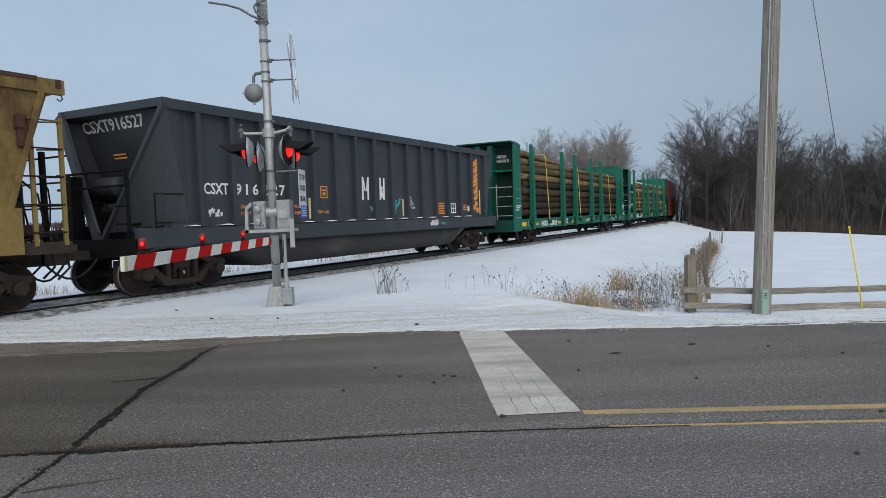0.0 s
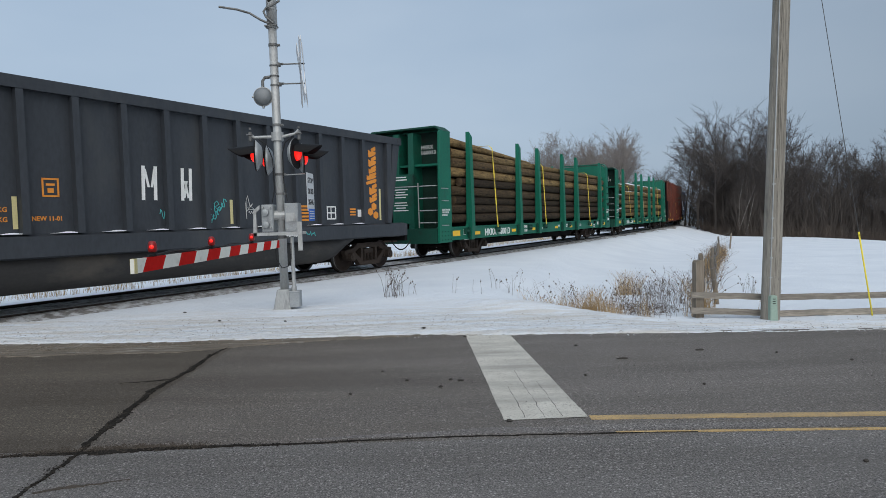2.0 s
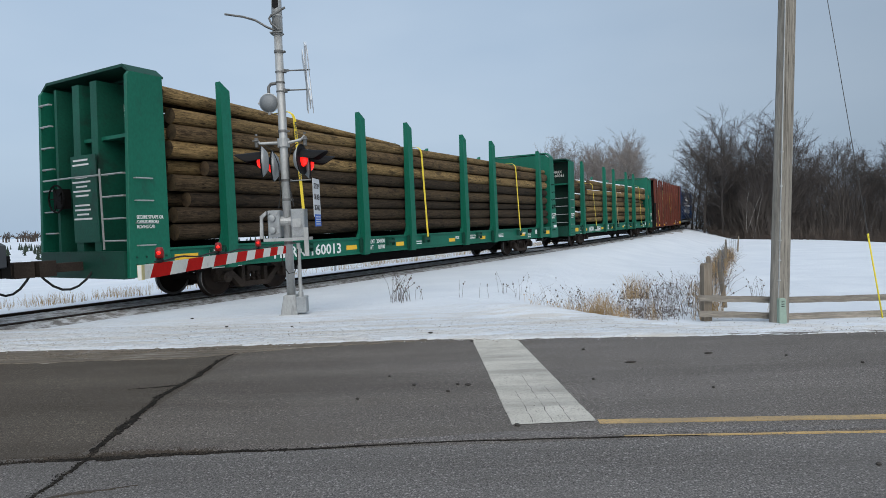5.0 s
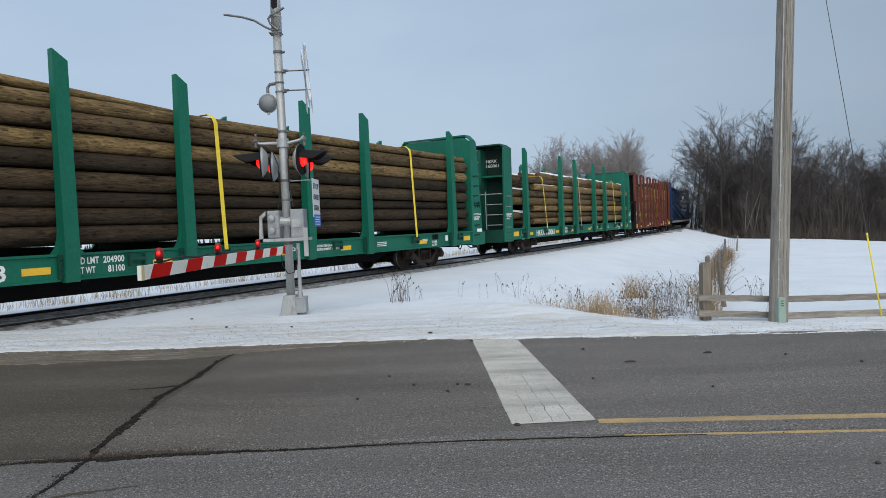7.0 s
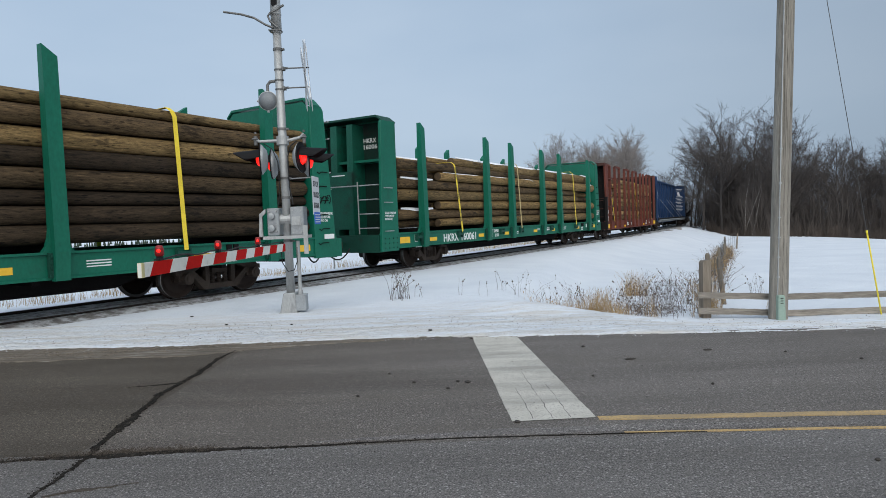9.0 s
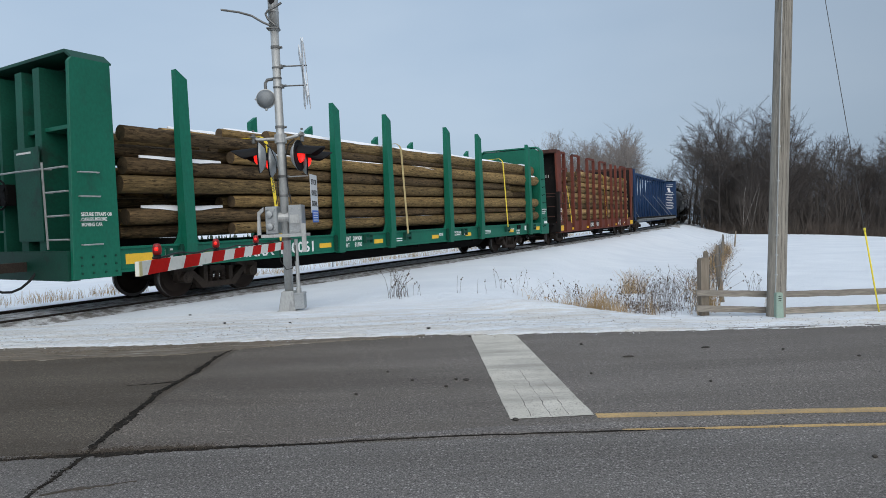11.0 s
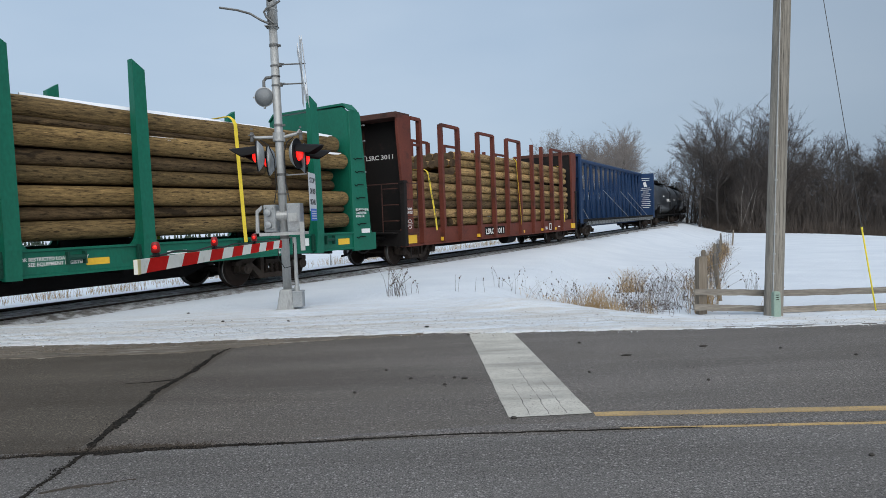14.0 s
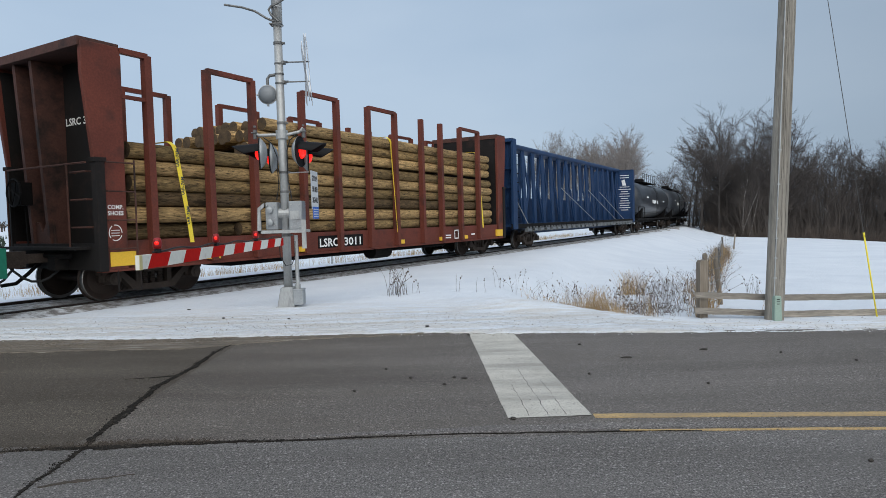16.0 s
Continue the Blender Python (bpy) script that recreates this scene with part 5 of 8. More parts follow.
def gondola():
    """Deep dark-grey bathtub gondola with ribbed sides and sloped ends."""
    car = thing("gondola_car", "dark grey bathtub gondola with ribbed steel sides", "freight car", "freight cars")
    for sgn in (-1, 1):
        bm = bmesh.new()
        prism(bm, [(-6.85, 1.3), (7.2, 1.3), (7.2, 3.75), (-6.85, 3.75)], 1, sgn * 1.42 - 0.02, sgn * 1.42 + 0.02)
        part("side_sheet", bm, M["hopper_grey"], car, "dark grey side sheet")
        bm = bmesh.new()
        box(bm, -7.37, 7.8, sgn * 1.5 - 0.07, sgn * 1.5 + 0.07, 3.72, 3.92)
        part("top_chord", bm, M["hopper_grey"], car)
        bm = bmesh.new()
        prism(bm, [(sgn * 1.42, 1.36), (sgn * 1.57, 1.32), (sgn * 1.57, 0.98), (sgn * 1.42, 0.94)], 0, -8.0, 8.0)
        part("side_sill", bm, M["hopper_grey"], car)
    bm = bmesh.new()
    prism(bm, [(-1.57, 1.36), (-1.56, 3.74), (-1.42, 3.74), (-1.42, 1.36)], 0, -0.06, 0.06)
    rib = finish("rib", bm, M["hopper_grey"])
    bm = bmesh.new()
    for i in range(8):
        box(bm, -0.3 + i * 0.05, -0.25 + i * 0.05, -1.56, -1.43, 1.365, 1.37 + 0.02 * math.exp(-((i - 5) / 2) ** 2))
    snowy = finish("sill_snow", bm, M["snow_clean"])
    xs = [-6.51 + 0.89 * i for i in range(15)]
    for x in xs:
        share("rib", rib, car, pose(x, 0, 0))
        share("rib", rib, car, pose(x, 0, 0, 0, 0, 180))
        share("sill_snow", snowy, car, pose(x - 0.17, 0, 0))
    bm = bmesh.new()
    sections = []
    for x, drop in ((-5.7, 0.0), (-5.4, 0.35), (-4.9, 0.85), (-4.5, 1.0), (4.5, 1.0), (4.9, 0.85), (5.4, 0.35), (5.7, 0.0)):
        ring = []
        for k in range(13):
            a = math.pi * k / 12
            y = -1.46 * math.cos(a)
            ring.append(bm.verts.new((x, y, 1.0 - (0.03 + 0.62 * drop) * min(1.0, 1.5 * math.sin(a) ** 0.7))))
        sections.append(ring)
    for p, q in zip(sections, sections[1:]):
        for k in range(12):
            bm.faces.new((p[k], p[k + 1], q[k + 1], q[k]))
        bm.faces.new((p[12], p[0], q[0], q[12]))
    bm.faces.new(sections[0][::-1])
    bm.faces.new(sections[-1])
    part("tub", bm, M["hull"], car, "rounded dark underside of the tub", smooth=True)
    bm = bmesh.new()
    box(bm, -8.0, 8.0, -0.35, 0.35, 0.72, 1.0)
    part("centre_sill", bm, M["black_steel"], car)
    ends = []
    for s, x in ((1, -7.26), (-1, 7.65)):
        bm = bmesh.new()
        prism(bm, [(x, 3.9), (x + s * 0.05, 3.9), (x + s * 0.95, 1.35), (x + s * 0.85, 1.35)][::s], 1, -1.42, 1.42)
        part("end_sheet", bm, M["hopper_grey"], car, "sloped dark grey end sheet")
        bm = bmesh.new()
        prism(bm, [(x - s * 0.1, -1.58), (x - s * 0.3, 1.66), (x + s * 0.05, 1.66), (x + s * 0.05, -1.58)], 2, 3.76, 3.925)
        part("end_chord", bm, M["hopper_grey"], car)
    for sgn in (-1, 1):
        # leaning stiffener and the wing sheet that closes the corner behind it
        bm = bmesh.new()
        top, foot = Vector((-7.3 - 0.12 * (sgn + 1), sgn * (1.56 + 0.04 * (sgn + 1)), 3.84)), Vector((-7.8, sgn * 0.07, 1.08))
        lean = (foot - top).normalized()
        out = Vector((-1, 0, 0)).cross(lean).normalized()
        deep = lean.cross(out).normalized()
        rim = [[bm.verts.new(p + out * a * w + deep * b * 0.05) for a, b in ((-1, -1), (1, -1), (1, 1), (-1, 1))] for p, w in ((top, 0.13 if sgn > 0 else 0.05), (foot, 0.08 if sgn > 0 else 0.025))]
        for i in range(4):
            bm.faces.new((rim[0][i], rim[0][(i + 1) % 4], rim[1][(i + 1) % 4], rim[1][i]))
        for ring in rim:
            bm.faces.new(ring)
        part("stiffener", bm, M["hopper_grey"], car, "leaning end stiffener")
        bm = bmesh.new()
        quad = [top, Vector((-6.8, sgn * 1.44, 3.8)), Vector((-6.75, sgn * 1.44, 1.36)), Vector((-7.2, sgn * 1.25, 1.3)), foot + Vector((0, 0, 0.2))]
        back = Vector((0.04, -sgn * 0.03, 0))
        va, vb = [bm.verts.new(p) for p in quad], [bm.verts.new(p + back) for p in quad]
        for i in (1, 2, 3):
            bm.faces.new((va[0], va[i], va[i + 1]))
            bm.faces.new((vb[0], vb[i + 1], vb[i]))
        for i in range(5):
            bm.faces.new((va[i], vb[i], vb[(i + 1) % 5], va[(i + 1) % 5]))
        part("wing_sheet", bm, M["hopper_grey"], car, "slanted wing sheet of the end")
        bm = bmesh.new()
        prism(bm, [(7.76, 3.8), (7.42, 3.8), (7.1, 1.36), (7.24, 1.36)], 1, sgn * 1.46 - 0.07, sgn * 1.46 + 0.07)
        prism(bm, [(7.3, 3.75), (7.06, 3.75), (7.02, 1.36), (7.16, 1.36)], 1, sgn * 1.49 - 0.07, sgn * 1.49 + 0.07)
        part("corner_post", bm, M["hopper_grey"], car)
    bm = bmesh.new()
    box(bm, -8.05, -5.4, -1.5, 1.5, 0.98, 1.08)
    box(bm, -8.08, -7.95, -1.5, 1.5, 0.8, 1.15)
    ends.append(part("end_platform", bm, M["black_steel"], car, "black steel end platform"))
    bm = bmesh.new()
    for y in (-1.15, 0.8):
        path_tube(bm, [(-7.92, y, 1.08), (-7.92, y, 2.5)], 0.04)
    for z in (2.2, 2.5):
        path_tube(bm, [(-7.92, -1.15, z), (-7.92, 1.2, z)], 0.026)
    for z in (1.45, 1.8):
        path_tube(bm, [(-7.92, -1.15, z), (-7.92, -0.75, z)], 0.018)
    path_tube(bm, [(-7.6, -1.52, 1.1), (-7.6, -1.52, 2.02), (-6.95, -1.52, 2.02), (-6.95, -1.46, 2.02)], 0.018)
    path_tube(bm, [(-7.6, -1.52, 1.45), (-7.2, -1.5, 1.45)], 0.015)
    ends.append(part("grab_iron", bm, M["black_steel"], car, "dark steel ladder and grab irons"))
    bm = bmesh.new()
    lathe(bm, [(0.05, -0.5), (0.22, -0.47), (0.25, -0.4), (0.25, 0.4), (0.22, 0.47), (0.05, 0.5)], 14, "y", (-7.0, 0.85, 2.24))
    ends.append(part("air_reservoir", bm, M["hopper_grey"], car, "dark grey air reservoir", smooth=True))
    bm = bmesh.new()
    lathe(bm, [(0.05, -0.32), (0.2, -0.28), (0.2, 0.2), (0.12, 0.24), (0.05, 0.34)], 12, "y", (-7.0, 0.68, 1.72))
    ends.append(part("brake_cylinder", bm, M["truck_steel"], car, "dirty brown brake cylinder"))
    bm = bmesh.new()
    box(bm, -7.98, -7.72, 0.62, 0.96, 1.08, 2.46)
    ends.append(part("brake_housing", bm, M["black_steel"], car, "black upright brake housing", bevel=0.01))
    bm = bmesh.new()
    path_tube(bm, [(-7.1, 1.1, 2.1), (-7.25, 1.0, 1.9), (-7.3, 0.6, 1.9), (-7.25, 0.35, 1.7), (-7.2, 0.2, 1.6)], 0.03)
    path_tube(bm, [(-7.1, 0.95, 1.6), (-7.2, 0.8, 1.4), (-7.25, 0.5, 1.32), (-7.3, 0.15, 1.38), (-7.5, -0.3, 1.4), (-7.5, -0.9, 1.45)], 0.028)
    for y in (-1.3, -1.05, -0.8):
        path_tube(bm, [(-7.5, y, 1.1), (-7.5, y + 0.04, 1.35), (-7.1, y + 0.1, 1.4)], 0.022)
    ends.append(part("brake_pipes", bm, M["black_steel"], car, "bent black brake pipes"))
    bm = bmesh.new()
    box(bm, -7.3, -6.95, -1.2, -0.85, 1.08, 1.38)
    ends.append(part("valve_box", bm, M["black_steel"], car, "black brake valve box", bevel=0.015))
    for b in ends:
        mirrored(b, car)
    for sgn in (-1, 1):
        bm = bmesh.new()
        prism(bm, [(-7.36, 1.08), (-7.24, 1.42), (-6.55, 1.42), (-6.4, 1.08)], 1, sgn * 1.5 - 0.025, sgn * 1.5 + 0.025)
        part("corner_gusset", bm, M["hopper_grey"], car, "dark grey corner gusset")
        bm = bmesh.new()
        lathe(bm, [(0.06, -0.028), (0.065, 0.0), (0.06, 0.028)], 12, "y", (-7.13, sgn * 1.5, 1.26))
        part("gusset_hole", bm, M["rubber"], car, "dark round hole")
    # lettering: white marks, an orange emblem of plain shapes, stencils, paint scrawls
    lettering("lettering", "CSXT", 0.34, M["white_paint"], car, -6.36, -1.446, 2.04, 0.66)
    for ch, x in zip("916527", (-5.5, -5.19, -4.99, -4.61, -4.36, -4.12)):
        lettering("lettering", ch, 0.34, M["white_paint"], car, x, -1.446, 2.04, 0.055 if ch == "1" else 0.18)
    for i in range(2):
        bm = bmesh.new()
        box(bm, -6.955 + i * 0.025, -6.9 + i * 0.025, 0.27, 0.7, 2.95 - i * 0.075, 2.995 - i * 0.075)
        part("end_stencil", bm, M["orange_paint"], car)
    lettering("end_lettering", "CSXT916527", 0.36, M["white_paint"], car, -7.125, 1.42, 3.47, 2.12, -90, 19.4)
    rnd = random.Random(14)
    z = 1.98
    for w, notch, lo in ((0.2, 0.06, 6.3), (0.26, 0.08, 6.3), (0.1, 0.0, 6.16), (0.16, 0.04, 6.2), (0.17, 0.03, 6.3), (0.24, 0.07, 6.3), (0.24, 0.08, 6.3)):
        bm = bmesh.new()
        prism(bm, [(lo, z + 0.0), (lo + 0.04, z - 0.03), (6.6, z + 0.05), (6.65, z + 0.09), (6.65, z + 0.05 + w * 0.42), (6.65 - 1.7 * notch, z + 0.04 + w * 0.5), (6.65, z + 0.05 + w * 0.6), (6.65, z + w + 0.04), (6.62, z + w + 0.06), (lo + 0.12, z + w - 0.02), (lo + 0.05 + 1.2 * notch, z + w * 0.55), (lo, z + w - 0.05)], 1, -1.447, -1.441)
        part("emblem", bm, M["orange_paint"], car, "orange upright emblem of plain shapes")
        z += w + 0.03
    for cx, cz in ((6.33, 1.70), (6.5, 1.85), (6.58, 1.6)):
        bm = bmesh.new()
        prism(bm, [(cx + 0.13 * math.cos(a), cz + 0.115 * math.sin(a)) for a in (math.pi / 6 + i * math.pi / 3 for i in range(6))], 1, -1.447, -1.441)
        part("emblem", bm, M["orange_paint"], car, "orange hexagon of the emblem")
    bars("stencil", [(3.46, 1.48 + 0.085 * i, 0.5, 0.05) for i in range(5)] + [(5.4, 1.6 + 0.075 * i, 0.25, 0.045) for i in range(3)] + [(-2.63, 2.27, 0.28, 0.03), (-2.63, 1.98, 0.28, 0.03), (-2.63, 1.98, 0.03, 0.32), (-2.38, 1.98, 0.03, 0.32), (-2.56, 2.17, 0.14, 0.04), (-2.54, 2.05, 0.1, 0.08)], M["orange_paint"], car, -1.446)
    for text, x, z, wide in (("LD LMT", -5.37, 1.73, 0.36), ("LT WT", -5.37, 1.57, 0.32), ("210,100 LB", -4.58, 1.73, 0.5), ("52,900 LB", -4.54, 1.57, 0.44), ("95,300 KG", -3.63, 1.73, 0.45), ("24,000 KG", -3.63, 1.57, 0.45), ("NEW 11-01", -2.81, 1.58, 0.48)):
        lettering("stencil_lettering", text, 0.11, M["orange_paint"], car, x, -1.447, z, wide)
    for x in (-3.1, 1.28, 4.18, 6.76):
        bm = bmesh.new()
        box(bm, x, x + 0.075, -1.447, -1.441, 1.45, 2.37 if x > 6 else 1.98)
        part("marker", bm, M["cream"], car, "cream vertical reflector strip")
    for uprights, slants, za, zb in (((-0.82, -0.56), ((-0.76, 1), (-0.55, -1)), 2.55, 2.2), ((0.05, 0.24), ((0.1, 1), (0.2, -1)), 2.0, 2.35)):
        bm = bmesh.new()
        for x in uprights:
            prism(bm, [(x, 1.95), (x + 0.07, 1.95), (x + 0.09, 2.61), (x + 0.02, 2.61)], 1, -1.447, -1.441)
        for x, s in slants:
            prism(bm, [(x, za), (x + 0.05, za), (x + 0.05 + s * 0.07, zb), (x + s * 0.07, zb)], 1, -1.447, -1.441)
        part("white_mark", bm, M["white_paint"], car, "white sprayed mark")
    rnd = random.Random(4)
    for cx, cz, n, w, yy in ((2.8, 1.14, 34, 0.5, -1.577), (-6.3, 1.6, 12, 0.35, -1.446)):
        bm = bmesh.new()
        for i in range(n):
            x, z = cx + w * (i / n) + rnd.uniform(-0.04, 0.04), cz + rnd.uniform(-0.06, 0.06)
            prism(bm, [(x, z), (x + rnd.uniform(0.02, 0.06), z + 0.02), (x + rnd.uniform(0.02, 0.06), z + 0.1), (x, z + 0.08)], 1, yy - 0.003, yy + 0.003)
        part("white_scrawl", bm, M["white_paint"], car, "white paint scrawl")
    bars("white_panel", [(4.45, 1.5, 0.36, 0.035), (4.45, 1.82, 0.36, 0.035), (4.45, 1.5, 0.035, 0.35), (4.78, 1.5, 0.035, 0.35), (4.6, 1.5, 0.03, 0.35), (4.45, 1.66, 0.36, 0.03), (5.74, 1.56, 0.16, 0.2)], M["white_paint"], car, -1.446)
    def scrawl(pts, mat, label, y=-1.446, r=0.011):
        bm = bmesh.new()
        path_tube(bm, [(x, y, z) for x, z in pts], r, 5)
        part("paint_scrawl", bm, mat, car, label)

    teal = "faded turquoise paint scrawl"
    scrawl([(0.74 + 0.012 * i + 0.03 * math.sin(i * 1.3), 1.5 + 0.013 * i + 0.07 * math.cos(i * 0.95)) for i in range(36)], M["cyan_paint"], teal)
    scrawl([(0.68, 1.72), (0.78, 1.78), (0.72, 1.76), (0.72, 1.64), (0.66, 1.62), (0.77, 1.66)], M["cyan_paint"], teal)
    scrawl([(0.86, 1.74), (0.86, 1.9), (0.93, 1.95), (0.98, 1.88), (0.88, 1.82), (0.99, 1.74)], M["cyan_paint"], teal)
    scrawl([(1.74, 1.55), (1.72, 1.9), (1.78, 2.08), (1.84, 1.86), (1.98, 1.76), (1.72, 1.78), (1.93, 1.9), (1.74, 1.72), (1.76, 1.95)], M["white_paint"], "thin white paint scrawl", r=0.007)
    scrawl([(1.8 + 0.018 * i, 1.7 + 0.03 * math.sin(i * 1.7)) for i in range(14)], M["white_paint"], "thin white paint scrawl", r=0.006)
    scrawl([(3.5 + 0.02 * i, 1.15 + 0.06 * math.sin(i * 1.4) * math.cos(i * 0.37)) for i in range(18)], M["cyan_paint"], teal, -1.577, 0.008)
    scrawl([(-0.45 + 0.02 * i, 1.68 + 0.1 * math.sin(i * 1.2)) for i in range(16)], M["cyan_paint"], teal, r=0.008)
    for sgn in (-1, 1):
        coupler(car, sgn * 8.0, sgn)
    for x in (-6.69, 6.69):
        truck(car, x)
    return car


def covered_hopper():
    """Tan covered hopper with sloped ends and open end platform."""
    car = thing("hopper_car", "rust-streaked tan yellow covered hopper car", "freight car", "freight cars")
    bm = bmesh.new()
    prism(bm, [(-1.5, 1.35), (-1.52, 3.55), (-1.3, 3.95), (-0.6, 4.1), (0.6, 4.1), (1.3, 3.95), (1.52, 3.55), (1.5, 1.35)], 0, -6.0, 6.0)
    part("hopper_body", bm, M["tan"], car, "tan yellow hopper body")
    ends = []
    bm = bmesh.new()
    prism(bm, [(6.0, 1.3), (6.0, 3.86), (7.95, 3.86), (7.98, 3.74), (7.55, 2.45), (7.2, 1.3)], 1, -1.2, 1.2)
    ends.append(part("slope_sheet", bm, M["tan"], car, "tan sloped hopper end"))
    for sgn in (-1, 1):
        bm = bmesh.new()
        prism(bm, [(6.0, 1.2), (6.0, 3.8), (7.72, 3.8), (6.98, 1.2)], 1, sgn * 1.47 - 0.03, sgn * 1.47 + 0.03)
        ends.append(part("side_sheet", bm, M["tan"], car, "tan side sheet"))
        bm = bmesh.new()
        prism(bm, [(6.95, 1.2), (7.04, 1.2), (7.8, 3.75), (7.69, 3.75)], 1, sgn * 1.5 - 0.04, sgn * 1.5 + 0.04)
        ends.append(part("end_brace", bm, M["tan"], car, "slanted tan corner brace", bevel=0.006))
    bm = bmesh.new()
    box(bm, 7.82, 8.03, -1.54, 1.54, 3.7, 3.9)
    ends.append(part("end_chord", bm, M["tan"], car, "tan top end chord", bevel=0.008))
    bm = bmesh.new()
    box(bm, 6.4, 7.66, -1.557, -1.41, 3.865, 3.93)
    box(bm, 7.95, 8.04, -1.555, -1.4, 3.78, 3.92)
    ends.append(part("rust_strip", bm, M["rust_post"], car, "rusted top edge"))
    bm = bmesh.new()
    path_tube(bm, [(7.98, -1.52, 3.7), (8.03, -1.55, 3.66), (8.05, -1.55, 3.6), (8.01, -1.54, 3.56), (7.97, -1.52, 3.6)], 0.012, 5)
    ends.append(part("lifting_ring", bm, M["rust_post"], car, "small rusty ring"))
    bm = bmesh.new()
    box(bm, 7.28, 7.4, -1.6, -1.5, 3.05, 3.26)
    box(bm, 7.31, 7.38, -1.57, -1.5, 2.75, 3.05)
    ends.append(part("ladder_bracket", bm, M["rust_post"], car, "rusty ladder bracket"))
    for x in (7.52, 8.0):
        bm = bmesh.new()
        prism(bm, [(x - 0.035, 1.12), (x + 0.035, 1.12), (x + 0.035, 3.28), (x - 0.035, 3.28)], 1, -1.52, -1.47)
        ends.append(part("ladder_stile", bm, M["tan"], car, "tan ladder stile"))
    for k in range(5):
        bm = bmesh.new()
        z = 3.22 - 0.47 * k
        path_tube(bm, [(7.36, -1.5, z), (7.52, -1.53, z), (8.0, -1.53, z), (8.02, -1.42, z), (7.75, -1.2, z)], 0.015)
        ends.append(part("rung", bm, M["rust_dark"] if k else M["tan"], car))
    bm = bmesh.new()
    path_tube(bm, [(7.95, -0.95, 1.1), (7.95, -0.95, 2.75)], 0.055)
    ends.append(part("brake_staff", bm, M["black_steel"], car, "dark brake staff"))
    bm = bmesh.new()
    path_tube(bm, [(7.9, -1.0, 2.3), (8.05, -0.9, 2.1), (8.1, -0.85, 1.85), (8.05, -0.9, 1.5), (7.9, -1.05, 1.15)], 0.014)
    path_tube(bm, [(8.1, -1.3, 1.15), (8.1, -1.3, 1.8), (8.1, 1.2, 1.85)], 0.016)
    ends.append(part("brake_line", bm, M["black_steel"], car, "thin dark brake line"))
    for k, (y, r) in enumerate(((-0.55, 0.05), (0.1, 0.06), (0.9, 0.05))):
        bm = bmesh.new()
        path_tube(bm, [(7.75, y, 1.1), (7.75, y, 3.1 - 0.3 * k)], r)
        ends.append(part("end_post", bm, M["truck_steel"], car, "rust-brown end post"))
    for z in (1.75, 2.2, 2.65):
        bm = bmesh.new()
        path_tube(bm, [(8.08, -1.5, z), (8.1, 0, z + 0.02), (8.08, 1.45, z)], 0.018)
        ends.append(part("hand_rail", bm, M["truck_steel"], car))
    bm = bmesh.new()
    lathe(bm, [(0.04, -0.4), (0.19, -0.38), (0.19, 0.38), (0.04, 0.4)], 14, "y", (7.55, -0.35, 1.75))
    ends.append(part("air_reservoir", bm, M["truck_steel"], car, "dirty brown air reservoir"))
    bm = bmesh.new()
    lathe(bm, [(0.03, 8.0), (0.27, 8.02), (0.28, 8.05), (0.03, 8.07)], 18, "x", (0, 0.55, 2.3))
    ends.append(part("brake_wheel", bm, M["truck_steel"], car, "brown brake wheel"))
    for k in range(4):
        bm = bmesh.new()
        y = -1.2 + 0.55 * k
        path_tube(bm, [(7.4, y, 2.3), (7.75, y + 0.05, 2.0 - 0.1 * k), (7.85, y + 0.1, 1.5), (7.7, y + 0.15, 1.15)], 0.018)
        ends.append(part("brake_pipe", bm, M["rubber"], car, "dark brake pipe"))
    for k, (y, z, r) in enumerate(((-1.1, 1.35, 0.13), (0.35, 1.45, 0.17), (0.95, 1.3, 0.12))):
        bm = bmesh.new()
        lathe(bm, [(0.03, 7.35), (r, 7.38), (r, 7.78), (0.6 * r, 7.82), (0.03, 7.83)], 14, "x", (0, y, z))
        ends.append(part("brake_cylinder", bm, M["truck_steel"], car, "rust-brown brake cylinder"))
    for k in range(5):
        bm = bmesh.new()
        y = -1.35 + 0.5 * k
        path_tube(bm, [(7.3, y, 1.2), (7.9, y + 0.12, 1.3 + 0.08 * k), (8.15, y + 0.2, 1.05), (8.22, y + 0.22, 0.7), (8.05, y + 0.3, 0.5)], 0.022)
        ends.append(part("air_hose", bm, M["rubber"], car, "hanging black air hose"))
    bm = bmesh.new()
    box(bm, 7.5, 7.72, -0.2, 0.15, 1.15, 2.6)
    ends.append(part("brake_rod_guard", bm, M["truck_steel"], car, "rust-brown upright channel"))
    bm = bmesh.new()
    box(bm, 6.9, 8.2, -1.45, 1.45, 1.0, 1.12)
    ends.append(part("end_platform", bm, M["truck_steel"], car, "brown end platform"))
    bm = bmesh.new()
    box(bm, 6.6, 7.3, -1.56, -1.46, 1.0, 1.75)
    ends.append(part("corner_gusset", bm, M["tan"], car, "rust-spotted tan gusset"))
    for b in ends:
        mirrored(b, car)
    for sgn in (-1, 1):
        bm = bmesh.new()
        box(bm, -8.1, 8.1, sgn * 1.47 - 0.07, sgn * 1.47 + 0.07, 3.68, 3.92)
        part("top_chord", bm, M["tan"], car)
        bm = bmesh.new()
        box(bm, -8.1, 8.1, sgn * 1.45 - 0.05, sgn * 1.45 + 0.05, 0.98, 1.18)
        part("side_sill", bm, M["truck_steel"], car, "dirty brown side sill")
    bm = bmesh.new()
    box(bm, -8.1, 8.1, -0.4, 0.4, 0.72, 1.05)
    part("centre_sill", bm, M["truck_steel"], car)
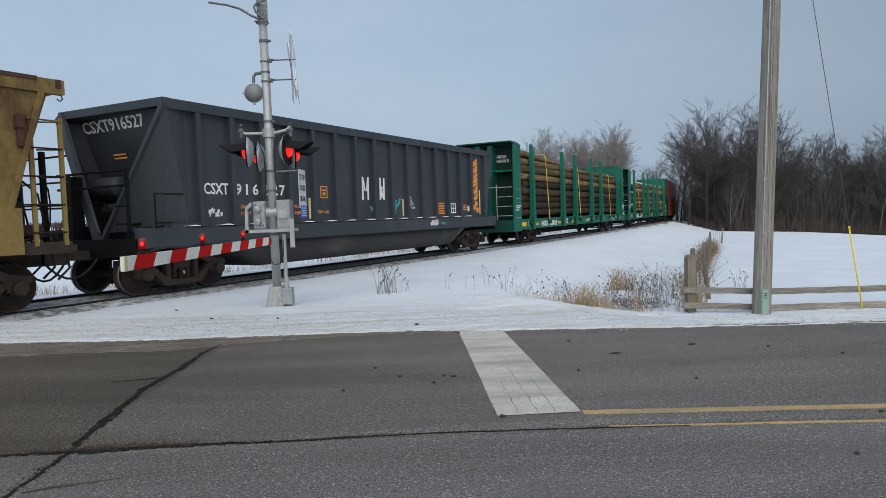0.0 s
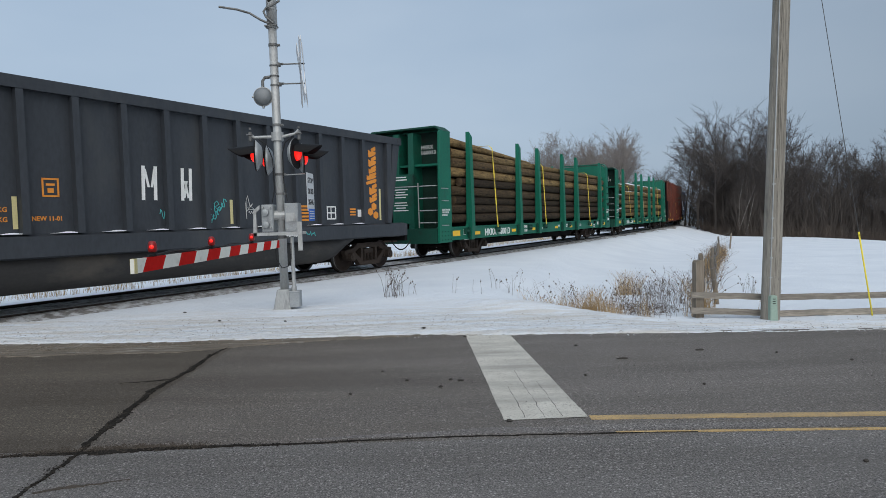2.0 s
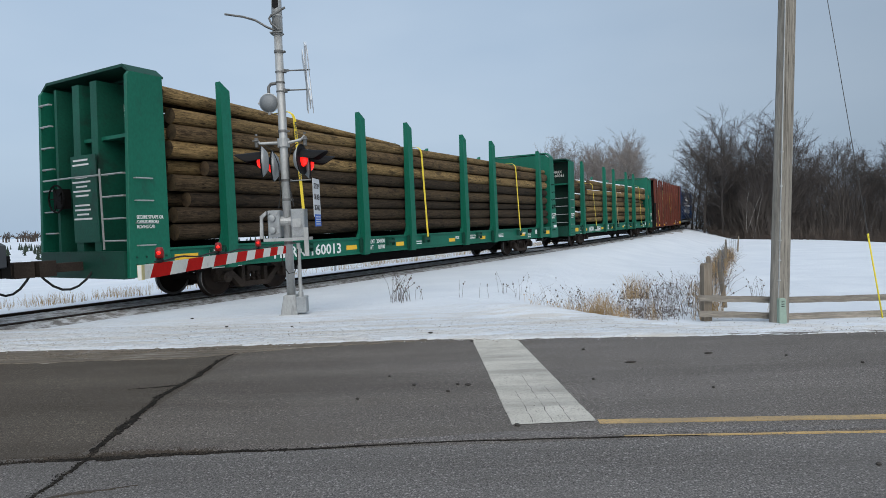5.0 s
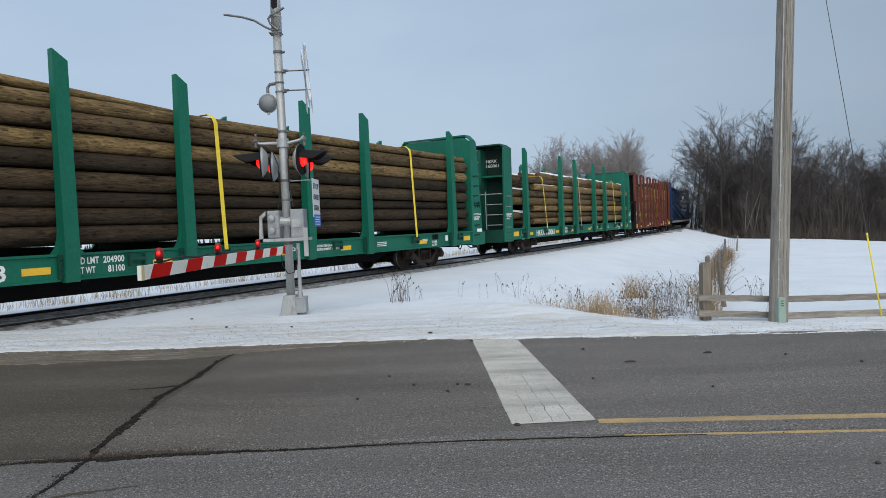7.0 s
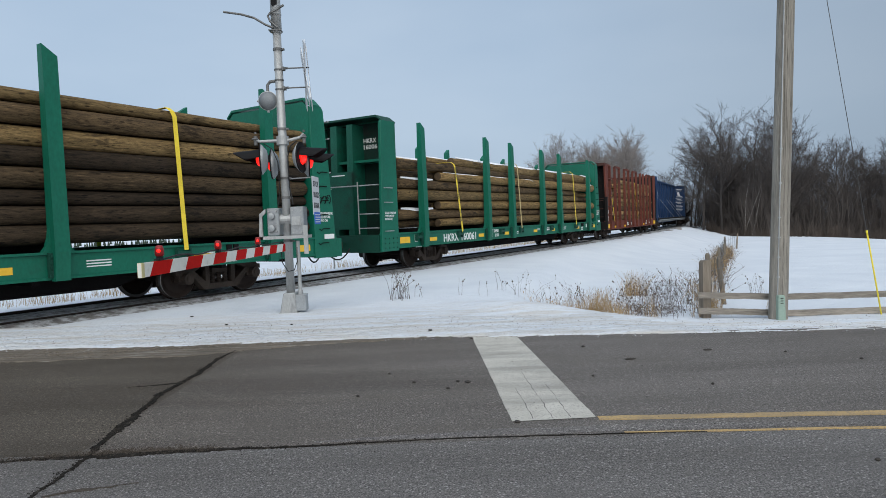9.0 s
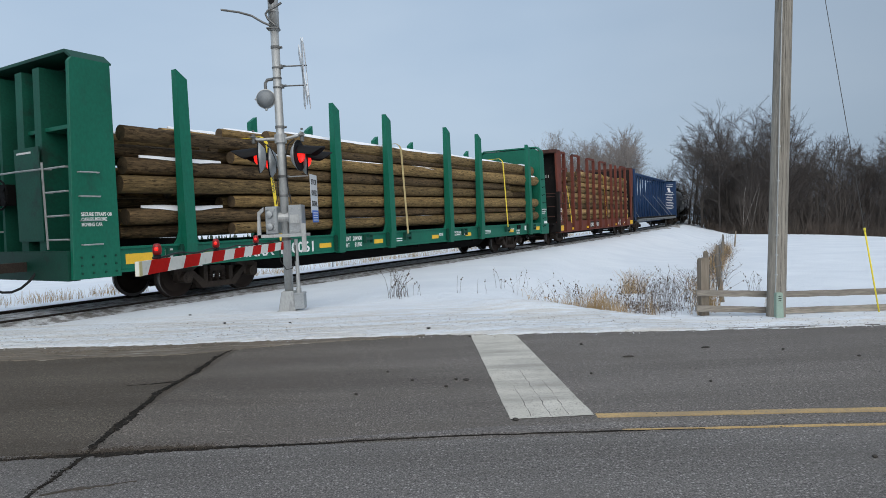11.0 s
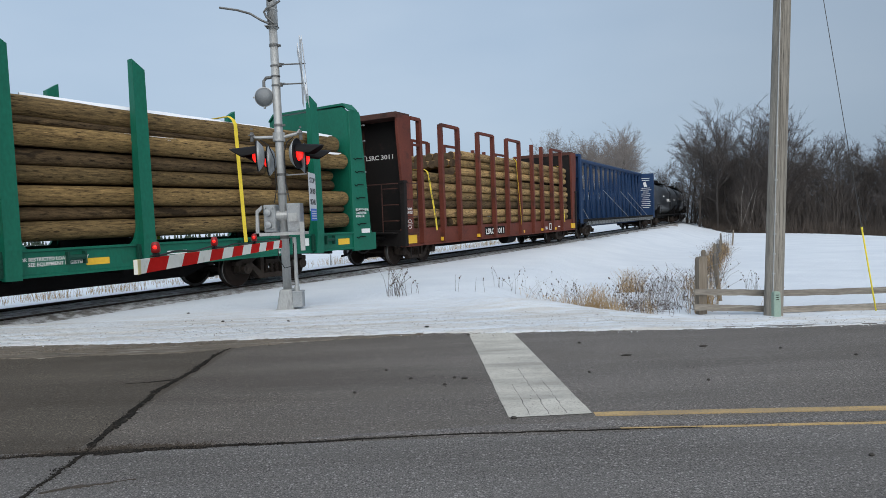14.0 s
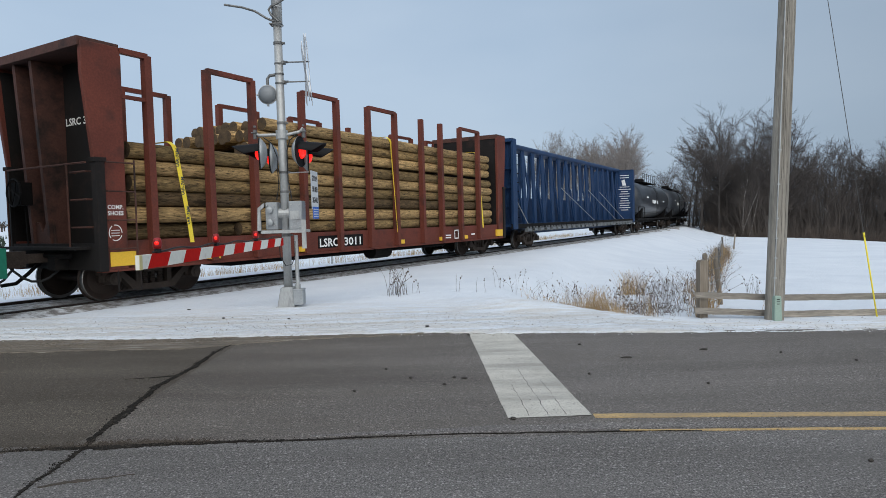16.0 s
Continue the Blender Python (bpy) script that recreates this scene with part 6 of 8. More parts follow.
    for x in (-3.2, 0, 3.2):
        bm = bmesh.new()
        prism(bm, [(x - 1.2, 1.35), (x + 1.2, 1.35), (x + 0.4, 0.45), (x - 0.4, 0.45)], 1, -1.2, 1.2)
        part("hopper_outlet", bm, M["truck_steel"], car)
    for sgn in (-1, 1):
        coupler(car, sgn * 7.7, sgn)
    for x in (-6.5, 6.5):
        truck(car, x)
    return car


def rack_car():
    """Rust-red pulpwood rack car with U-shaped side stakes."""
    car = thing("wood_rack_car", "rust-red bulkhead flat car with tall side stakes", "freight car", "freight cars")
    bm = bmesh.new()
    box(bm, -8.35, 8.35, -1.34, 1.34, 0.95, 1.06)
    part("deck", bm, M["rust_dark"], car)
    for sgn in (-1, 1):
        bm = bmesh.new()
        box(bm, -8.4, 8.4, min(sgn * 1.34, sgn * 1.46), max(sgn * 1.34, sgn * 1.46), 0.62, 1.14)
        box(bm, -8.4, 8.4, min(sgn * 1.34, sgn * 1.52), max(sgn * 1.34, sgn * 1.52), 0.58, 0.63)
        part("side_sill", bm, M["rust_red"], car, "rust-red side sill")
    bm = bmesh.new()
    prism(bm, [(-8.2, 0.92), (8.2, 0.92), (8.2, 0.7), (5.6, 0.62), (4.6, 0.4), (-4.6, 0.4), (-5.6, 0.62), (-8.2, 0.7)], 1, -0.45, 0.45)
    for x in (-4.4, -2.2, 0, 2.2, 4.4):
        box(bm, x - 0.06, x + 0.06, -1.3, 1.3, 0.6, 0.95)
    lathe(bm, [(0.05, -0.45), (0.24, -0.42), (0.24, 0.42), (0.05, 0.45)], 14, "x", (0.6, -0.95, 0.5))
    path_tube(bm, [(-5.2, -1.25, 0.95), (-4.0, -1.25, 0.5), (-1.2, -1.25, 0.5)], 0.03)
    path_tube(bm, [(5.2, -1.25, 0.95), (4.0, -1.25, 0.5), (1.6, -1.25, 0.5)], 0.03)
    part("centre_sill", bm, M["black_steel"], car)
    ends = []
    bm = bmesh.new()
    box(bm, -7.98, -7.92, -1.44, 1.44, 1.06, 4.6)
    ends.append(part("bulkhead", bm, M["soot"], car, "grimy dark bulkhead plate, shade in its colour"))
    for sgn in (-1, 1):
        bm = bmesh.new()
        prism(bm, [(-8.45, 0.62), (-8.45, 2.4), (-8.62, 4.1), (-8.62, 4.66), (-7.92, 4.66), (-7.88, 4.5), (-7.9, 0.62)], 1, sgn * 1.48 - 0.05, sgn * 1.48 + 0.05)
        ends.append(part("bulkhead_side", bm, M["rust_red"], car, "rust-red bulkhead side panel", bevel=0.01))
        # thin dark sheet added for the shade on the panel's inner face
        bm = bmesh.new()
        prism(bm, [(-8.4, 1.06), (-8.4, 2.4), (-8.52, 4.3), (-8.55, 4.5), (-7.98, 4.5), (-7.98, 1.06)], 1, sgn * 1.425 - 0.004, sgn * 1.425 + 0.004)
        ends.append(part("panel_lining", bm, M["soot"], car, "dark sheet for the shade inside the side panel"))
        bm = bmesh.new()
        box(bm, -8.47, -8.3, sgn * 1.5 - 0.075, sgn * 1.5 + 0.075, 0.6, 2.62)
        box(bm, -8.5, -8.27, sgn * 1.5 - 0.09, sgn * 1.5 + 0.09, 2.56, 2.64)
        ends.append(part("corner_post", bm, M["soot"], car, "dark steel corner post", bevel=0.008))
    bm = bmesh.new()
    prism(bm, [(0.1, 1.06), (1.0, 1.06), (0.92, 1.55), (0.68, 1.5), (0.55, 1.3), (0.42, 1.5), (0.18, 1.55)], 0, -8.32, -8.28)
    ends.append(part("foot_plate", bm, M["rust_post"], car, "dark rusty foot plate of the posts"))
    for y in (0.25, 0.85):
        bm = bmesh.new()
        prism(bm, [(-8.36, 1.0), (-8.56, 4.55), (-7.98, 4.55), (-7.98, 1.0)], 1, y - 0.05, y + 0.05)
        ends.append(part("bulkhead_post", bm, M["rust_post"], car, "dark rusty bulkhead post"))
    bm = bmesh.new()
    box(bm, -8.66, -7.9, -1.5, 1.5, 4.56, 4.72)
    ends.append(part("bulkhead_cap", bm, M["rust_post"], car, "dark rusty cap rail"))
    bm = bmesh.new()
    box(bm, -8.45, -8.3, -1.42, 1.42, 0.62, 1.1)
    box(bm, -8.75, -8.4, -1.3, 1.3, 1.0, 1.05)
    ends.append(part("end_sill", bm, M["soot"], car, "dark end sill and step"))
    bm = bmesh.new()
    ends += end_rungs(car, M["rust_post"], -1.3, -0.8, -8.38, -1, [1.4 + 0.5 * i for i in range(3)], 0.018, 0.12)
    path_tube(bm, [(-8.55, -1.4, 2.55), (-8.55, 1.3, 2.55)], 0.018)
    for y in (-0.8, 1.35):
        path_tube(bm, [(-8.55, y, 1.05), (-8.55, y, 2.56)], 0.018)
    ends.append(part("end_rail", bm, M["rust_post"], car, "rusty end hand rail"))
    bm = bmesh.new()
    for i in range(14):
        a0, a1 = math.tau * i / 14, math.tau * (i + 1) / 14
        tube(bm, (-8.62, 0.95 + 0.27 * math.cos(a0), 2.1 + 0.27 * math.sin(a0)), (-8.62, 0.95 + 0.27 * math.cos(a1), 2.1 + 0.27 * math.sin(a1)), 0.018, n=6)
    for k in range(4):
        a0 = math.tau * k / 4 + 0.4
        tube(bm, (-8.6, 0.95, 2.1), (-8.62, 0.95 + 0.26 * math.cos(a0), 2.1 + 0.26 * math.sin(a0)), 0.014, n=6)
    box(bm, -8.58, -8.36, 0.78, 1.12, 1.85, 2.3)
    tube(bm, (-8.45, 0.85, 1.05), (-8.45, 0.9, 1.9), 0.016, n=6)
    ends.append(part("brake_wheel", bm, M["black_steel"], car, "black brake wheel and gear box"))
    bm = bmesh.new()
    tube(bm, (-8.62, -0.9, 0.88), (-8.62, 1.1, 0.9), 0.045, n=10)
    path_tube(bm, [(-8.5, 0.25, 0.8), (-8.75, 0.3, 0.55), (-8.95, 0.34, 0.38), (-9.2, 0.36, 0.36)], 0.035, 8)
    box(bm, -8.7, -8.45, -0.55, -0.3, 0.62, 0.86)
    box(bm, -8.64, -8.42, 0.5, 0.8, 0.66, 0.84)
    ends.append(part("brake_pipe", bm, M["black_steel"], car, "black brake pipe and hose"))
    ends += rungs(car, M["rust_post"], -8.3, -7.76, -1.53, [1.0 + 0.52 * i for i in range(4)], 0.014, 0.09)
    bm = bmesh.new()
    tube(bm, (-7.77, -1.62, 0.9), (-7.77, -1.62, 2.62), 0.016, n=6)
    ends.append(part("grab_rail", bm, M["rust_post"], car))
    bm = bmesh.new()
    path_tube(bm, [(-8.1, -1.5, 0.64), (-8.1, -1.52, 0.22), (-7.65, -1.52, 0.22), (-7.65, -1.5, 0.64)], 0.02, 6)
    ends.append(part("stirrup", bm, M["soot"], car, "step below the corner"))
    for b in ends:
        mirrored(b, car)

    def stake_frame(x0, x1, capped=True):
        bm = bmesh.new()
        for x in (x0, x1):
            prism(bm, [(-1.60, 0.64), (-1.56, 4.62), (-1.42, 4.62), (-1.42, 0.64)], 0, x - 0.07, x + 0.07)
        if capped:
            box(bm, x0, x1, -1.56, -1.46, 4.56, 4.66)
        return finish("stake_frame", bm, M["rust_red"])

    for x0, x1, cap in ((-5.97, -4.75, True), (-3.15, -1.83, True), (-0.47, 0.85, True), (2.33, 3.53, False), (4.87, 6.25, True)):
        me = stake_frame(x0, x1, cap)
        share("stake_frame", me, car, pose(0, 0, 0))
        share("stake_frame", me, car, pose(x0 + x1, 0, 0, 0, 0, 180))
    bm = bmesh.new()
    prism(bm, [(-1.60, 0.64), (-1.56, 4.62), (-1.42, 4.62), (-1.42, 0.64)], 0, -7.42, -7.28)
    box(bm, -7.9, -7.35, -1.56, -1.46, 4.56, 4.66)
    box(bm, -7.9, -7.35, -1.54, -1.48, 3.75, 3.82)
    me = finish("stake_frame", bm, M["rust_red"])
    share("stake_frame", me, car, pose(0, 0, 0))
    share("stake_frame", me, car, pose(0, 0, 0, 0, 0, 180))
    for x in (-8.25, -6.1, -3.35, 0.9, 3.4, 5.0, 7.75):
        bm = bmesh.new()
        box(bm, x, x + (0.5 if abs(x) > 7 else 0.3), -1.54, -1.46, 0.68, 0.94 if abs(x) > 7 else 0.8)
        part("reflector", bm, M["yellow_paint"], car, "yellow reflective plate")
    bm = bmesh.new()
    box(bm, -2.65, -0.8, -1.472, -1.455, 0.72, 1.04)
    part("number_panel", bm, M["black_steel"], car)
    lettering("lettering", "LSRC", 0.3, M["white_paint"], car, -2.6, -1.476, 0.76, 0.74)
    lettering("lettering", "3011", 0.3, M["white_paint"], car, -1.62, -1.476, 0.76, 0.72)
    lettering("end_lettering", "LSRC", 0.2, M["white_paint"], car, -7.985, 0.16, 3.38, 0.5, -90)
    lettering("end_lettering", "3011", 0.2, M["white_paint"], car, -7.985, -0.43, 3.38, 0.46, -90)
    for k, text in enumerate(("COMP.", "SHOES")):
        lettering("panel_lettering", text, 0.11, M["white_paint"], car, -8.26, -1.532, 1.72 - 0.11 * k, 0.3)
    bm = bmesh.new()
    for i in range(18):
        a0, a1 = math.tau * i / 18, math.tau * (i + 1) / 18
        if i % 6 != 5:
            prism(bm, [(-8.13 + 0.13 * math.cos(a0), 1.29 + 0.15 * math.sin(a0)), (-8.13 + 0.13 * math.cos(a1), 1.29 + 0.15 * math.sin(a1)), (-8.13 + 0.115 * math.cos(a1), 1.29 + 0.135 * math.sin(a1)), (-8.13 + 0.115 * math.cos(a0), 1.29 + 0.135 * math.sin(a0))], 1, -1.536, -1.531)
    for dz in (-0.05, 0.0, 0.05):
        box(bm, -8.21, -8.05, -1.536, -1.531, 1.28 + dz, 1.292 + dz)
    part("emblem", bm, M["white_paint"], car, "small pale round emblem of plain shapes")
    bars("stencil", [(-8.28, 1.84, 0.28, 0.05)] + [(3.6, 0.74, 0.5, 0.04), (3.6, 0.82, 0.5, 0.04), (4.35, 0.7, 0.04, 0.32), (4.6, 0.7, 0.04, 0.32), (4.35, 0.7, 0.28, 0.04), (4.35, 0.98, 0.28, 0.04), (5.6, 0.8, 0.3, 0.05)], M["white_paint"], car, -1.515)
    for sgn in (-1, 1):
        coupler(car, sgn * 8.3, sgn)
    for x in (-7.07, 7.07):
        truck(car, x)
    return car


def centerbeam_car():
    """Empty blue centre-beam flat car with a truss down its middle."""
    car = thing("centre_beam_car", "empty blue centre-beam lumber flat car", "freight car", "freight cars")
    bm = bmesh.new()
    box(bm, -12.2, 11.25, -1.36, 1.36, 1.02, 1.1)
    box(bm, -11.2, 11.2, -0.4, 0.4, 0.6, 1.02)
    part("deck", bm, M["blue"], car)
    bm = bmesh.new()
    for sgn in (-1, 1):
        box(bm, -12.2, 11.25, sgn * 1.38 - 0.05, sgn * 1.38 + 0.05, 0.92, 1.12)
    part("side_sill", bm, M["black_steel"], car, "dark side sill")
    bm = bmesh.new()
    for dx in (-0.2, 0.16):
        box(bm, dx, dx + 0.04, -1.5, -1.34, 0.76, 0.98)
    tube(bm, (-0.2, -1.45, 0.84), (0.2, -1.45, 0.84), 0.05, n=8)
    spool = finish("winch", bm, M["bell_metal"])
    for i in range(26):
        for turn in (0, 180):
            share("winch", spool, car, pose(-10.4 + i * 0.82, 0, 0, 0, 0, turn))
    bm = bmesh.new()
    box(bm, -11.4, 10.9, -0.3, 0.3, 4.6, 4.74)
    for sgn in (-1, 1):
        tube(bm, (-11.4, sgn * 0.36, 4.7), (10.9, sgn * 0.36, 4.7), 0.12, n=12)
    part("top_chord", bm, M["blue"], car, "blue rounded top chord")
    post_meshes = []
    for sgn in (-1, 1):
        bm = bmesh.new()
        prism(bm, [(sgn * 0.50, 1.1), (sgn * 0.36, 4.64), (sgn * 0.28, 4.64), (sgn * 0.40, 1.1)], 0, -0.18, 0.18)
        post_meshes.append(finish("post", bm, M["blue"]))
    bm = bmesh.new()
    prism(bm, [(-0.66, 1.1), (-0.54, 1.1), (0.06, 2.75), (0.0, 2.95), (-0.06, 2.9)], 1, -0.42, -0.36)
    brace = finish("brace", bm, M["blue"])
    bm = bmesh.new()
    prism(bm, [(0.62, 4.64), (0.52, 4.64), (-0.06, 2.9), (0.02, 2.8)], 1, -0.36, -0.30)
    brace_high = finish("brace", bm, M["blue"])
    n = 17
    for i in range(n):
        x = -10.95 + i * 1.34
        for me in post_meshes:
            share("post", me, car, pose(x, 0, 0))
        if i < n - 1:
            share("brace", brace, car, pose(x + 0.67, 0, 0) @ Matrix.Diagonal((-1 if i % 2 else 1, 1, 1, 1)))
            share("brace", brace_high, car, pose(x + 0.67, 0, 0) @ Matrix.Diagonal((-1 if i % 3 else 1, 1, 1, 1)))
    bm = bmesh.new()
    box(bm, -11.4, 10.8, -0.02, 0.02, 1.1, 2.35)
    part("web_plate", bm, M["blue"], car)
    ends = []
    bm = bmesh.new()
    box(bm, -10.95, -10.85, -1.42, 1.42, 1.1, 4.72)
    ends.append(part("bulkhead", bm, M["blue"], car, "blue bulkhead plate"))
    bm = bmesh.new()
    for sgn in (-1, 1):
        prism(bm, [(-11.25, 0.9), (-11.2, 4.72), (-10.85, 4.72), (-10.75, 0.9)], 1, sgn * 1.42 - 0.05, sgn * 1.42 + 0.05)
    box(bm, -11.22, -10.85, -1.42, 1.42, 4.6, 4.74)
    for z in (1.9, 2.7, 3.5):
        box(bm, -11.1, -10.95, -1.4, 1.4, z - 0.05, z + 0.05)
    ends.append(part("bulkhead_frame", bm, M["blue"], car))
    ends += end_rungs(car, M["black_steel"], -1.3, -0.8, -11.15, -1, [1.4 + 0.38 * i for i in range(8)], 0.018, 0.1)
    for b in ends:
        mirrored(b, car)
        if b.name.split(".")[0] != "rung":
            b.matrix_basis = pose(-0.95, 0, 0)
    bm = bmesh.new()
    rnd = random.Random(9)
    z = 4.3
    while z > 1.6:
        w = rnd.uniform(0.45, 0.95)
        if not 3.6 < z < 4.0:
            box(bm, 10.838, 10.846, -0.82 - w / 2, -0.82 + w / 2, z, z + 0.045)
        z -= 0.17
    prism(bm, [(-0.95, 3.58), (-0.68, 3.58), (-0.6, 3.95), (-0.82, 4.04)], 0, 10.838, 10.846)
    part("stencil", bm, M["white_paint"], car, "white stencil rows on the bulkhead")
    for x, dx in ((-10.4, -1.8), (-3.0, 3.5), (2.5, 3.2), (5.0, 3.0)):
        bm = bmesh.new()
        path_tube(bm, [(x, -1.42, 1.1) if dx < 0 else (x + dx, -1.42, 1.1), (x + 0.1, -0.36, 3.1)], 0.018, 4)
        part("tie_down", bm, M["galv"], car, "slack tie-down cable")
    lettering("end_lettering", "33422", 0.34, M["white_paint"], car, -12.14, 0.2, 4.1, 1.0, -90)
    for sgn in (-1, 1):
        coupler(car, sgn * 11.2, sgn)
    for x in (-9.45, 9.45):
        truck(car, x)
    return car


def tank_car():
    car = thing("tank_car", "dark grey railway tank car with top platform", "freight car", "tank cars")
    bm = bmesh.new()
    lathe(bm, [(0.3, -7.55), (0.9, -7.45), (1.3, -7.2), (1.5, -6.85), (1.5, 6.85), (1.3, 7.2), (0.9, 7.45), (0.3, 7.55)], 32, "x", (0, 0, 2.62))
    part("tank", bm, M["tank_black"], car, "dark grey cylindrical tank", smooth=True)
    bm = bmesh.new()
    box(bm, -8.1, 8.1, -0.4, 0.4, 0.75, 1.05)
    for sgn in (-1, 1):
        box(bm, min(sgn * 5.4, sgn * 8.1), max(sgn * 5.4, sgn * 8.1), -1.4, 1.4, 0.98, 1.1)
        prism(bm, [(-1.3, 1.05), (1.3, 1.05), (1.35, 1.9), (-1.35, 1.9)], 0, sgn * 6.0 - 0.3, sgn * 6.0 + 0.3)
        for y in (-1.4, 1.4):
            path_tube(bm, [(sgn * 8.0, y, 1.1), (sgn * 8.0, y, 2.0), (sgn * 5.5, y, 2.0), (sgn * 5.5, y, 1.1)], 0.025)
    box(bm, -5.4, 5.4, -1.42, -1.3, 0.98, 1.08)
    part("underframe", bm, M["black_steel"], car)
    bm = bmesh.new()
    lathe(bm, [(0.3, 4.0), (0.42, 4.05), (0.42, 4.5), (0.3, 4.58)], 16, "z", (0, 0, 0))
    box(bm, -3.5, 3.5, -0.9, 0.9, 4.14, 4.18)
    for y in (-0.9, 0.9):
        for x in np.arange(-3.5, 3.6, 1.0):
            path_tube(bm, [(x, y, 4.16), (x, y, 4.85)], 0.02, 4)
        path_tube(bm, [(-3.5, y, 4.85), (3.5, y, 4.85)], 0.02, 4)
        path_tube(bm, [(-3.5, y, 4.5), (3.5, y, 4.5)], 0.016, 4)
    for x in (-0.3, 0.3):
        path_tube(bm, [(x, -1.0, 4.16), (x, -1.55, 3.2), (x, -1.56, 1.2)], 0.02, 4)
    part("platform", bm, M["black_steel"], car, "black top platform with railings and dome")
    bars("stencil", [(-4.8, 2.75, 0.9, 0.12), (-2.2, 2.35, 0.5, 0.28), (-1.5, 2.3, 0.4, 0.3), (-0.9, 2.35, 0.5, 0.25), (-0.1, 2.3, 0.6, 0.28), (3.5, 2.5, 0.8, 0.1)], M["white_paint"], car, -1.505)
    for sgn in (-1, 1):
        coupler(car, sgn * 7.7, sgn)
    for x in (-6.2, 6.2):
        truck(car, x)
    return car


TRAIN = []


def add_car(car, centre, half):
    car.matrix_basis = car_pose(0, centre, half)
    TRAIN.append((car, centre, half))


add_car(covered_hopper(), -33.98, 6.5)
add_car(gondola(), -16.70, 6.69)
add_car(log_car("log_car", "green bulkhead flat car carrying weathered poles", "160013"), 4.45, 7.75)
OLD = [(-10.1, 0.35, 0.35, "log_dark"), (-10.1, 0.34, 0.34, "log_dark"), (-9.7, 0.33, 0.24, "log_dark"), (-10.1, 0.36, 0.38, "log_brown"), (-9.2, 0.33, 0.36, "log_dark"), (-10.1, 0.34, 0.37, "log_tan"), (-10.1, 0.34, 0.37, "log_brown"), (-10.1, 0.34, 0.19, "log_tan")]
OLD_TOP = [(-10.1, -1.7, 4.24, 3.93, -1.1, 0.34, 0.12, "log_tan"), (-10.0, -1.5, 4.24, 3.92, -0.7, 0.32, 0.12, "log_brown"), (-10.1, -1.2, 4.24, 3.9, -0.2, 0.32, 0.12, "log_tan")]
add_car(log_load("stack of long weathered brown poles under yellow straps", OLD, 9, 1.27, 10.2, 3, ((-6.65, 0.34), (-0.9, 0.02), (6.5, 0.02)), False, top_logs=OLD_TOP), 4.45, 7.75)
add_car(log_car("log_car", "green bulkhead flat car carrying fresh poles with snow", "160061"), 28.67, 7.75)
FRESH = [(-7.6, 0.27, 0.42, "log_fresh"), (-10.1, 0.34, 0.19, "log_brown"), (-7.6, 0.28, 0.42, "log_fresh"), (-10.1, 0.36, 0.30, "log_fresh"), (-10.1, 0.35, 0.28, "log_brown"), (-7.6, 0.29, 0.45, "log_fresh"), (-10.1, 0.32, 0.06, "log_brown")]
FRESH_TOP = [(-6.2, 10.05, 3.575, 3.52, -1.1, 0.32, 0.49, "log_tan"), (-7.15, 8, 3.59, 3.52, -0.6, 0.26, 0.28, "log_fresh"), (-8.2, 7, 3.59, 3.52, 0.1, 0.25, 0.28, "log_tan"), (-7.7, 8.5, 3.59, 3.52, 0.6, 0.26, 0.28, "log_fresh")]
add_car(log_load("stack of fresh tan poles dusted with snow under yellow straps", FRESH, 8, 1.27, 10.2, 5, ((-6.52, 0.05), (-0.95, 0.39), (6.45, 0.44)), True, top_logs=FRESH_TOP, short={3: 7.5, 4: 7.38}), 28.67, 7.75)
add_car(rack_car(), 49.88, 7.07)
LOW = [(-5.2, 0.30, 0.31, "log_tan"), (-7.82, 0.34, 0.29, "log_light"), (-7.78, 0.32, 0.29, "log_brown"), (-7.82, 0.31, 0.28, "log_tan"), (-7.8, 0.30, 0.30, "log_light"), (-7.84, 0.33, 0.30, "log_tan")]
HIGH = [(-4.8, 0.31, 0.30, "log_light"), (-4.7, 0.30, 0.29, "log_tan"), (-4.3, 0.31, 0.29, "log_light")]
add_car(log_load("stack of tan logs between rust-red stakes", LOW, 9, 1.14, 7.6, 8, ((-6.75, 0.02), ), False, 1.22), 49.88, 7.07)
add_car(log_load("upper layer of tan logs between rust-red stakes", HIGH, 9, 2.98, 7.5, 9, ((0.75, 0.02), (6.4, 0.02)), False, 1.2), 49.88, 7.07)
add_car(centerbeam_car(), 71.5, 9.45)
for c in (92.6, 109.7, 126.8):
    add_car(tank_car(), c, 6.2)


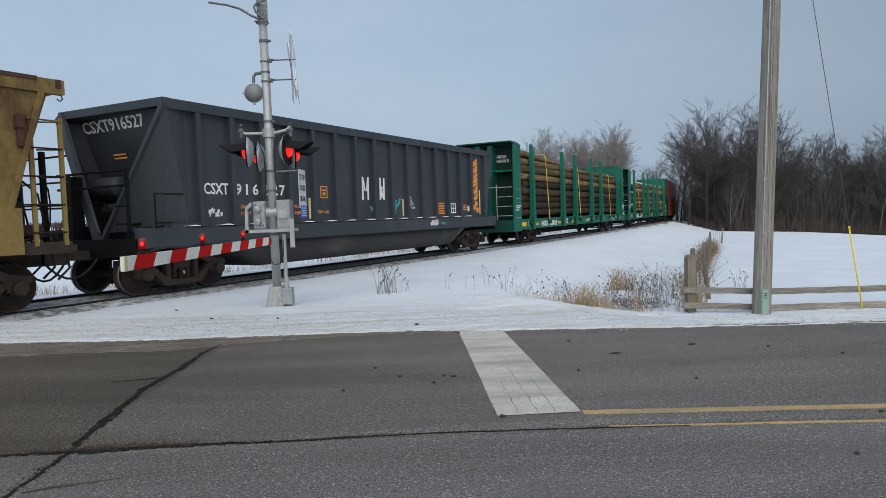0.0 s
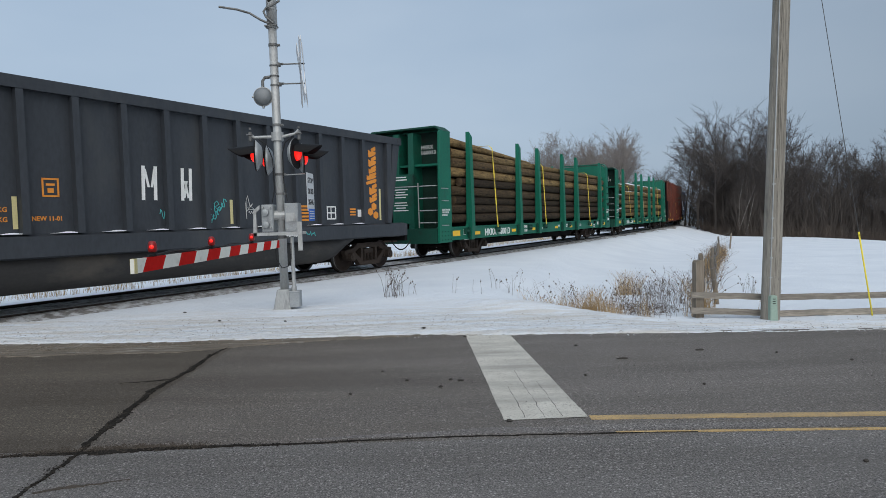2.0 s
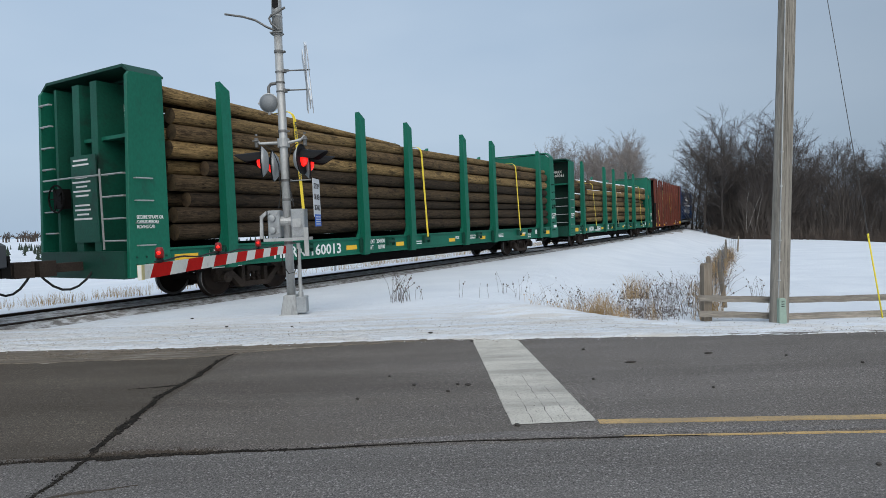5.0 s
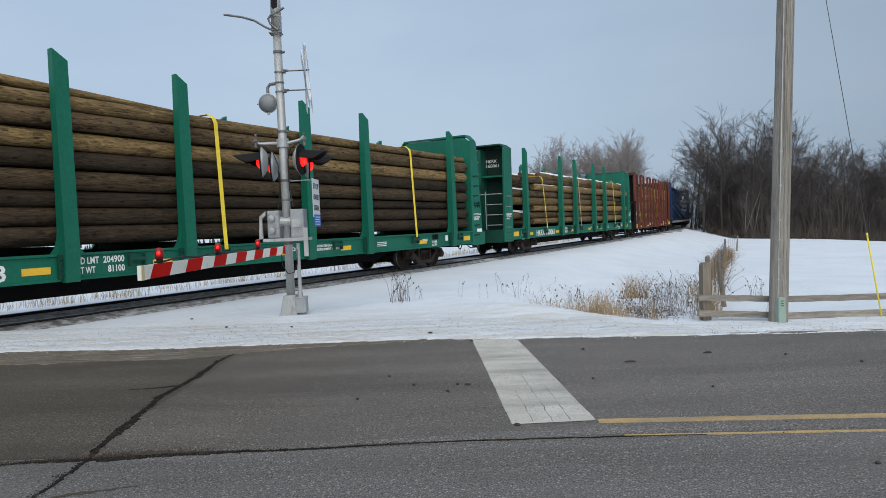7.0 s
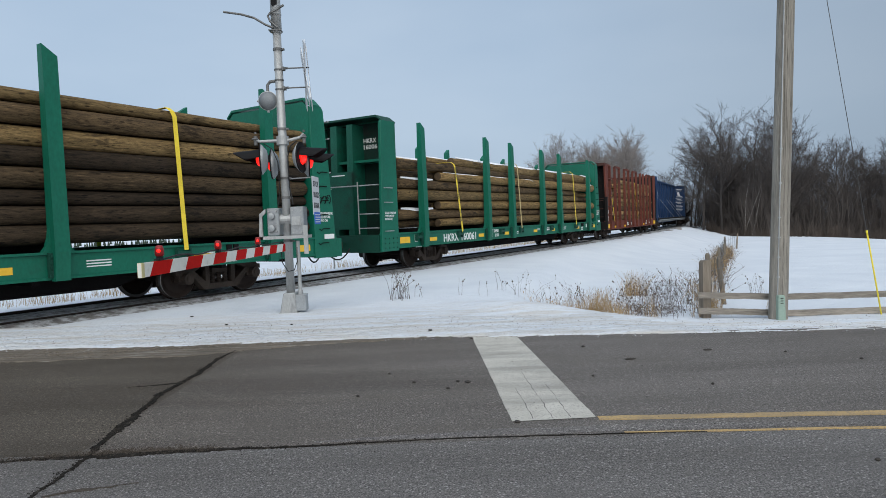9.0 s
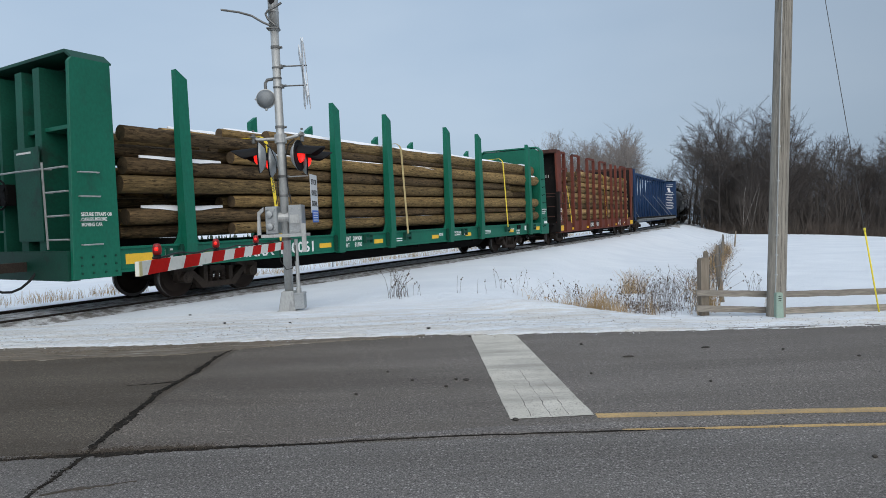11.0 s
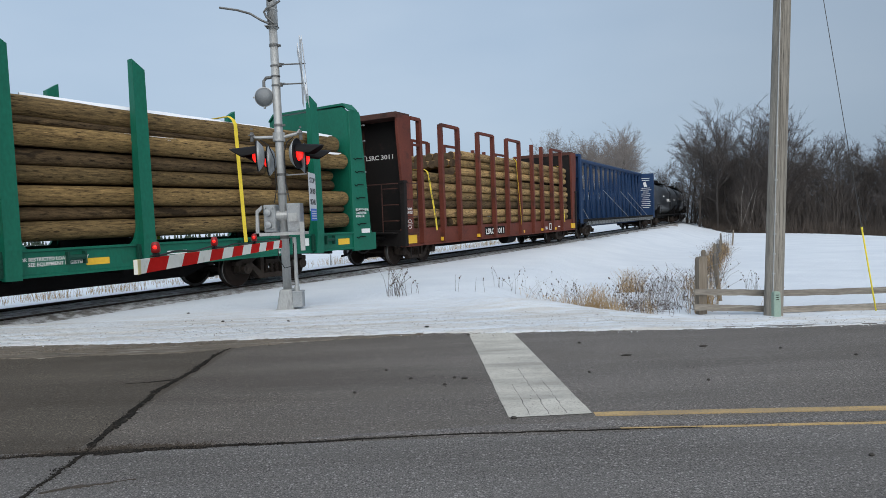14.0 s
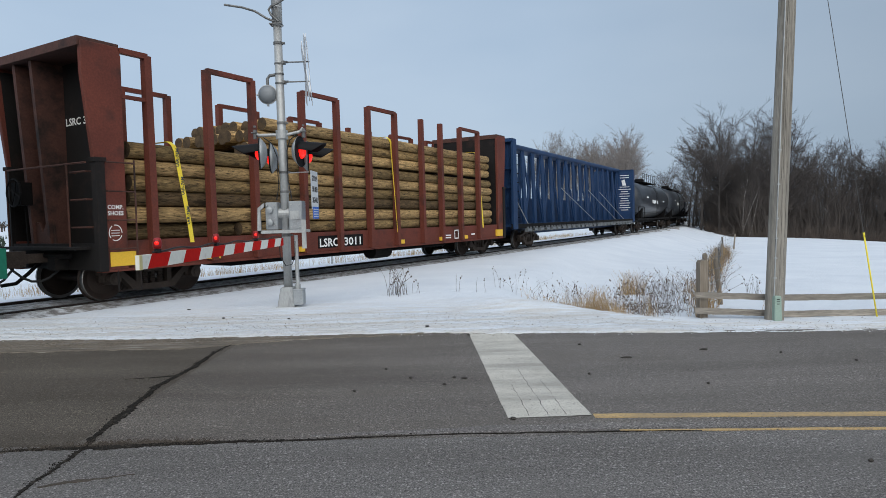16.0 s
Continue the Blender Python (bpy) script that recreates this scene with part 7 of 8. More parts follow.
# ---- crossing signal ----
def crossing_signal():
    sig = thing("crossing_signal", "grey steel level-crossing signal mast with flashing lights and gate", "crossing signal", m=pose(-2.56, 10.54, 0, 0, -0.55, 0))
    bm = bmesh.new()
    tube(bm, (0, 0, 0.25), (0, 0, 4.75), 0.07, 0.067, 20)
    tube(bm, (0, 0, 4.62), (0, 0, 5.7), 0.084, 0.084, 20)
    tube(bm, (0, 0, 4.9), (0, 0, 4.94), 0.089, 0.089, 20)
    part("mast", bm, M["galv"], sig, "galvanised steel mast", smooth=True)
    bm = bmesh.new()
    prism(bm, [(-0.02, 5.02), (0.045, 5.06), (0.05, 5.2), (0.0, 5.28), (-0.045, 5.2), (-0.05, 5.06)], 1, -0.087, -0.075)
    part("hand_hole", bm, M["black_plastic"], sig, "dark cable opening")
    bm = bmesh.new()
    prism(bm, [(-0.17, 0.0), (-0.1, 0.34), (0.1, 0.34), (0.12, 0.0)], 1, -0.13, 0.13)
    prism(bm, [(-0.19, -0.05), (-0.19, 0.02), (0.14, 0.02), (0.14, -0.05)], 1, -0.17, 0.17)
    part("base", bm, M["galv"], sig, "cast base", bevel=0.012)
    bm = bmesh.new()
    box(bm, 0.1, 0.27, -0.13, 0.06, 0.04, 0.30)
    box(bm, 0.095, 0.275, -0.135, 0.065, 0.28, 0.31)
    part("junction_box", bm, M["alu_box"], sig, "grey junction box", bevel=0.01)
    bm = bmesh.new()
    tube(bm, (0.17, -0.05, 0.3), (0.17, -0.05, 1.2), 0.032, n=12)
    tube(bm, (0.17, -0.05, 0.3), (0.17, -0.05, 0.38), 0.045, n=12)
    part("conduit", bm, M["galv"], sig, "grey conduit pipe")
    bm = bmesh.new()
    path_tube(bm, [(-0.1, -0.09, 1.1), (-0.09, -0.1, 0.85), (0.0, -0.11, 0.7), (0.1, -0.1, 0.72), (0.15, -0.08, 0.85), (0.16, -0.08, 1.1)], 0.008, 5)
    part("cable", bm, M["rubber"], sig, "thin black cable loop")
    # gate machine
    bm = bmesh.new()
    box(bm, -0.3, -0.1, -0.12, 0.16, 1.3, 1.75)
    part("gate_machine", bm, M["alu_box"], sig, "grey gate mechanism housing", bevel=0.015)
    for z in (1.42, 1.62):
        bm = bmesh.new()
        lathe(bm, [(0.02, -0.19), (0.055, -0.18), (0.06, -0.13), (0.02, -0.12)], 12, "y", (-0.22, 0, z))
        part("cap", bm, M["alu_box"], sig, "round bolted cover cap")
    bm = bmesh.new()
    box(bm, 0.09, 0.31, -0.14, 0.14, 1.28, 1.76)
    box(bm, 0.1, 0.3, -0.15, -0.14, 1.3, 1.74)
    part("relay_box", bm, M["alu_box"], sig, "grey relay box", bevel=0.012)
    bm = bmesh.new()
    box(bm, -0.46, 0.36, -0.2, -0.16, 1.24, 1.29)
    box(bm, -0.46, 0.36, 0.17, 0.21, 1.24, 1.29)
    prism(bm, [(-0.42, 1.24), (-0.36, 1.24), (-0.36, 1.62), (-0.3, 1.68), (-0.3, 1.74), (-0.4, 1.66)], 1, -0.2, -0.15)
    box(bm, 0.3, 0.37, -0.19, -0.16, 0.98, 1.45)
    tube(bm, (-0.1, 0, 1.56), (0.12, 0, 1.56), 0.09, n=14)
    part("gate_bracket", bm, M["galv"], sig, "counterweight arms and bracket")
    # crossarm with two pairs of lights
    bm = bmesh.new()
    path_tube(bm, [(-0.46, -0.02, 2.92), (-0.38, -0.02, 2.86), (-0.1, -0.02, 2.86), (0.1, -0.02, 2.86), (0.3, -0.02, 2.9), (0.36, -0.02, 2.96)], 0.026, 10)
    tube(bm, (0, 0, 2.79), (0, 0, 2.93), 0.1, n=16)
    part("crossarm", bm, M["galv"], sig, "galvanised crossarm")

    def lamp(x, y, z, turn):
        m = pose(x, y, z, 0, 0, turn)
        unit = new("light_unit")
        unit.parent = sig
        unit.matrix_basis = m
        bm = bmesh.new()
        lathe(bm, [(0.02, -0.014), (0.25, -0.01), (0.255, 0.0), (0.25, 0.008), (0.02, 0.008)], 32, "x")
        part("background", bm, M["black_plastic"], unit, "round black backing disc", smooth=False)
        bm = bmesh.new()
        lathe(bm, [(0.02, -0.118), (0.09, -0.114), (0.15, -0.1), (0.2, -0.06), (0.252, -0.015)], 24, "x")
        part("housing", bm, M["alu_box"], unit, "grey domed lamp housing", smooth=True)
        bm = bmesh.new()
        lathe(bm, [(0.01, 0.08), (0.06, 0.07), (0.095, 0.05), (0.122, 0.01)], 24, "x")
        part("lens", bm, M["red_lens"], unit, "lit red lens", smooth=True)
        bm = bmesh.new()
        n = 16
        rows = []
        for r, off in ((0.165, 0.0), (0.158, 0.0)):
            front, rear = [], []
            for i in range(n + 1):
                a = math.radians(8 + 164 * i / n)
                reach = 0.16 + 0.28 * max(0.0, math.sin(a)) ** 0.7
                rear.append(bm.verts.new((0.012, r * math.cos(a), r * math.sin(a))))
                front.append(bm.verts.new((reach, r * 0.92 * math.cos(a), r * 0.92 * math.sin(a) - 0.03)))
            rows.append((rear, front))
        (ra, fa), (rb, fb) = rows
        for i in range(n):
            bm.faces.new((ra[i], ra[i + 1], fa[i + 1], fa[i]))
            bm.faces.new((rb[i], rb[i + 1], fb[i + 1], fb[i]))
            bm.faces.new((fa[i], fa[i + 1], fb[i + 1], fb[i]))
        part("visor", bm, M["black_plastic"], unit, "long black hood")

    lamp(-0.36, -0.06, 2.56, 191)
    lamp(-0.25, 0.2, 2.5, 187)
    lamp(0.31, -0.06, 2.57, -8)
    lamp(0.36, 0.24, 2.52, 15)
    # bell
    bm = bmesh.new()
    lathe(bm, [(0.02, -0.10), (0.08, -0.095), (0.135, -0.06), (0.15, -0.01), (0.15, 0.03), (0.1, 0.06), (0.03, 0.07)], 28, "y", (-0.2, -0.02, 3.52))
    bell = part("bell", bm, M["bell_metal"], sig, "grey warning bell", smooth=True)
    bm = bmesh.new()
    lathe(bm, [(0.148, -0.012), (0.16, -0.008), (0.16, 0.012), (0.148, 0.016)], 28, "y", (-0.2, -0.02, 3.52))
    part("rim", bm, M["galv"], bell)
    bm = bmesh.new()
    tube(bm, (-0.2, -0.02, 3.33), (-0.2, -0.02, 3.38), 0.02, n=10)
    tube(bm, (-0.38, -0.02, 3.52), (-0.34, -0.02, 3.52), 0.016, n=10)
    part("striker", bm, M["galv"], bell)
    # clamps, bolts and cables on the mast
    for z in (2.24, 1.92, 3.05, 4.35, 1.2):
        bm = bmesh.new()
        tube(bm, (0, 0, z - 0.02), (0, 0, z + 0.02), 0.077, n=18)
        box(bm, 0.065, 0.11, -0.025, 0.025, z - 0.015, z + 0.015)
        tube(bm, (0.095, -0.045, z), (0.095, 0.045, z), 0.01, n=6)
        part("clamp", bm, M["fitting"], sig)
    for x in (-0.44, 0.36):
        bm = bmesh.new()
        tube(bm, (x, -0.02, 2.8), (x, -0.02, 2.95), 0.03, n=12)
        tube(bm, (x, -0.02, 2.99), (x, -0.02, 3.02), 0.02, n=8)
        tube(bm, (x - 0.05, -0.06, 2.9), (x + 0.05, -0.06, 2.9), 0.012, n=6)
        part("end_fitting", bm, M["fitting"], sig, "bolted crossarm end fitting")
    bm = bmesh.new()
    path_tube(bm, [(-0.3, -0.05, 2.82), (-0.16, -0.07, 2.72), (-0.085, -0.05, 2.5), (-0.08, -0.04, 2.0), (-0.12, -0.06, 1.78)], 0.009, 6)
    path_tube(bm, [(0.24, -0.05, 2.84), (0.14, -0.07, 2.76), (0.085, -0.05, 2.6), (0.08, -0.04, 2.1), (0.14, -0.1, 1.8)], 0.009, 6)
    part("lamp_cable", bm, M["rubber"], sig, "thin black lamp cables")
    for x, z in ((-0.26, 1.37), (-0.14, 1.37), (-0.26, 1.7), (-0.14, 1.7), (0.13, 1.34), (0.27, 1.34), (0.13, 1.7), (0.27, 1.7)):
        bm = bmesh.new()
        tube(bm, (x, -0.17, z), (x, -0.12, z), 0.012, n=6)
        part("bolt", bm, M["galv"], sig)
    bm = bmesh.new()
    box(bm, 0.12, 0.26, -0.16, -0.15, 1.46, 1.6)
    tube(bm, (0.24, -0.17, 1.5), (0.24, -0.15, 1.5), 0.018, n=8)
    part("latch", bm, M["galv"], sig, "latch of the relay box")
    bm = bmesh.new()
    path_tube(bm, [(-0.2, 0, 3.66), (-0.2, 0, 3.78), (-0.16, 0, 3.83), (0, 0, 3.85)], 0.026, 8)
    part("bell_bracket", bm, M["fitting"], sig)
    for z in (3.85, 3.70, 4.02):
        bm = bmesh.new()
        tube(bm, (0, 0, z - 0.01), (0, 0, z + 0.01), 0.076, n=16)
        part("clamp", bm, M["fitting"], sig)
    # arms at the top
    bm = bmesh.new()
    path_tube(bm, [(-0.03, -0.08, 4.68), (-0.16, -0.08, 4.74), (-0.34, -0.06, 4.86), (-0.55, -0.05, 4.93), (-0.84, -0.04, 4.985)], 0.018, 8)
    path_tube(bm, [(0.04, -0.09, 4.68), (-0.07, -0.11, 4.78), (-0.1, -0.12, 4.86), (-0.06, -0.12, 4.91), (0.06, -0.13, 4.96), (0.17, -0.14, 5.02)], 0.018, 8)
    box(bm, -0.11, 0.09, -0.1, 0.06, 4.64, 4.655)
    part("service_arm", bm, M["fitting"], sig, "curved steel arms")
    # crossbuck boards seen almost edge-on
    for k, (dx, back) in enumerate(((0.43, 1), (0.49, -1))):
        for tilt in (58, -58):
            bm = bmesh.new()
            prism(bm, [(-0.57, -0.105), (0.57, -0.105), (0.57, 0.105), (-0.57, 0.105)], 0, -0.005, 0.005)
            b = part("crossbuck_board", bm, M["sign_white"], sig, "white crossbuck board")
            b.matrix_basis = pose(dx, 0, 3.9, 0, -3, 13 + 3.5 * back) @ pose(0, 0, 0, tilt)
    for z in (4.04, 3.72):
        bm = bmesh.new()
        tube(bm, (0.06, 0, z), (0.5, 0, z), 0.012, n=8)
        box(bm, 0.06, 0.10, -0.05, 0.05, z - 0.03, z + 0.02)
        tube(bm, (0.1, -0.06, z - 0.01), (0.13, 0.05, z + 0.015), 0.02, n=8)
        part("crossbuck_bracket", bm, M["fitting"], sig, "thin steel bracket")
    # small sign
    bm = bmesh.new()
    box(bm, -0.225, 0.225, -0.004, 0.004, 1.62, 2.26)
    sign = part("sign_plate", bm, M["sign_white"], sig, "narrow white instruction sign", bevel=0.003)
    sign.matrix_basis = pose(0.47, 0.16, 0, 0, 0, 87)
    for text, z, wide in (("STOP", 2.09, 0.34), ("ON RED", 1.91, 0.36), ("SIGNAL", 1.73, 0.36)):
        lettering("sign_lettering", text, 0.13, M["sign_ink"], sign, -wide / 2, -0.006, z, wide)
    bm = bmesh.new()
    box(bm, -0.19, 0.19, -0.012, -0.005, 1.46, 1.66)
    plate = part("blue_plate", bm, M["sign_blue"], sign, "small blue notice plate")
    bars("plate_bars", [(-0.16, 1.49 + 0.04 * i, 0.3, 0.016) for i in range(4)], M["sign_white"], plate, -0.014)
    bm = bmesh.new()
    path_tube(bm, [(0.07, 0, 2.23), (0.42, 0.02, 2.24)], 0.01, 6)
    part("sign_bracket", bm, M["galv"], sig)
    # gate arm, reaching over the lane
    arm = new("gate_arm")
    arm.parent = sig
    arm.matrix_basis = pose(-0.04, 0, 0, 0, 0.55, 0)
    tagged(arm, "lowered red and white striped gate arm")
    y0, y1 = -5.14, -0.15
    z_at = lambda y: 1.10 + 0.0 * y
    tilt = 0.09

    def board(name, a, b, a_slant, b_slant, mat, half=0.062, thick=0.016):
        bm = bmesh.new()
        prism(bm, [(a + a_slant, z_at(a) + half), (b + b_slant, z_at(b) + half), (b - b_slant, z_at(b) - half), (a - a_slant, z_at(a) - half)], 0, -thick, thick)
        return part(name, bm, mat, arm)

    edges = [y0]
    y = y0 + 0.2
    red = False
    while y < y1 - 0.1:
        edges.append(y)
        y += 0.405 if red is False else 0.365
        red = not red
    edges.append(y1)
    for i, (a, b) in enumerate(zip(edges, edges[1:])):
        board("stripe_red" if i % 2 else "stripe_white", a, b, 0 if i == 0 else 0.045, 0.045 if i < len(edges) - 2 else 0, M["gate_red"] if i % 2 else M["gate_white"])
    bm = bmesh.new()
    box(bm, -0.02, 0.02, y0 + 0.005, y0 + 0.055, z_at(y0) - 0.064, z_at(y0) + 0.064)
    part("end_cap", bm, M["cream"], arm, "yellowed end cap")
    bm = bmesh.new()
    pts = [(0, y, z_at(y) + 0.085 + 0.012 * math.sin(y * 7)) for y in np.arange(y0 + 0.3, y1, 0.16)]
    path_tube(bm, pts, 0.009, 6)
    part("lamp_cable", bm, M["rubber"], arm, "black lamp cable along the arm")
    for y in (y0 + 0.40, y0 + 1.92, y0 + 3.5):
        lampo = new("gate_lamp")
        lampo.parent = arm
        lampo.matrix_basis = pose(0, y, z_at(y) + 0.065) @ Matrix.Scale(0.68, 4)
        bm = bmesh.new()
        prism(bm, [(-0.05, 0), (0.05, 0), (0.045, 0.04), (0.015, 0.07), (-0.03, 0.07)], 0, -0.03, 0.03)
        part("lamp_foot", bm, M["black_plastic"], lampo)
        bm = bmesh.new()
        lathe(bm, [(0.02, 0.05), (0.055, 0.06), (0.06, 0.1), (0.055, 0.16), (0.04, 0.2), (0.015, 0.205)], 16, "z")
        part("lamp_body", bm, M["red_lamp_body"], lampo, "red lamp body", smooth=True)
        bm = bmesh.new()
        lathe(bm, [(0.003, -0.062), (0.022, -0.06), (0.03, -0.05)], 14, "y", (0.01, 0, 0.13))
        part("lamp_lens", bm, M["red_lens"], lampo, "glowing red lens", smooth=True)
    return sig


crossing_signal()

# ---- utility pole, guy wire, fence ----
pole = thing("utility_pole", "weathered grey wooden utility pole", "utility pole")
bm = bmesh.new()
rings = []
for j in range(25):
    z = -0.8 + j * 0.45
    u = (z + 0.5) / 9.7
    cx, r = 5.947 + 0.0375 * (z + 0.476), 0.157 - 0.03 * u
    rings.append([bm.verts.new((cx + r * (1 + 0.03 * noise.noise((math.cos(a) * 3, math.sin(a) * 3, z * 0.3))) * math.cos(a), 11.25 + r * math.sin(a), z)) for a in (2 * math.pi * i / 28 for i in range(28))])
for a, b in zip(rings, rings[1:]):
    for i in range(28):
        bm.faces.new((a[i], a[(i + 1) % 28], b[(i + 1) % 28], b[i]))
bm.faces.new(rings[-1])
part("shaft", bm, M["pole_wood"], pole, "grey weathered shaft", smooth=True)
rnd = random.Random(31)
bm = bmesh.new()
for a0, z0, z1 in ((-1.62, -0.4, 8.5), (-1.25, 0.2, 3.2), (-1.9, 2.0, 6.5), (-1.0, 3.0, 8.0), (-2.2, 0.0, 2.4)):
    z = z0
    a = a0
    while z < z1:
        zn = z + 0.3
        an = a + rnd.uniform(-0.03, 0.03)
        p = []
        for zz, aa in ((z, a), (zn, an)):
            r = 0.1585 - 0.03 * (zz + 0.5) / 9.7
            for da in (-0.011, 0.011):
                p.append(bm.verts.new((5.947 + 0.0375 * (zz + 0.476) + r * math.cos(aa + da), 11.25 + r * math.sin(aa + da), zz)))
        bm.faces.new((p[0], p[1], p[3], p[2]))
        z, a = zn, an
part("drying_crack", bm, M["tar"], pole, "long dark drying cracks")
bm = bmesh.new()
tube(bm, (5.872, 11.112, -0.1), (6.1, 11.125, 6.2), 0.011, n=6)
for z in (0.25, 0.6, 0.95, 1.3, 1.9, 2.5):
    box(bm, 5.875 + 0.036 * (z + 0.1) - 0.022, 5.875 + 0.036 * (z + 0.1) + 0.022, 11.098, 11.125, z - 0.012, z + 0.012)
part("ground_wire", bm, M["galv"], pole, "thin ground wire and staples")
bm = bmesh.new()
prism(bm, [(5.848, -0.52), (5.982, -0.52), (5.97, -0.09), (5.955, -0.062), (5.866, -0.062), (5.852, -0.09)], 1, 11.04, 11.14)
shield = part("wire_guard", bm, M["tag_green"], pole, "pale green plastic wire guard", bevel=0.01)
bm = bmesh.new()
for i in range(3):
    box(bm, 5.885, 5.935, 11.035, 11.043, -0.21 + i * 0.04, -0.198 + i * 0.04)
part("guard_label", bm, M["black_plastic"], shield)

guy = thing("guy_wire", "steel guy wire with a yellow plastic marker sleeve", "guy wire")
bm = bmesh.new()
tube(bm, (7.614, 11.35, 0.99), (6.24, 11.27, 9.0), 0.006, n=6)
part("wire", bm, M["wire"], guy)
bm = bmesh.new()
tube(bm, (7.893, 11.36, -0.62), (7.614, 11.35, 0.99), 0.0135, 0.0135, 10)
tube(bm, (7.622, 11.35, 0.94), (7.612, 11.35, 1.01), 0.017, 0.017, 10)
part("marker_sleeve", bm, M["guy_yellow"], guy, "yellow plastic marker sleeve", smooth=True)

fence = thing("plank_fence", "weathered two-rail plank fence in the snow", "fence")


def plank(x0, z0, x1, z1, y, seed):
    bm = bmesh.new()
    rnd = random.Random(seed)
    n = 14
    top, prev = [], None
    for i in range(n + 1):
        u = i / n
        x, z = x0 + (x1 - x0) * u, z0 + (z1 - z0) * u + rnd.uniform(-0.004, 0.004)
        cur = [bm.verts.new((x, y + dy, z + dz + rnd.uniform(-0.003, 0.003))) for dy, dz in ((-0.02, 0), (0.02, 0), (0.02, 0.11), (-0.02, 0.11))]
        if prev:
            for k in range(4):
                bm.faces.new((prev[k], prev[(k + 1) % 4], cur[(k + 1) % 4], cur[k]))
        else:
            bm.faces.new(cur[::-1])
        prev = cur
    bm.faces.new(prev)
    return part("rail", bm, M["fence_wood"], fence, "weathered plank rail")


plank(4.615, -0.122, 6.08, -0.2, 11.47, 1)
plank(6.1, -0.208, 9.9, -0.225, 11.47, 2)
plank(9.92, -0.228, 14.0, -0.3, 11.47, 5)
plank(4.61, -0.405, 6.08, -0.496, 11.47, 3)
plank(6.1, -0.508, 9.9, -0.512, 11.47, 4)
plank(9.92, -0.514, 14.0, -0.58, 11.47, 6)
bm = bmesh.new()
prism(bm, [(-0.07, -0.3), (0.07, -0.3), (0.07, 1.1), (0.04, 1.13), (-0.05, 1.12), (-0.07, 1.08)], 1, -0.07, 0.07)
post_mesh = finish("post", bm, M["post_wood"])
bm = bmesh.new()
lathe(bm, [(0.055, -0.3), (0.052, 0.6), (0.045, 1.1), (0.02, 1.13)], 10, "z")
stake_post = finish("post", bm, M["post_wood"])
share("post", post_mesh, fence, pose(4.8, 11.62, -0.57, 0, 0.6, 8) @ Matrix.Diagonal((1.12, 1.0, 1.0, 1)))
for x in (9.3, 12.0):
    share("post", post_mesh, fence, pose(x, 11.62, -0.85, 0, 0, 3) @ Matrix.Diagonal((0.9, 0.9, 0.85, 1)))
wire_fence = thing("wire_fence", "old wire fence on leaning wooden posts", "fence")
posts = []
rnd = random.Random(12)
for x, y, tall in ((5.08, 12.15, 1.12), (5.95, 13.4, 0.98), (8.6, 19.6, 0.95), (11.2, 25.2, 0.9), (15.0, 33.5, 1.0), (19.5, 42.0, 1.0)):
    g = ground_z(x, y)
    posts.append((x, y, g))
    share("post", stake_post, wire_fence, pose(x, y, g - 0.1, rnd.uniform(-5, 5), rnd.uniform(-5, 5), rnd.uniform(0, 90)) @ Matrix.Diagonal((1, 1, tall, 1)))
bm = bmesh.new()
for h in (0.3, 0.55, 0.8, 1.05):
    path_tube(bm, [(4.8, 11.7, -0.5 + h)] + [(x, y, g + h) for x, y, g in posts], 0.006, 4)
for k in range(len(posts) - 1):
    (xa, ya, ga), (xb, yb, gb) = posts[k], posts[k + 1]
    for i in range(1, 5):
        u = i / 5
        p = (xa + (xb - xa) * u, ya + (yb - ya) * u, ga + (gb - ga) * u)
        tube(bm, (p[0], p[1], p[2] + 0.3), (p[0], p[1], p[2] + 1.05), 0.005, n=4, caps=False)
part("wire_mesh", bm, M["wire"], wire_fence, "rusty wire mesh")

marker = thing("snow_marker", "thin grey marker post beyond the track", "post")
bm = bmesh.new()
mx, my, _ = track(6.0, -4.2)
tube(bm, (mx, my, -0.6), (mx, my, 0.15), 0.03, n=8)
part("stick", bm, M["galv"], marker)

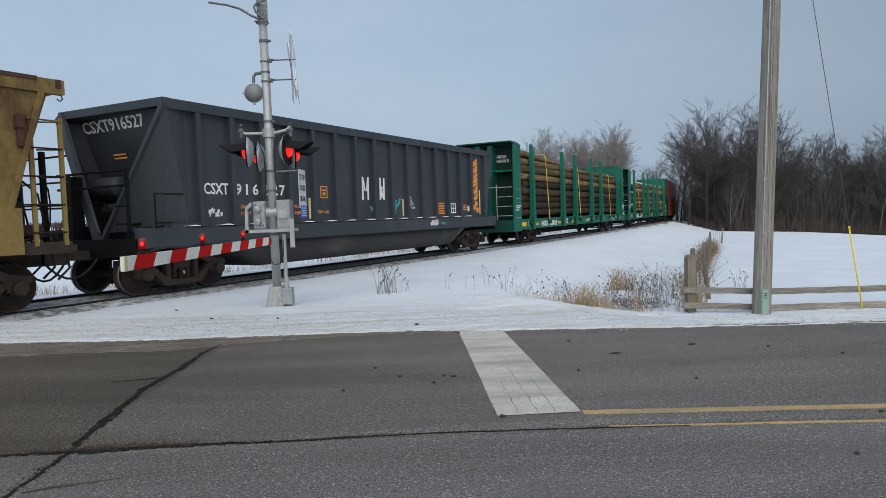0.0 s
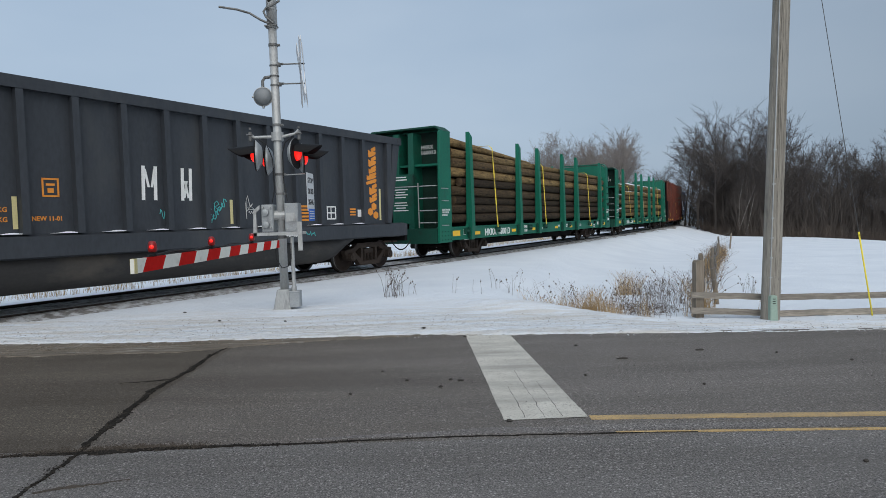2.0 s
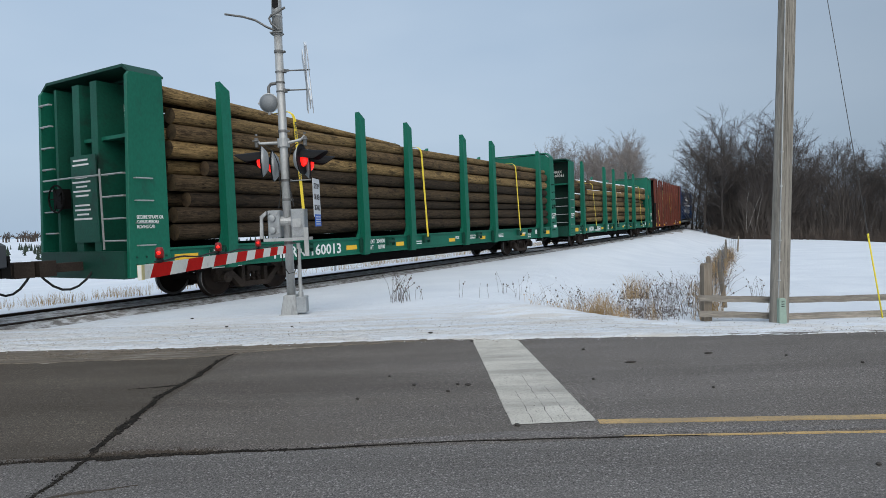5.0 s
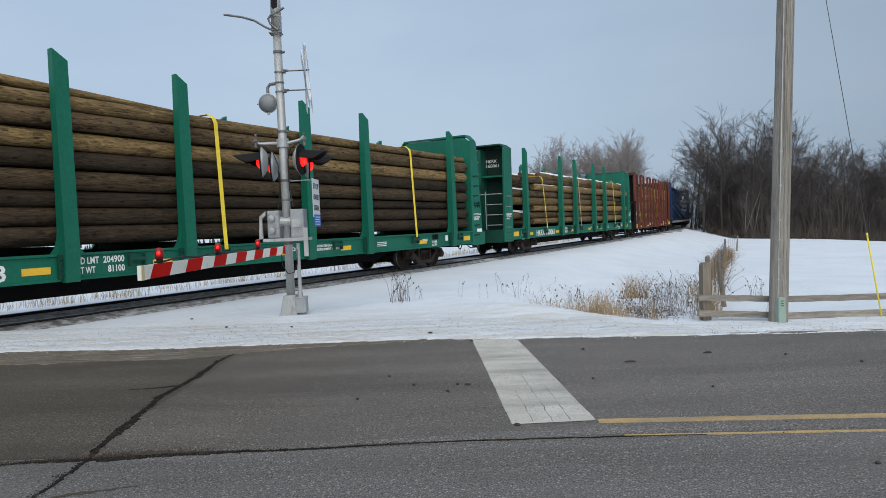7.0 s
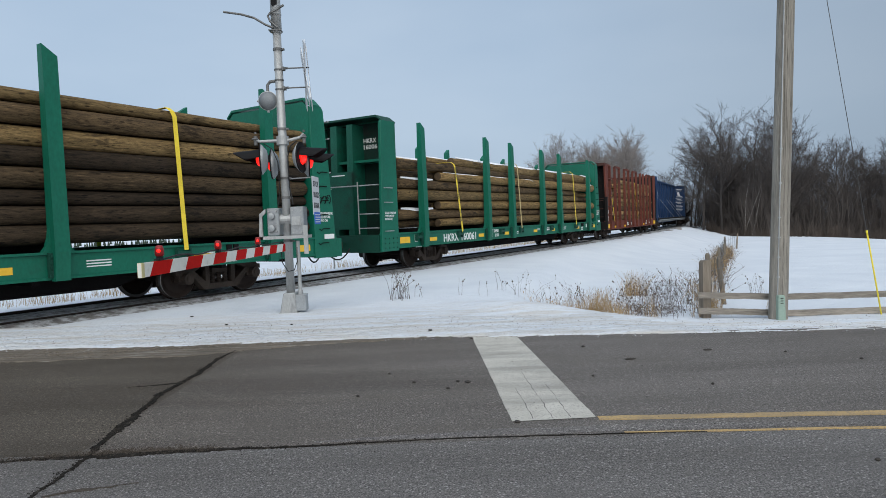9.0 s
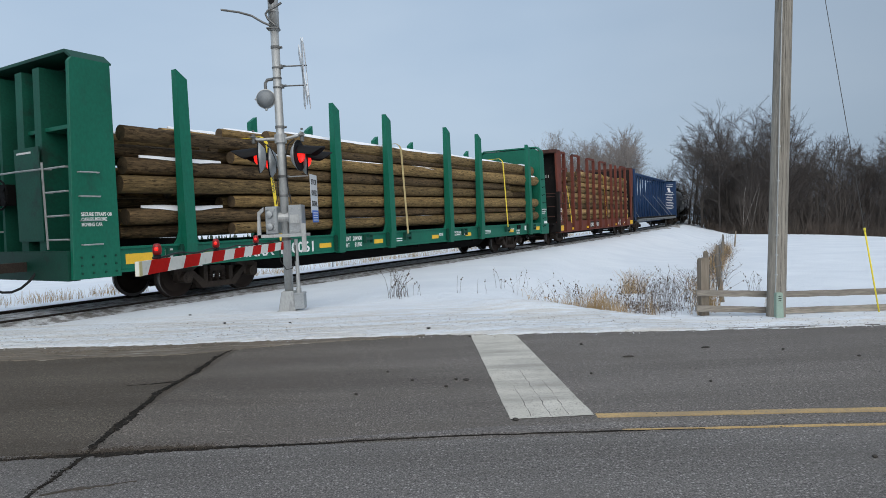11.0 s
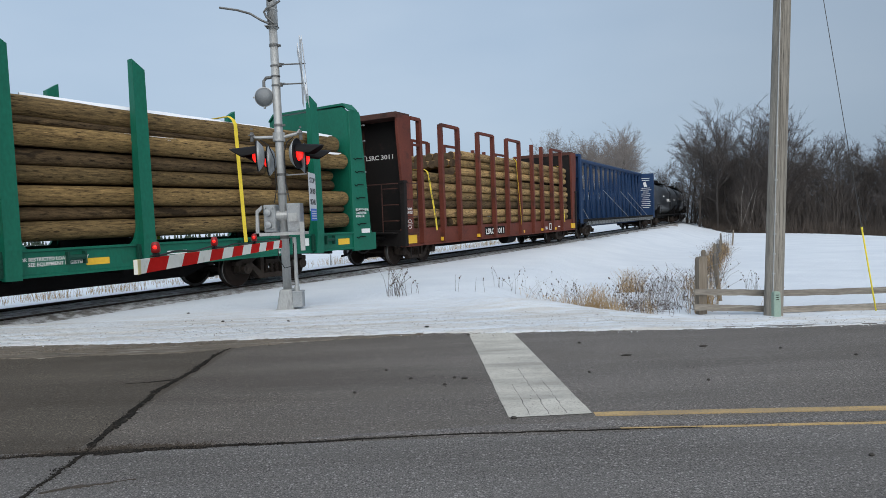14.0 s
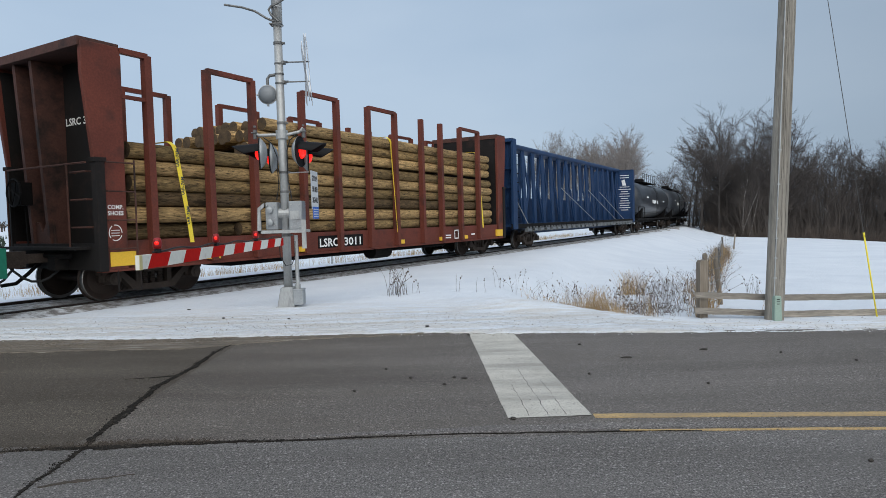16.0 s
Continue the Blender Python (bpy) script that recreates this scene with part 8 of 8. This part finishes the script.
# ---- small stones and clods on the road ----
bm = bmesh.new()
bmesh.ops.create_icosphere(bm, subdivisions=2, radius=0.02)
for v in bm.verts:
    v.co *= 1 + 0.3 * noise.noise(v.co * 60)
    v.co.z *= 0.7
stone_mesh = finish("stone", bm, M["stone"])
for x, y, sx, sy in ((0.18, 5.55, 1.5, 1.2), (0.09, 5.58, 0.9, 0.7), (0.48, 4.39, 1.1, 1.1), (1.818, 6.217, 3.2, 0.6), (2.71, 6.516, 2.6, 0.7), (-0.2, 8.12, 1.6, 1.4), (0.31, 7.62, 1.2, 0.9), (-0.75, 5.2, 0.8, 0.6), (-0.3, 5.6, 0.9, 0.7), (-0.55, 5.95, 0.7, 0.5), (1.5, 6.9, 1.0, 0.5), (3.4, 6.3, 0.9, 0.5), (3.9, 5.9, 1.0, 0.6), (3.05, 4.2, 1.2, 0.5), (2.2, 5.2, 0.7, 0.5), (1.3, 5.6, 0.7, 0.4), (2.4, 3.5, 0.9, 0.5), (3.2, 3.9, 1.2, 0.5), (0.0, 5.35, 1.0, 0.5), (-3.2, 9.2, 1.3, 1.0), (-2.2, 9.0, 1.0, 0.7), (-4.1, 10.2, 1.5, 0.8)):
    st = new("stone", stone_mesh)
    st.matrix_basis = pose(x, y, 0.008 if y < 7.7 else 0.04, 0, 0, x * 70 % 20) @ Matrix.Diagonal((sx, sy, 0.7, 1))
    tagged(st, "small dark clod of dirt lying on the road", "stone", "clods on the road")


# ---- dry weeds and grass ----
def stems(name, label, spots, height, spread_r, count, radius, material, seed, heads=0.0, bend=0.25, category="dry weeds", kinked=True):
    """Clumps of thin dry stems, joined; heads: share of stems that carry a seed head."""
    rnd = random.Random(seed)
    V, F = [], []

    def seg(p, q, r0, r1):
        base = len(V)
        d = (Vector(q) - Vector(p)).normalized()
        a = d.orthogonal().normalized()
        b = d.cross(a)
        for c, r in ((p, r0), (q, r1)):
            for i in range(3):
                ang = 2.094 * i
                V.append(tuple(Vector(c) + r * (math.cos(ang) * a + math.sin(ang) * b)))
        for i in range(3):
            F.append((base + i, base + (i + 1) % 3, base + 3 + (i + 1) % 3, base + 3 + i))

    def blob(c, r):
        base = len(V)
        for dx, dy, dz in ((1, 0, 0), (-1, 0, 0), (0, 1, 0), (0, -1, 0), (0, 0, 1.3), (0, 0, -1.3)):
            V.append((c[0] + dx * r, c[1] + dy * r, c[2] + dz * r))
        for f in ((0, 2, 4), (2, 1, 4), (1, 3, 4), (3, 0, 4), (2, 0, 5), (1, 2, 5), (3, 1, 5), (0, 3, 5)):
            F.append(tuple(base + i for i in f))

    for sx, sy, scale in spots:
        for _ in range(max(2, int(count * scale))):
            a, d = rnd.uniform(0, 6.283), spread_r * math.sqrt(rnd.random())
            x, y = sx + d * math.cos(a), sy + d * math.sin(a)
            z = ground_z(x, y) - 0.03
            h = height * rnd.uniform(0.45, 1.1) * (0.7 + 0.3 * scale)
            lean = rnd.uniform(0, bend) * h
            la = rnd.uniform(0, 6.283)
            p = (x, y, z)
            n = 3
            last = p
            for i in range(1, n + 1):
                u = i / n
                q = (x + lean * u * u * math.cos(la) + rnd.uniform(-0.01, 0.01), y + lean * u * u * math.sin(la), z + h * (u - 0.12 * u * u * bend * 2))
                seg(last, q, radius * (1.1 - 0.7 * (u - 1 / n)), radius * (1.1 - 0.7 * u))
                if kinked and i >= 2 and rnd.random() < 0.5:
                    ba = rnd.uniform(0, 6.283)
                    bl = h * rnd.uniform(0.1, 0.25)
                    e = (q[0] + bl * 0.6 * math.cos(ba), q[1] + bl * 0.6 * math.sin(ba), q[2] + bl * 0.75)
                    seg(q, e, radius * 0.7, radius * 0.4)
                    if rnd.random() < heads:
                        blob(e, rnd.uniform(0.008, 0.016))
                last = q
            if rnd.random() < heads:
                blob(last, rnd.uniform(0.009, 0.02))
    ob = new(name, from_arrays(name, V, F, material))
    return tagged(ob, label, category, kind="stuff")


rnd = random.Random(77)
gold = [(2.95, 11.95, 1.2), (2.84, 12.05, 1.0), (3.05, 11.88, 0.9), (2.72, 12.0, 0.6), (4.72, 15.8, 1.2), (4.55, 15.6, 0.9), (4.9, 15.7, 0.8), (3.12, 11.1, 0.7), (3.2, 11.15, 0.5), (2.5, 12.2, 0.5), (2.3, 12.35, 0.4), (5.1, 12.0, 0.7), (5.25, 12.5, 0.8), (4.75, 11.75, 0.35), (3.85, 11.75, 0.4), (6.4, 12.2, 0.25), (8.0, 18.6, 0.6), (9.6, 22.0, 0.8), (10.6, 24.2, 0.9), (12.4, 28, 1.0), (14.5, 32.5, 1.0), (17.0, 37.5, 1.0)]
stems("grass_clumps", "golden dry grass clumps standing in the snow", gold, 0.66, 0.18, 70, 0.0032, M["dry_grass"], 5, 0.0, 0.55, "dry grass", False)
straw = [(1.95 + u * 1.2 + rnd.gauss(0, 0.1), 12.75 - u * 1.2 + rnd.gauss(0, 0.22), rnd.uniform(0.4, 1.0)) for u in (rnd.random() for _ in range(48))]
stems("weed_stems", "short straw-coloured stems in the snow", straw, 0.34, 0.32, 7, 0.0032, M["dry_grass"], 16, 0.1, 0.6)
grey = [(1.9 + u * 2.2 + rnd.gauss(0, 0.15), 13.0 - u * 0.6 + rnd.gauss(0, 0.5), rnd.uniform(0.3, 0.9)) for u in (rnd.random() for _ in range(70))]
grey += [(3.6 + u * 1.9 + v * 0.9, 12.2 + u * 4.6 - v * 0.4, rnd.uniform(0.5, 1.1)) for u, v in ((rnd.random(), rnd.random()) for _ in range(80))]
stems("weed_stems", "brown dead weed stems with dark seed heads", grey, 0.74, 0.4, 5, 0.0025, M["dead_stem"], 6, 0.4, 0.95)
tangle = [(rnd.uniform(3.5, 4.65), rnd.uniform(11.7, 13.2), rnd.uniform(0.5, 1.0)) for _ in range(46)]
stems("weed_stems", "dark tangle of bent dead weeds in the snow", tangle, 0.34, 0.4, 7, 0.0034, M["dead_stem"], 17, 0.2, 2.2)
stems("weed_clump", "dead weed clump with seed heads in the snow", [(-0.83, 11.75, 1.0)], 0.62, 0.2, 26, 0.0042, M["dead_stem"], 7, 0.6, 0.8)
stems("weed_clump", "low dead weeds in the snow", [(-0.5, 11.9, 0.5), (0.3, 11.9, 0.3), (0.75, 11.8, 0.3), (1.2, 12.6, 0.7), (1.45, 12.4, 0.5), (7.0, 14.2, 1.0), (7.1, 14.3, 0.9), (6.5, 12.2, 0.7)], 0.5, 0.16, 7, 0.0035, M["dead_stem"], 8, 0.5, 0.3)
behind = []
for _ in range(190):
    s = rnd.uniform(-14, 45)
    x, y, _h2 = track(s, -rnd.uniform(3.6, 7.5))
    behind.append((x, y, rnd.uniform(0.3, 1.0)))
stems("grass_clumps", "dry grass along the far side of the track", behind, 0.38, 0.6, 30, 0.005, M["dry_grass"], 9, 0.0, 0.4, "dry grass", False)
line = []
for k in range(130):
    d = 26 * rnd.random() ** 0.8
    line.append((5.0 + 0.447 * d + rnd.uniform(-0.45, 0.2), 12.2 + 0.94 * d, rnd.uniform(0.3, 1.0)))
stems("weed_stems", "dead weeds tangled along the wire fence", line, 0.8, 0.3, 8, 0.0045, M["dead_stem"], 10, 0.3, 0.9)
stems("grass_clumps", "pale dry grass along the wire fence", line[::2], 0.7, 0.3, 18, 0.0045, M["dry_grass"], 18, 0.0, 0.8, "dry grass", False)


# ---- bare winter trees ----
def grow(height, seed, low=0.22, wide=0.42):
    """Segments (p, q, r0, r1, level) of one bare tree: upright trunk, ascending limbs, fine twigs."""
    rnd = random.Random(seed)
    out = []

    def rv(s):
        return Vector((rnd.gauss(0, s), rnd.gauss(0, s), rnd.gauss(0, s)))

    def limb(p, d, length, r, level, n, lift=0.05):
        pts = [p]
        for i in range(n):
            d = (d + rv(0.045 + 0.03 * level) + Vector((0, 0, lift))).normalized()
            q = pts[-1] + d * length / n
            u0, u1 = i / n, (i + 1) / n
            out.append((pts[-1], q, r * (1 - 0.8 * u0), r * (1 - 0.8 * u1), level))
            pts.append(q)
        return pts

    trunk = limb(Vector((0, 0, 0)), Vector((rnd.gauss(0, 0.03), rnd.gauss(0, 0.03), 1)), height * 0.72, 0.009 * height + 0.03, 0, 10)
    kids = 28
    mid, rz, rx = 0.60 * height, 0.40 * height, 0.66 * wide * height
    for k in range(kids):
        u = low + (0.995 - low) * ((k + rnd.random()) / kids) ** 0.8
        i = min(9, int(u * 10))
        p = trunk[i].lerp(trunk[i + 1], u * 10 - i)
        az = rnd.uniform(0, 6.283)
        el = math.radians(rnd.uniform(10, 45) + 42 * u * rnd.random() ** 0.5)
        d = Vector((math.cos(az) * math.cos(el), math.sin(az) * math.cos(el), math.sin(el)))
        # out to a rounded crown
        aa = (d.x ** 2 + d.y ** 2) / rx ** 2 + d.z ** 2 / rz ** 2
        bb = 2 * (p.x * d.x + p.y * d.y) / rx ** 2 + 2 * (p.z - mid) * d.z / rz ** 2
        cc = (p.x ** 2 + p.y ** 2) / rx ** 2 + (p.z - mid) ** 2 / rz ** 2 - 1
        disc = bb * bb - 4 * aa * cc
        ln = (-bb + math.sqrt(disc)) / (2 * aa) if disc > 0 else 0.0
        ln = max(0.12 * height, ln) * rnd.uniform(0.72, 0.98)
        b = limb(p, d, ln, 0.0034 * height * (1.1 - 0.6 * u) + 0.006, 1, 5, 0.05)
        for j in range(9):
            w = 0.22 + 0.78 * (j + rnd.random()) / 9
            i2 = min(4, int(w * 5))
            p2 = b[i2].lerp(b[i2 + 1], min(1.0, w * 5 - i2))
            d2 = ((b[i2 + 1] - b[i2]).normalized() + rv(0.5)).normalized()
            size = 0.10 * height * rnd.uniform(0.6, 1.2)
            c = limb(p2, d2, size, 0.009, 2, 2)
            for m in range(14):
                w2 = 0.1 + 0.9 * (m + rnd.random()) / 14
                i3 = min(1, int(w2 * 2))
                p3 = c[i3].lerp(c[i3 + 1], min(1.0, w2 * 2 - i3))
                d3 = ((c[i3 + 1] - c[i3]).normalized() + rv(0.7) + Vector((0, 0, 0.05))).normalized()
                q3 = p3 + d3 * size * rnd.uniform(0.25, 0.6)
                out.append((p3, q3, 0.0095, 0.0, 3))
    return out


def tubes(segs, offset=(0, 0, 0), scale=1.0, turn=0.0):
    """Tapered tubes of a list of segments as arrays of vertices and faces."""
    P = np.array([s[0][:] for s in segs]) * scale
    Q = np.array([s[1][:] for s in segs]) * scale
    R0 = np.array([s[2] for s in segs]) * scale
    R1 = np.array([s[3] for s in segs]) * scale
    c, s_ = math.cos(turn), math.sin(turn)
    rot = np.array([[c, -s_, 0], [s_, c, 0], [0, 0, 1]])
    P, Q = P @ rot.T + np.array(offset), Q @ rot.T + np.array(offset)
    D = Q - P
    D /= np.linalg.norm(D, axis=1, keepdims=True) + 1e-9
    ref = np.where(np.abs(D[:, 2:3]) > 0.9, np.array([[1.0, 0, 0]]), np.array([[0, 0, 1.0]]))
    A = np.cross(D, ref)
    A /= np.linalg.norm(A, axis=1, keepdims=True) + 1e-9
    B = np.cross(D, A)
    k = 3
    rings = []
    for C, R in ((P, R0), (Q, R1)):
        for i in range(k):
            a = 2 * math.pi * i / k
            rings.append(C + R[:, None] * (math.cos(a) * A + math.sin(a) * B))
    V = np.stack(rings, 1).reshape(-1, 3)
    base = np.arange(len(segs))[:, None] * 2 * k
    tips = R1 <= 0
    F = []
    for i in range(k):
        quad = base + np.array([[i, (i + 1) % k, k + (i + 1) % k, k + i]])
        F += [tuple(q) for q in quad[~tips]] + [tuple(q[:3]) for q in quad[tips]]
    return V, F


TREES = []
for i, (h, lo, wd) in enumerate(((12.5, 0.2, 0.44), (11.0, 0.15, 0.44), (13.0, 0.25, 0.40), (10.0, 0.12, 0.44), (12.0, 0.28, 0.38), (9.5, 0.1, 0.46))):
    segs = grow(h, 100 + i, lo, wd)
    big = [s for s in segs if s[4] == 0]
    fine = [s for s in segs if s[4] > 0]
    TREES.append((h, from_arrays("trunk", *tubes(big), M["bark"]), from_arrays("crown", *tubes(fine), M["twig"]), segs, from_arrays("crown", *tubes(fine), M["twig_pale"])))


def tree(kind, x, y, scale, turn, label, group, pale=False):
    h, trunk_me, crown_me, _segs, pale_me = TREES[kind]
    t = thing("bare_tree", label, "tree", group, m=pose(x, y, ground_z(x, y) - 0.1, 0, 0, turn) @ Matrix.Scale(scale, 4))
    share("trunk", trunk_me, t, Matrix.Identity(4))
    share("crown", pale_me if pale else crown_me, t, Matrix.Identity(4))
    return t


rnd = random.Random(2024)
WOOD_LABEL = "bare grey-brown deciduous tree at the edge of the woods"
# along the field's far edge, front rows
for k in range(72):
    u = (k + rnd.uniform(-0.3, 0.3)) / 71
    x = 30.5 + 42 * u
    y = 67.5 - 17 * u + rnd.uniform(0, 14)
    tree(rnd.randrange(6), x, y, rnd.uniform(0.78, 1.02) * (1.0 if u > 0.22 else 1.08), rnd.uniform(0, 360), WOOD_LABEL, "trees of the woods")
# taller trees at the corner near the track, and along the track's right side
for x, y, sc in ((31.0, 70, 1.12), (33.5, 68.5, 1.1), (36.5, 66.5, 1.02), (32, 73, 1.08), (38, 71, 1.0), (29.5, 71.5, 0.95)):
    tree(rnd.choice((0, 2, 4)), x, y, sc, rnd.uniform(0, 360), WOOD_LABEL, "trees of the woods")
for k in range(26):
    s = 66 + 5.2 * k + rnd.uniform(-2, 2)
    x, y, _h2 = track(s, rnd.uniform(9.5, 15))
    tree(rnd.randrange(6), x, y, rnd.uniform(0.85, 1.05), rnd.uniform(0, 360), WOOD_LABEL, "trees of the woods")
# the far group beyond the track
for k in range(26):
    s = 96 + rnd.uniform(0, 46)
    x, y, _h2 = track(s, -rnd.uniform(8, 25))
    tree(rnd.randrange(6), x, y, rnd.uniform(1.3, 1.8), rnd.uniform(0, 360), "bare tree beyond the curve of the track, sky blend in its twig colour", "trees beyond the track", True)
tree(3, 19.5, 112, 1.15, 40, "bare tree beyond the curve of the track, sky blend in its twig colour", "trees beyond the track", True)

# birches with pale leaning trunks
for x, y, lean, sd in ((31.9, 66.5, 2.5, 1), (31.75, 66.7, 17, 2), (32.4, 66.4, 14, 3)):
    b = thing("birch_tree", "slender leaning birch with white bark", "tree", "birches", m=pose(x, y, ground_z(x, y) - 0.1, 0, lean, 0))
    segs = grow(8.6, 300 + sd, 0.45, 0.2)
    share("trunk", from_arrays("trunk", *tubes([(p, q, r0 * 0.55, r1 * 0.7) for p, q, r0, r1, k in segs if k == 0]), M["birch"]), b, Matrix.Identity(4))
    share("crown", from_arrays("crown", *tubes([g for g in segs if 0 < g[4] < 3]), M["twig"]), b, Matrix.Identity(4))

# deep woods behind the first rows, joined
VV, FF, n0 = [], [], 0
for k in range(210):
    if k < 160:
        u = rnd.random()
        x = 34 + 75 * u
        y = 71 - 16 * u + rnd.uniform(4, 30)
    else:
        s = rnd.uniform(66, 200)
        x, y, _h2 = track(s, rnd.uniform(12, 30))
    segs = TREES[rnd.randrange(6)][3]
    pick = [s for s in segs if s[4] < 2 or rnd.random() < 0.3]
    V, F = tubes(pick, (x, y, ground_z(x, y)), rnd.uniform(0.7, 0.9), rnd.uniform(0, 6.28))
    VV.append(V)
    FF += [tuple(i + n0 for i in f) for f in F]
    n0 += len(V)
# the joined trees carry the wood's inner shade in their colour
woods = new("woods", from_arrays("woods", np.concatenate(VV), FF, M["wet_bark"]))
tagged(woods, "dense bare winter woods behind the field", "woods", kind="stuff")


def thicket(name, label, count, place, tall, seed, wood="brush"):
    """Brushwood: many thin forked stems, joined."""
    rnd = random.Random(seed)
    segs = []
    for _ in range(count):
        x, y = place(rnd)
        z = ground_z(x, y) - 0.1
        h = tall * rnd.uniform(0.2, 1.2) * max(0.15, 0.75 + 1.1 * noise.noise((x * 0.4, y * 0.4, 5)))
        p = Vector((x, y, z))
        for _k in range(4):
            d = Vector((rnd.gauss(0, 0.28), rnd.gauss(0, 0.28), 1)).normalized()
            q = p + d * h * rnd.uniform(0.5, 0.8)
            segs.append((p, q, 0.02, 0.014, 2))
            for _j in range(3):
                e = q + (d + Vector((rnd.gauss(0, 0.45), rnd.gauss(0, 0.45), rnd.gauss(0, 0.2)))).normalized() * h * rnd.uniform(0.2, 0.45)
                segs.append((q, e, 0.012, 0.0, 3))
    V, F = tubes(segs)
    return tagged(new(name, from_arrays(name, V, F, M[wood])), label, "brushwood", kind="stuff")


def field_edge(r):
    u = r.random()
    return 29.5 + 46 * u, 65.0 - 16.5 * u + r.uniform(-0.5, 6.5)


def track_edge(r):
    x, y, _h2 = track(r.uniform(62, 170), r.uniform(6.2, 12))
    return x, y


thicket("brushwood", "tangled brown brushwood along the edge of the woods", 2000, field_edge, 1.5, 41)
thicket("brushwood", "brown brushwood beside the curve of the track", 700, track_edge, 2.4, 42)
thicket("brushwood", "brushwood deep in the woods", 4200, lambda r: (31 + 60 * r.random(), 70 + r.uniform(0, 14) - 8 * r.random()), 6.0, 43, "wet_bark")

# far fields beyond the track: young conifers in rows and a distant tree line
VV, FF, n0 = [], [], 0
rnd = random.Random(8)


def conifer(x, y, z, h):
    global n0
    vs, fs = [], []
    for j in range(4):
        zc, r = z + h * (0.1 + 0.22 * j), h * 0.28 * (1 - 0.22 * j)
        b = len(vs)
        for i in range(7):
            a = 6.283 * i / 7 + j
            rr = r * rnd.uniform(0.6, 1.1)
            vs.append((x + rr * math.cos(a), y + rr * math.sin(a), zc + rnd.uniform(-0.1, 0.1) * h))
        vs.append((x, y, zc + h * 0.38))
        fs += [(b + i, b + (i + 1) % 7, b + 7) for i in range(7)]
    VV.append(np.array(vs))
    FF.extend([tuple(i + n0 for i in f) for f in fs])
    n0 += len(vs)


for k in range(420):
    y = rnd.uniform(60, 130)
    x = -y * rnd.uniform(0.12, 0.95)
    conifer(x, y, ground_z(x, y), rnd.uniform(0.7, 1.3))
conifers = new("young_conifers", from_arrays("young_conifers", np.concatenate(VV), FF, M["conifer"]))
tagged(conifers, "rows of small dark conifers in a snowy field", "conifers", kind="stuff")
segs = []
for k in range(900):
    a = rnd.uniform(-1.25, 0.2)
    d = rnd.uniform(420, 480)
    x, y = d * math.sin(a), d * math.cos(a)
    p = Vector((x, y, -1.5))
    h = rnd.uniform(4, 8)
    segs.append((p, p + Vector((0, 0, h * 0.6)), 0.5, 0.4, 0))
    for j in range(5):
        segs.append((p + Vector((0, 0, h * rnd.uniform(0.3, 0.6))), p + Vector((rnd.gauss(0, 2.2), rnd.gauss(0, 2.2), h * rnd.uniform(0.7, 1.0))), 0.3, 0.15, 1))
far = new("distant_tree_line", from_arrays("distant_tree_line", *tubes(segs), M["brush"]))
tagged(far, "distant line of bare trees on the horizon", "tree line", kind="stuff")


def motions():
    """The train rolls along the curve; its wheelsets turn with the way it has gone."""
    for car, centre, half in TRAIN:
        walk(car, [(t, car_pose(t, centre, half)) for t in np.arange(0, 16.01, 0.5)])
    times = [i * 0.1 for i in range(161)]
    for w, dx in SPINNING:
        walk(w, [(t, pose(dx, 0, 0.42) @ pose(0, 0, 0, 0, math.degrees((travelled(t) - travelled(0)) / 0.42), 0)) for t in times])


motions()
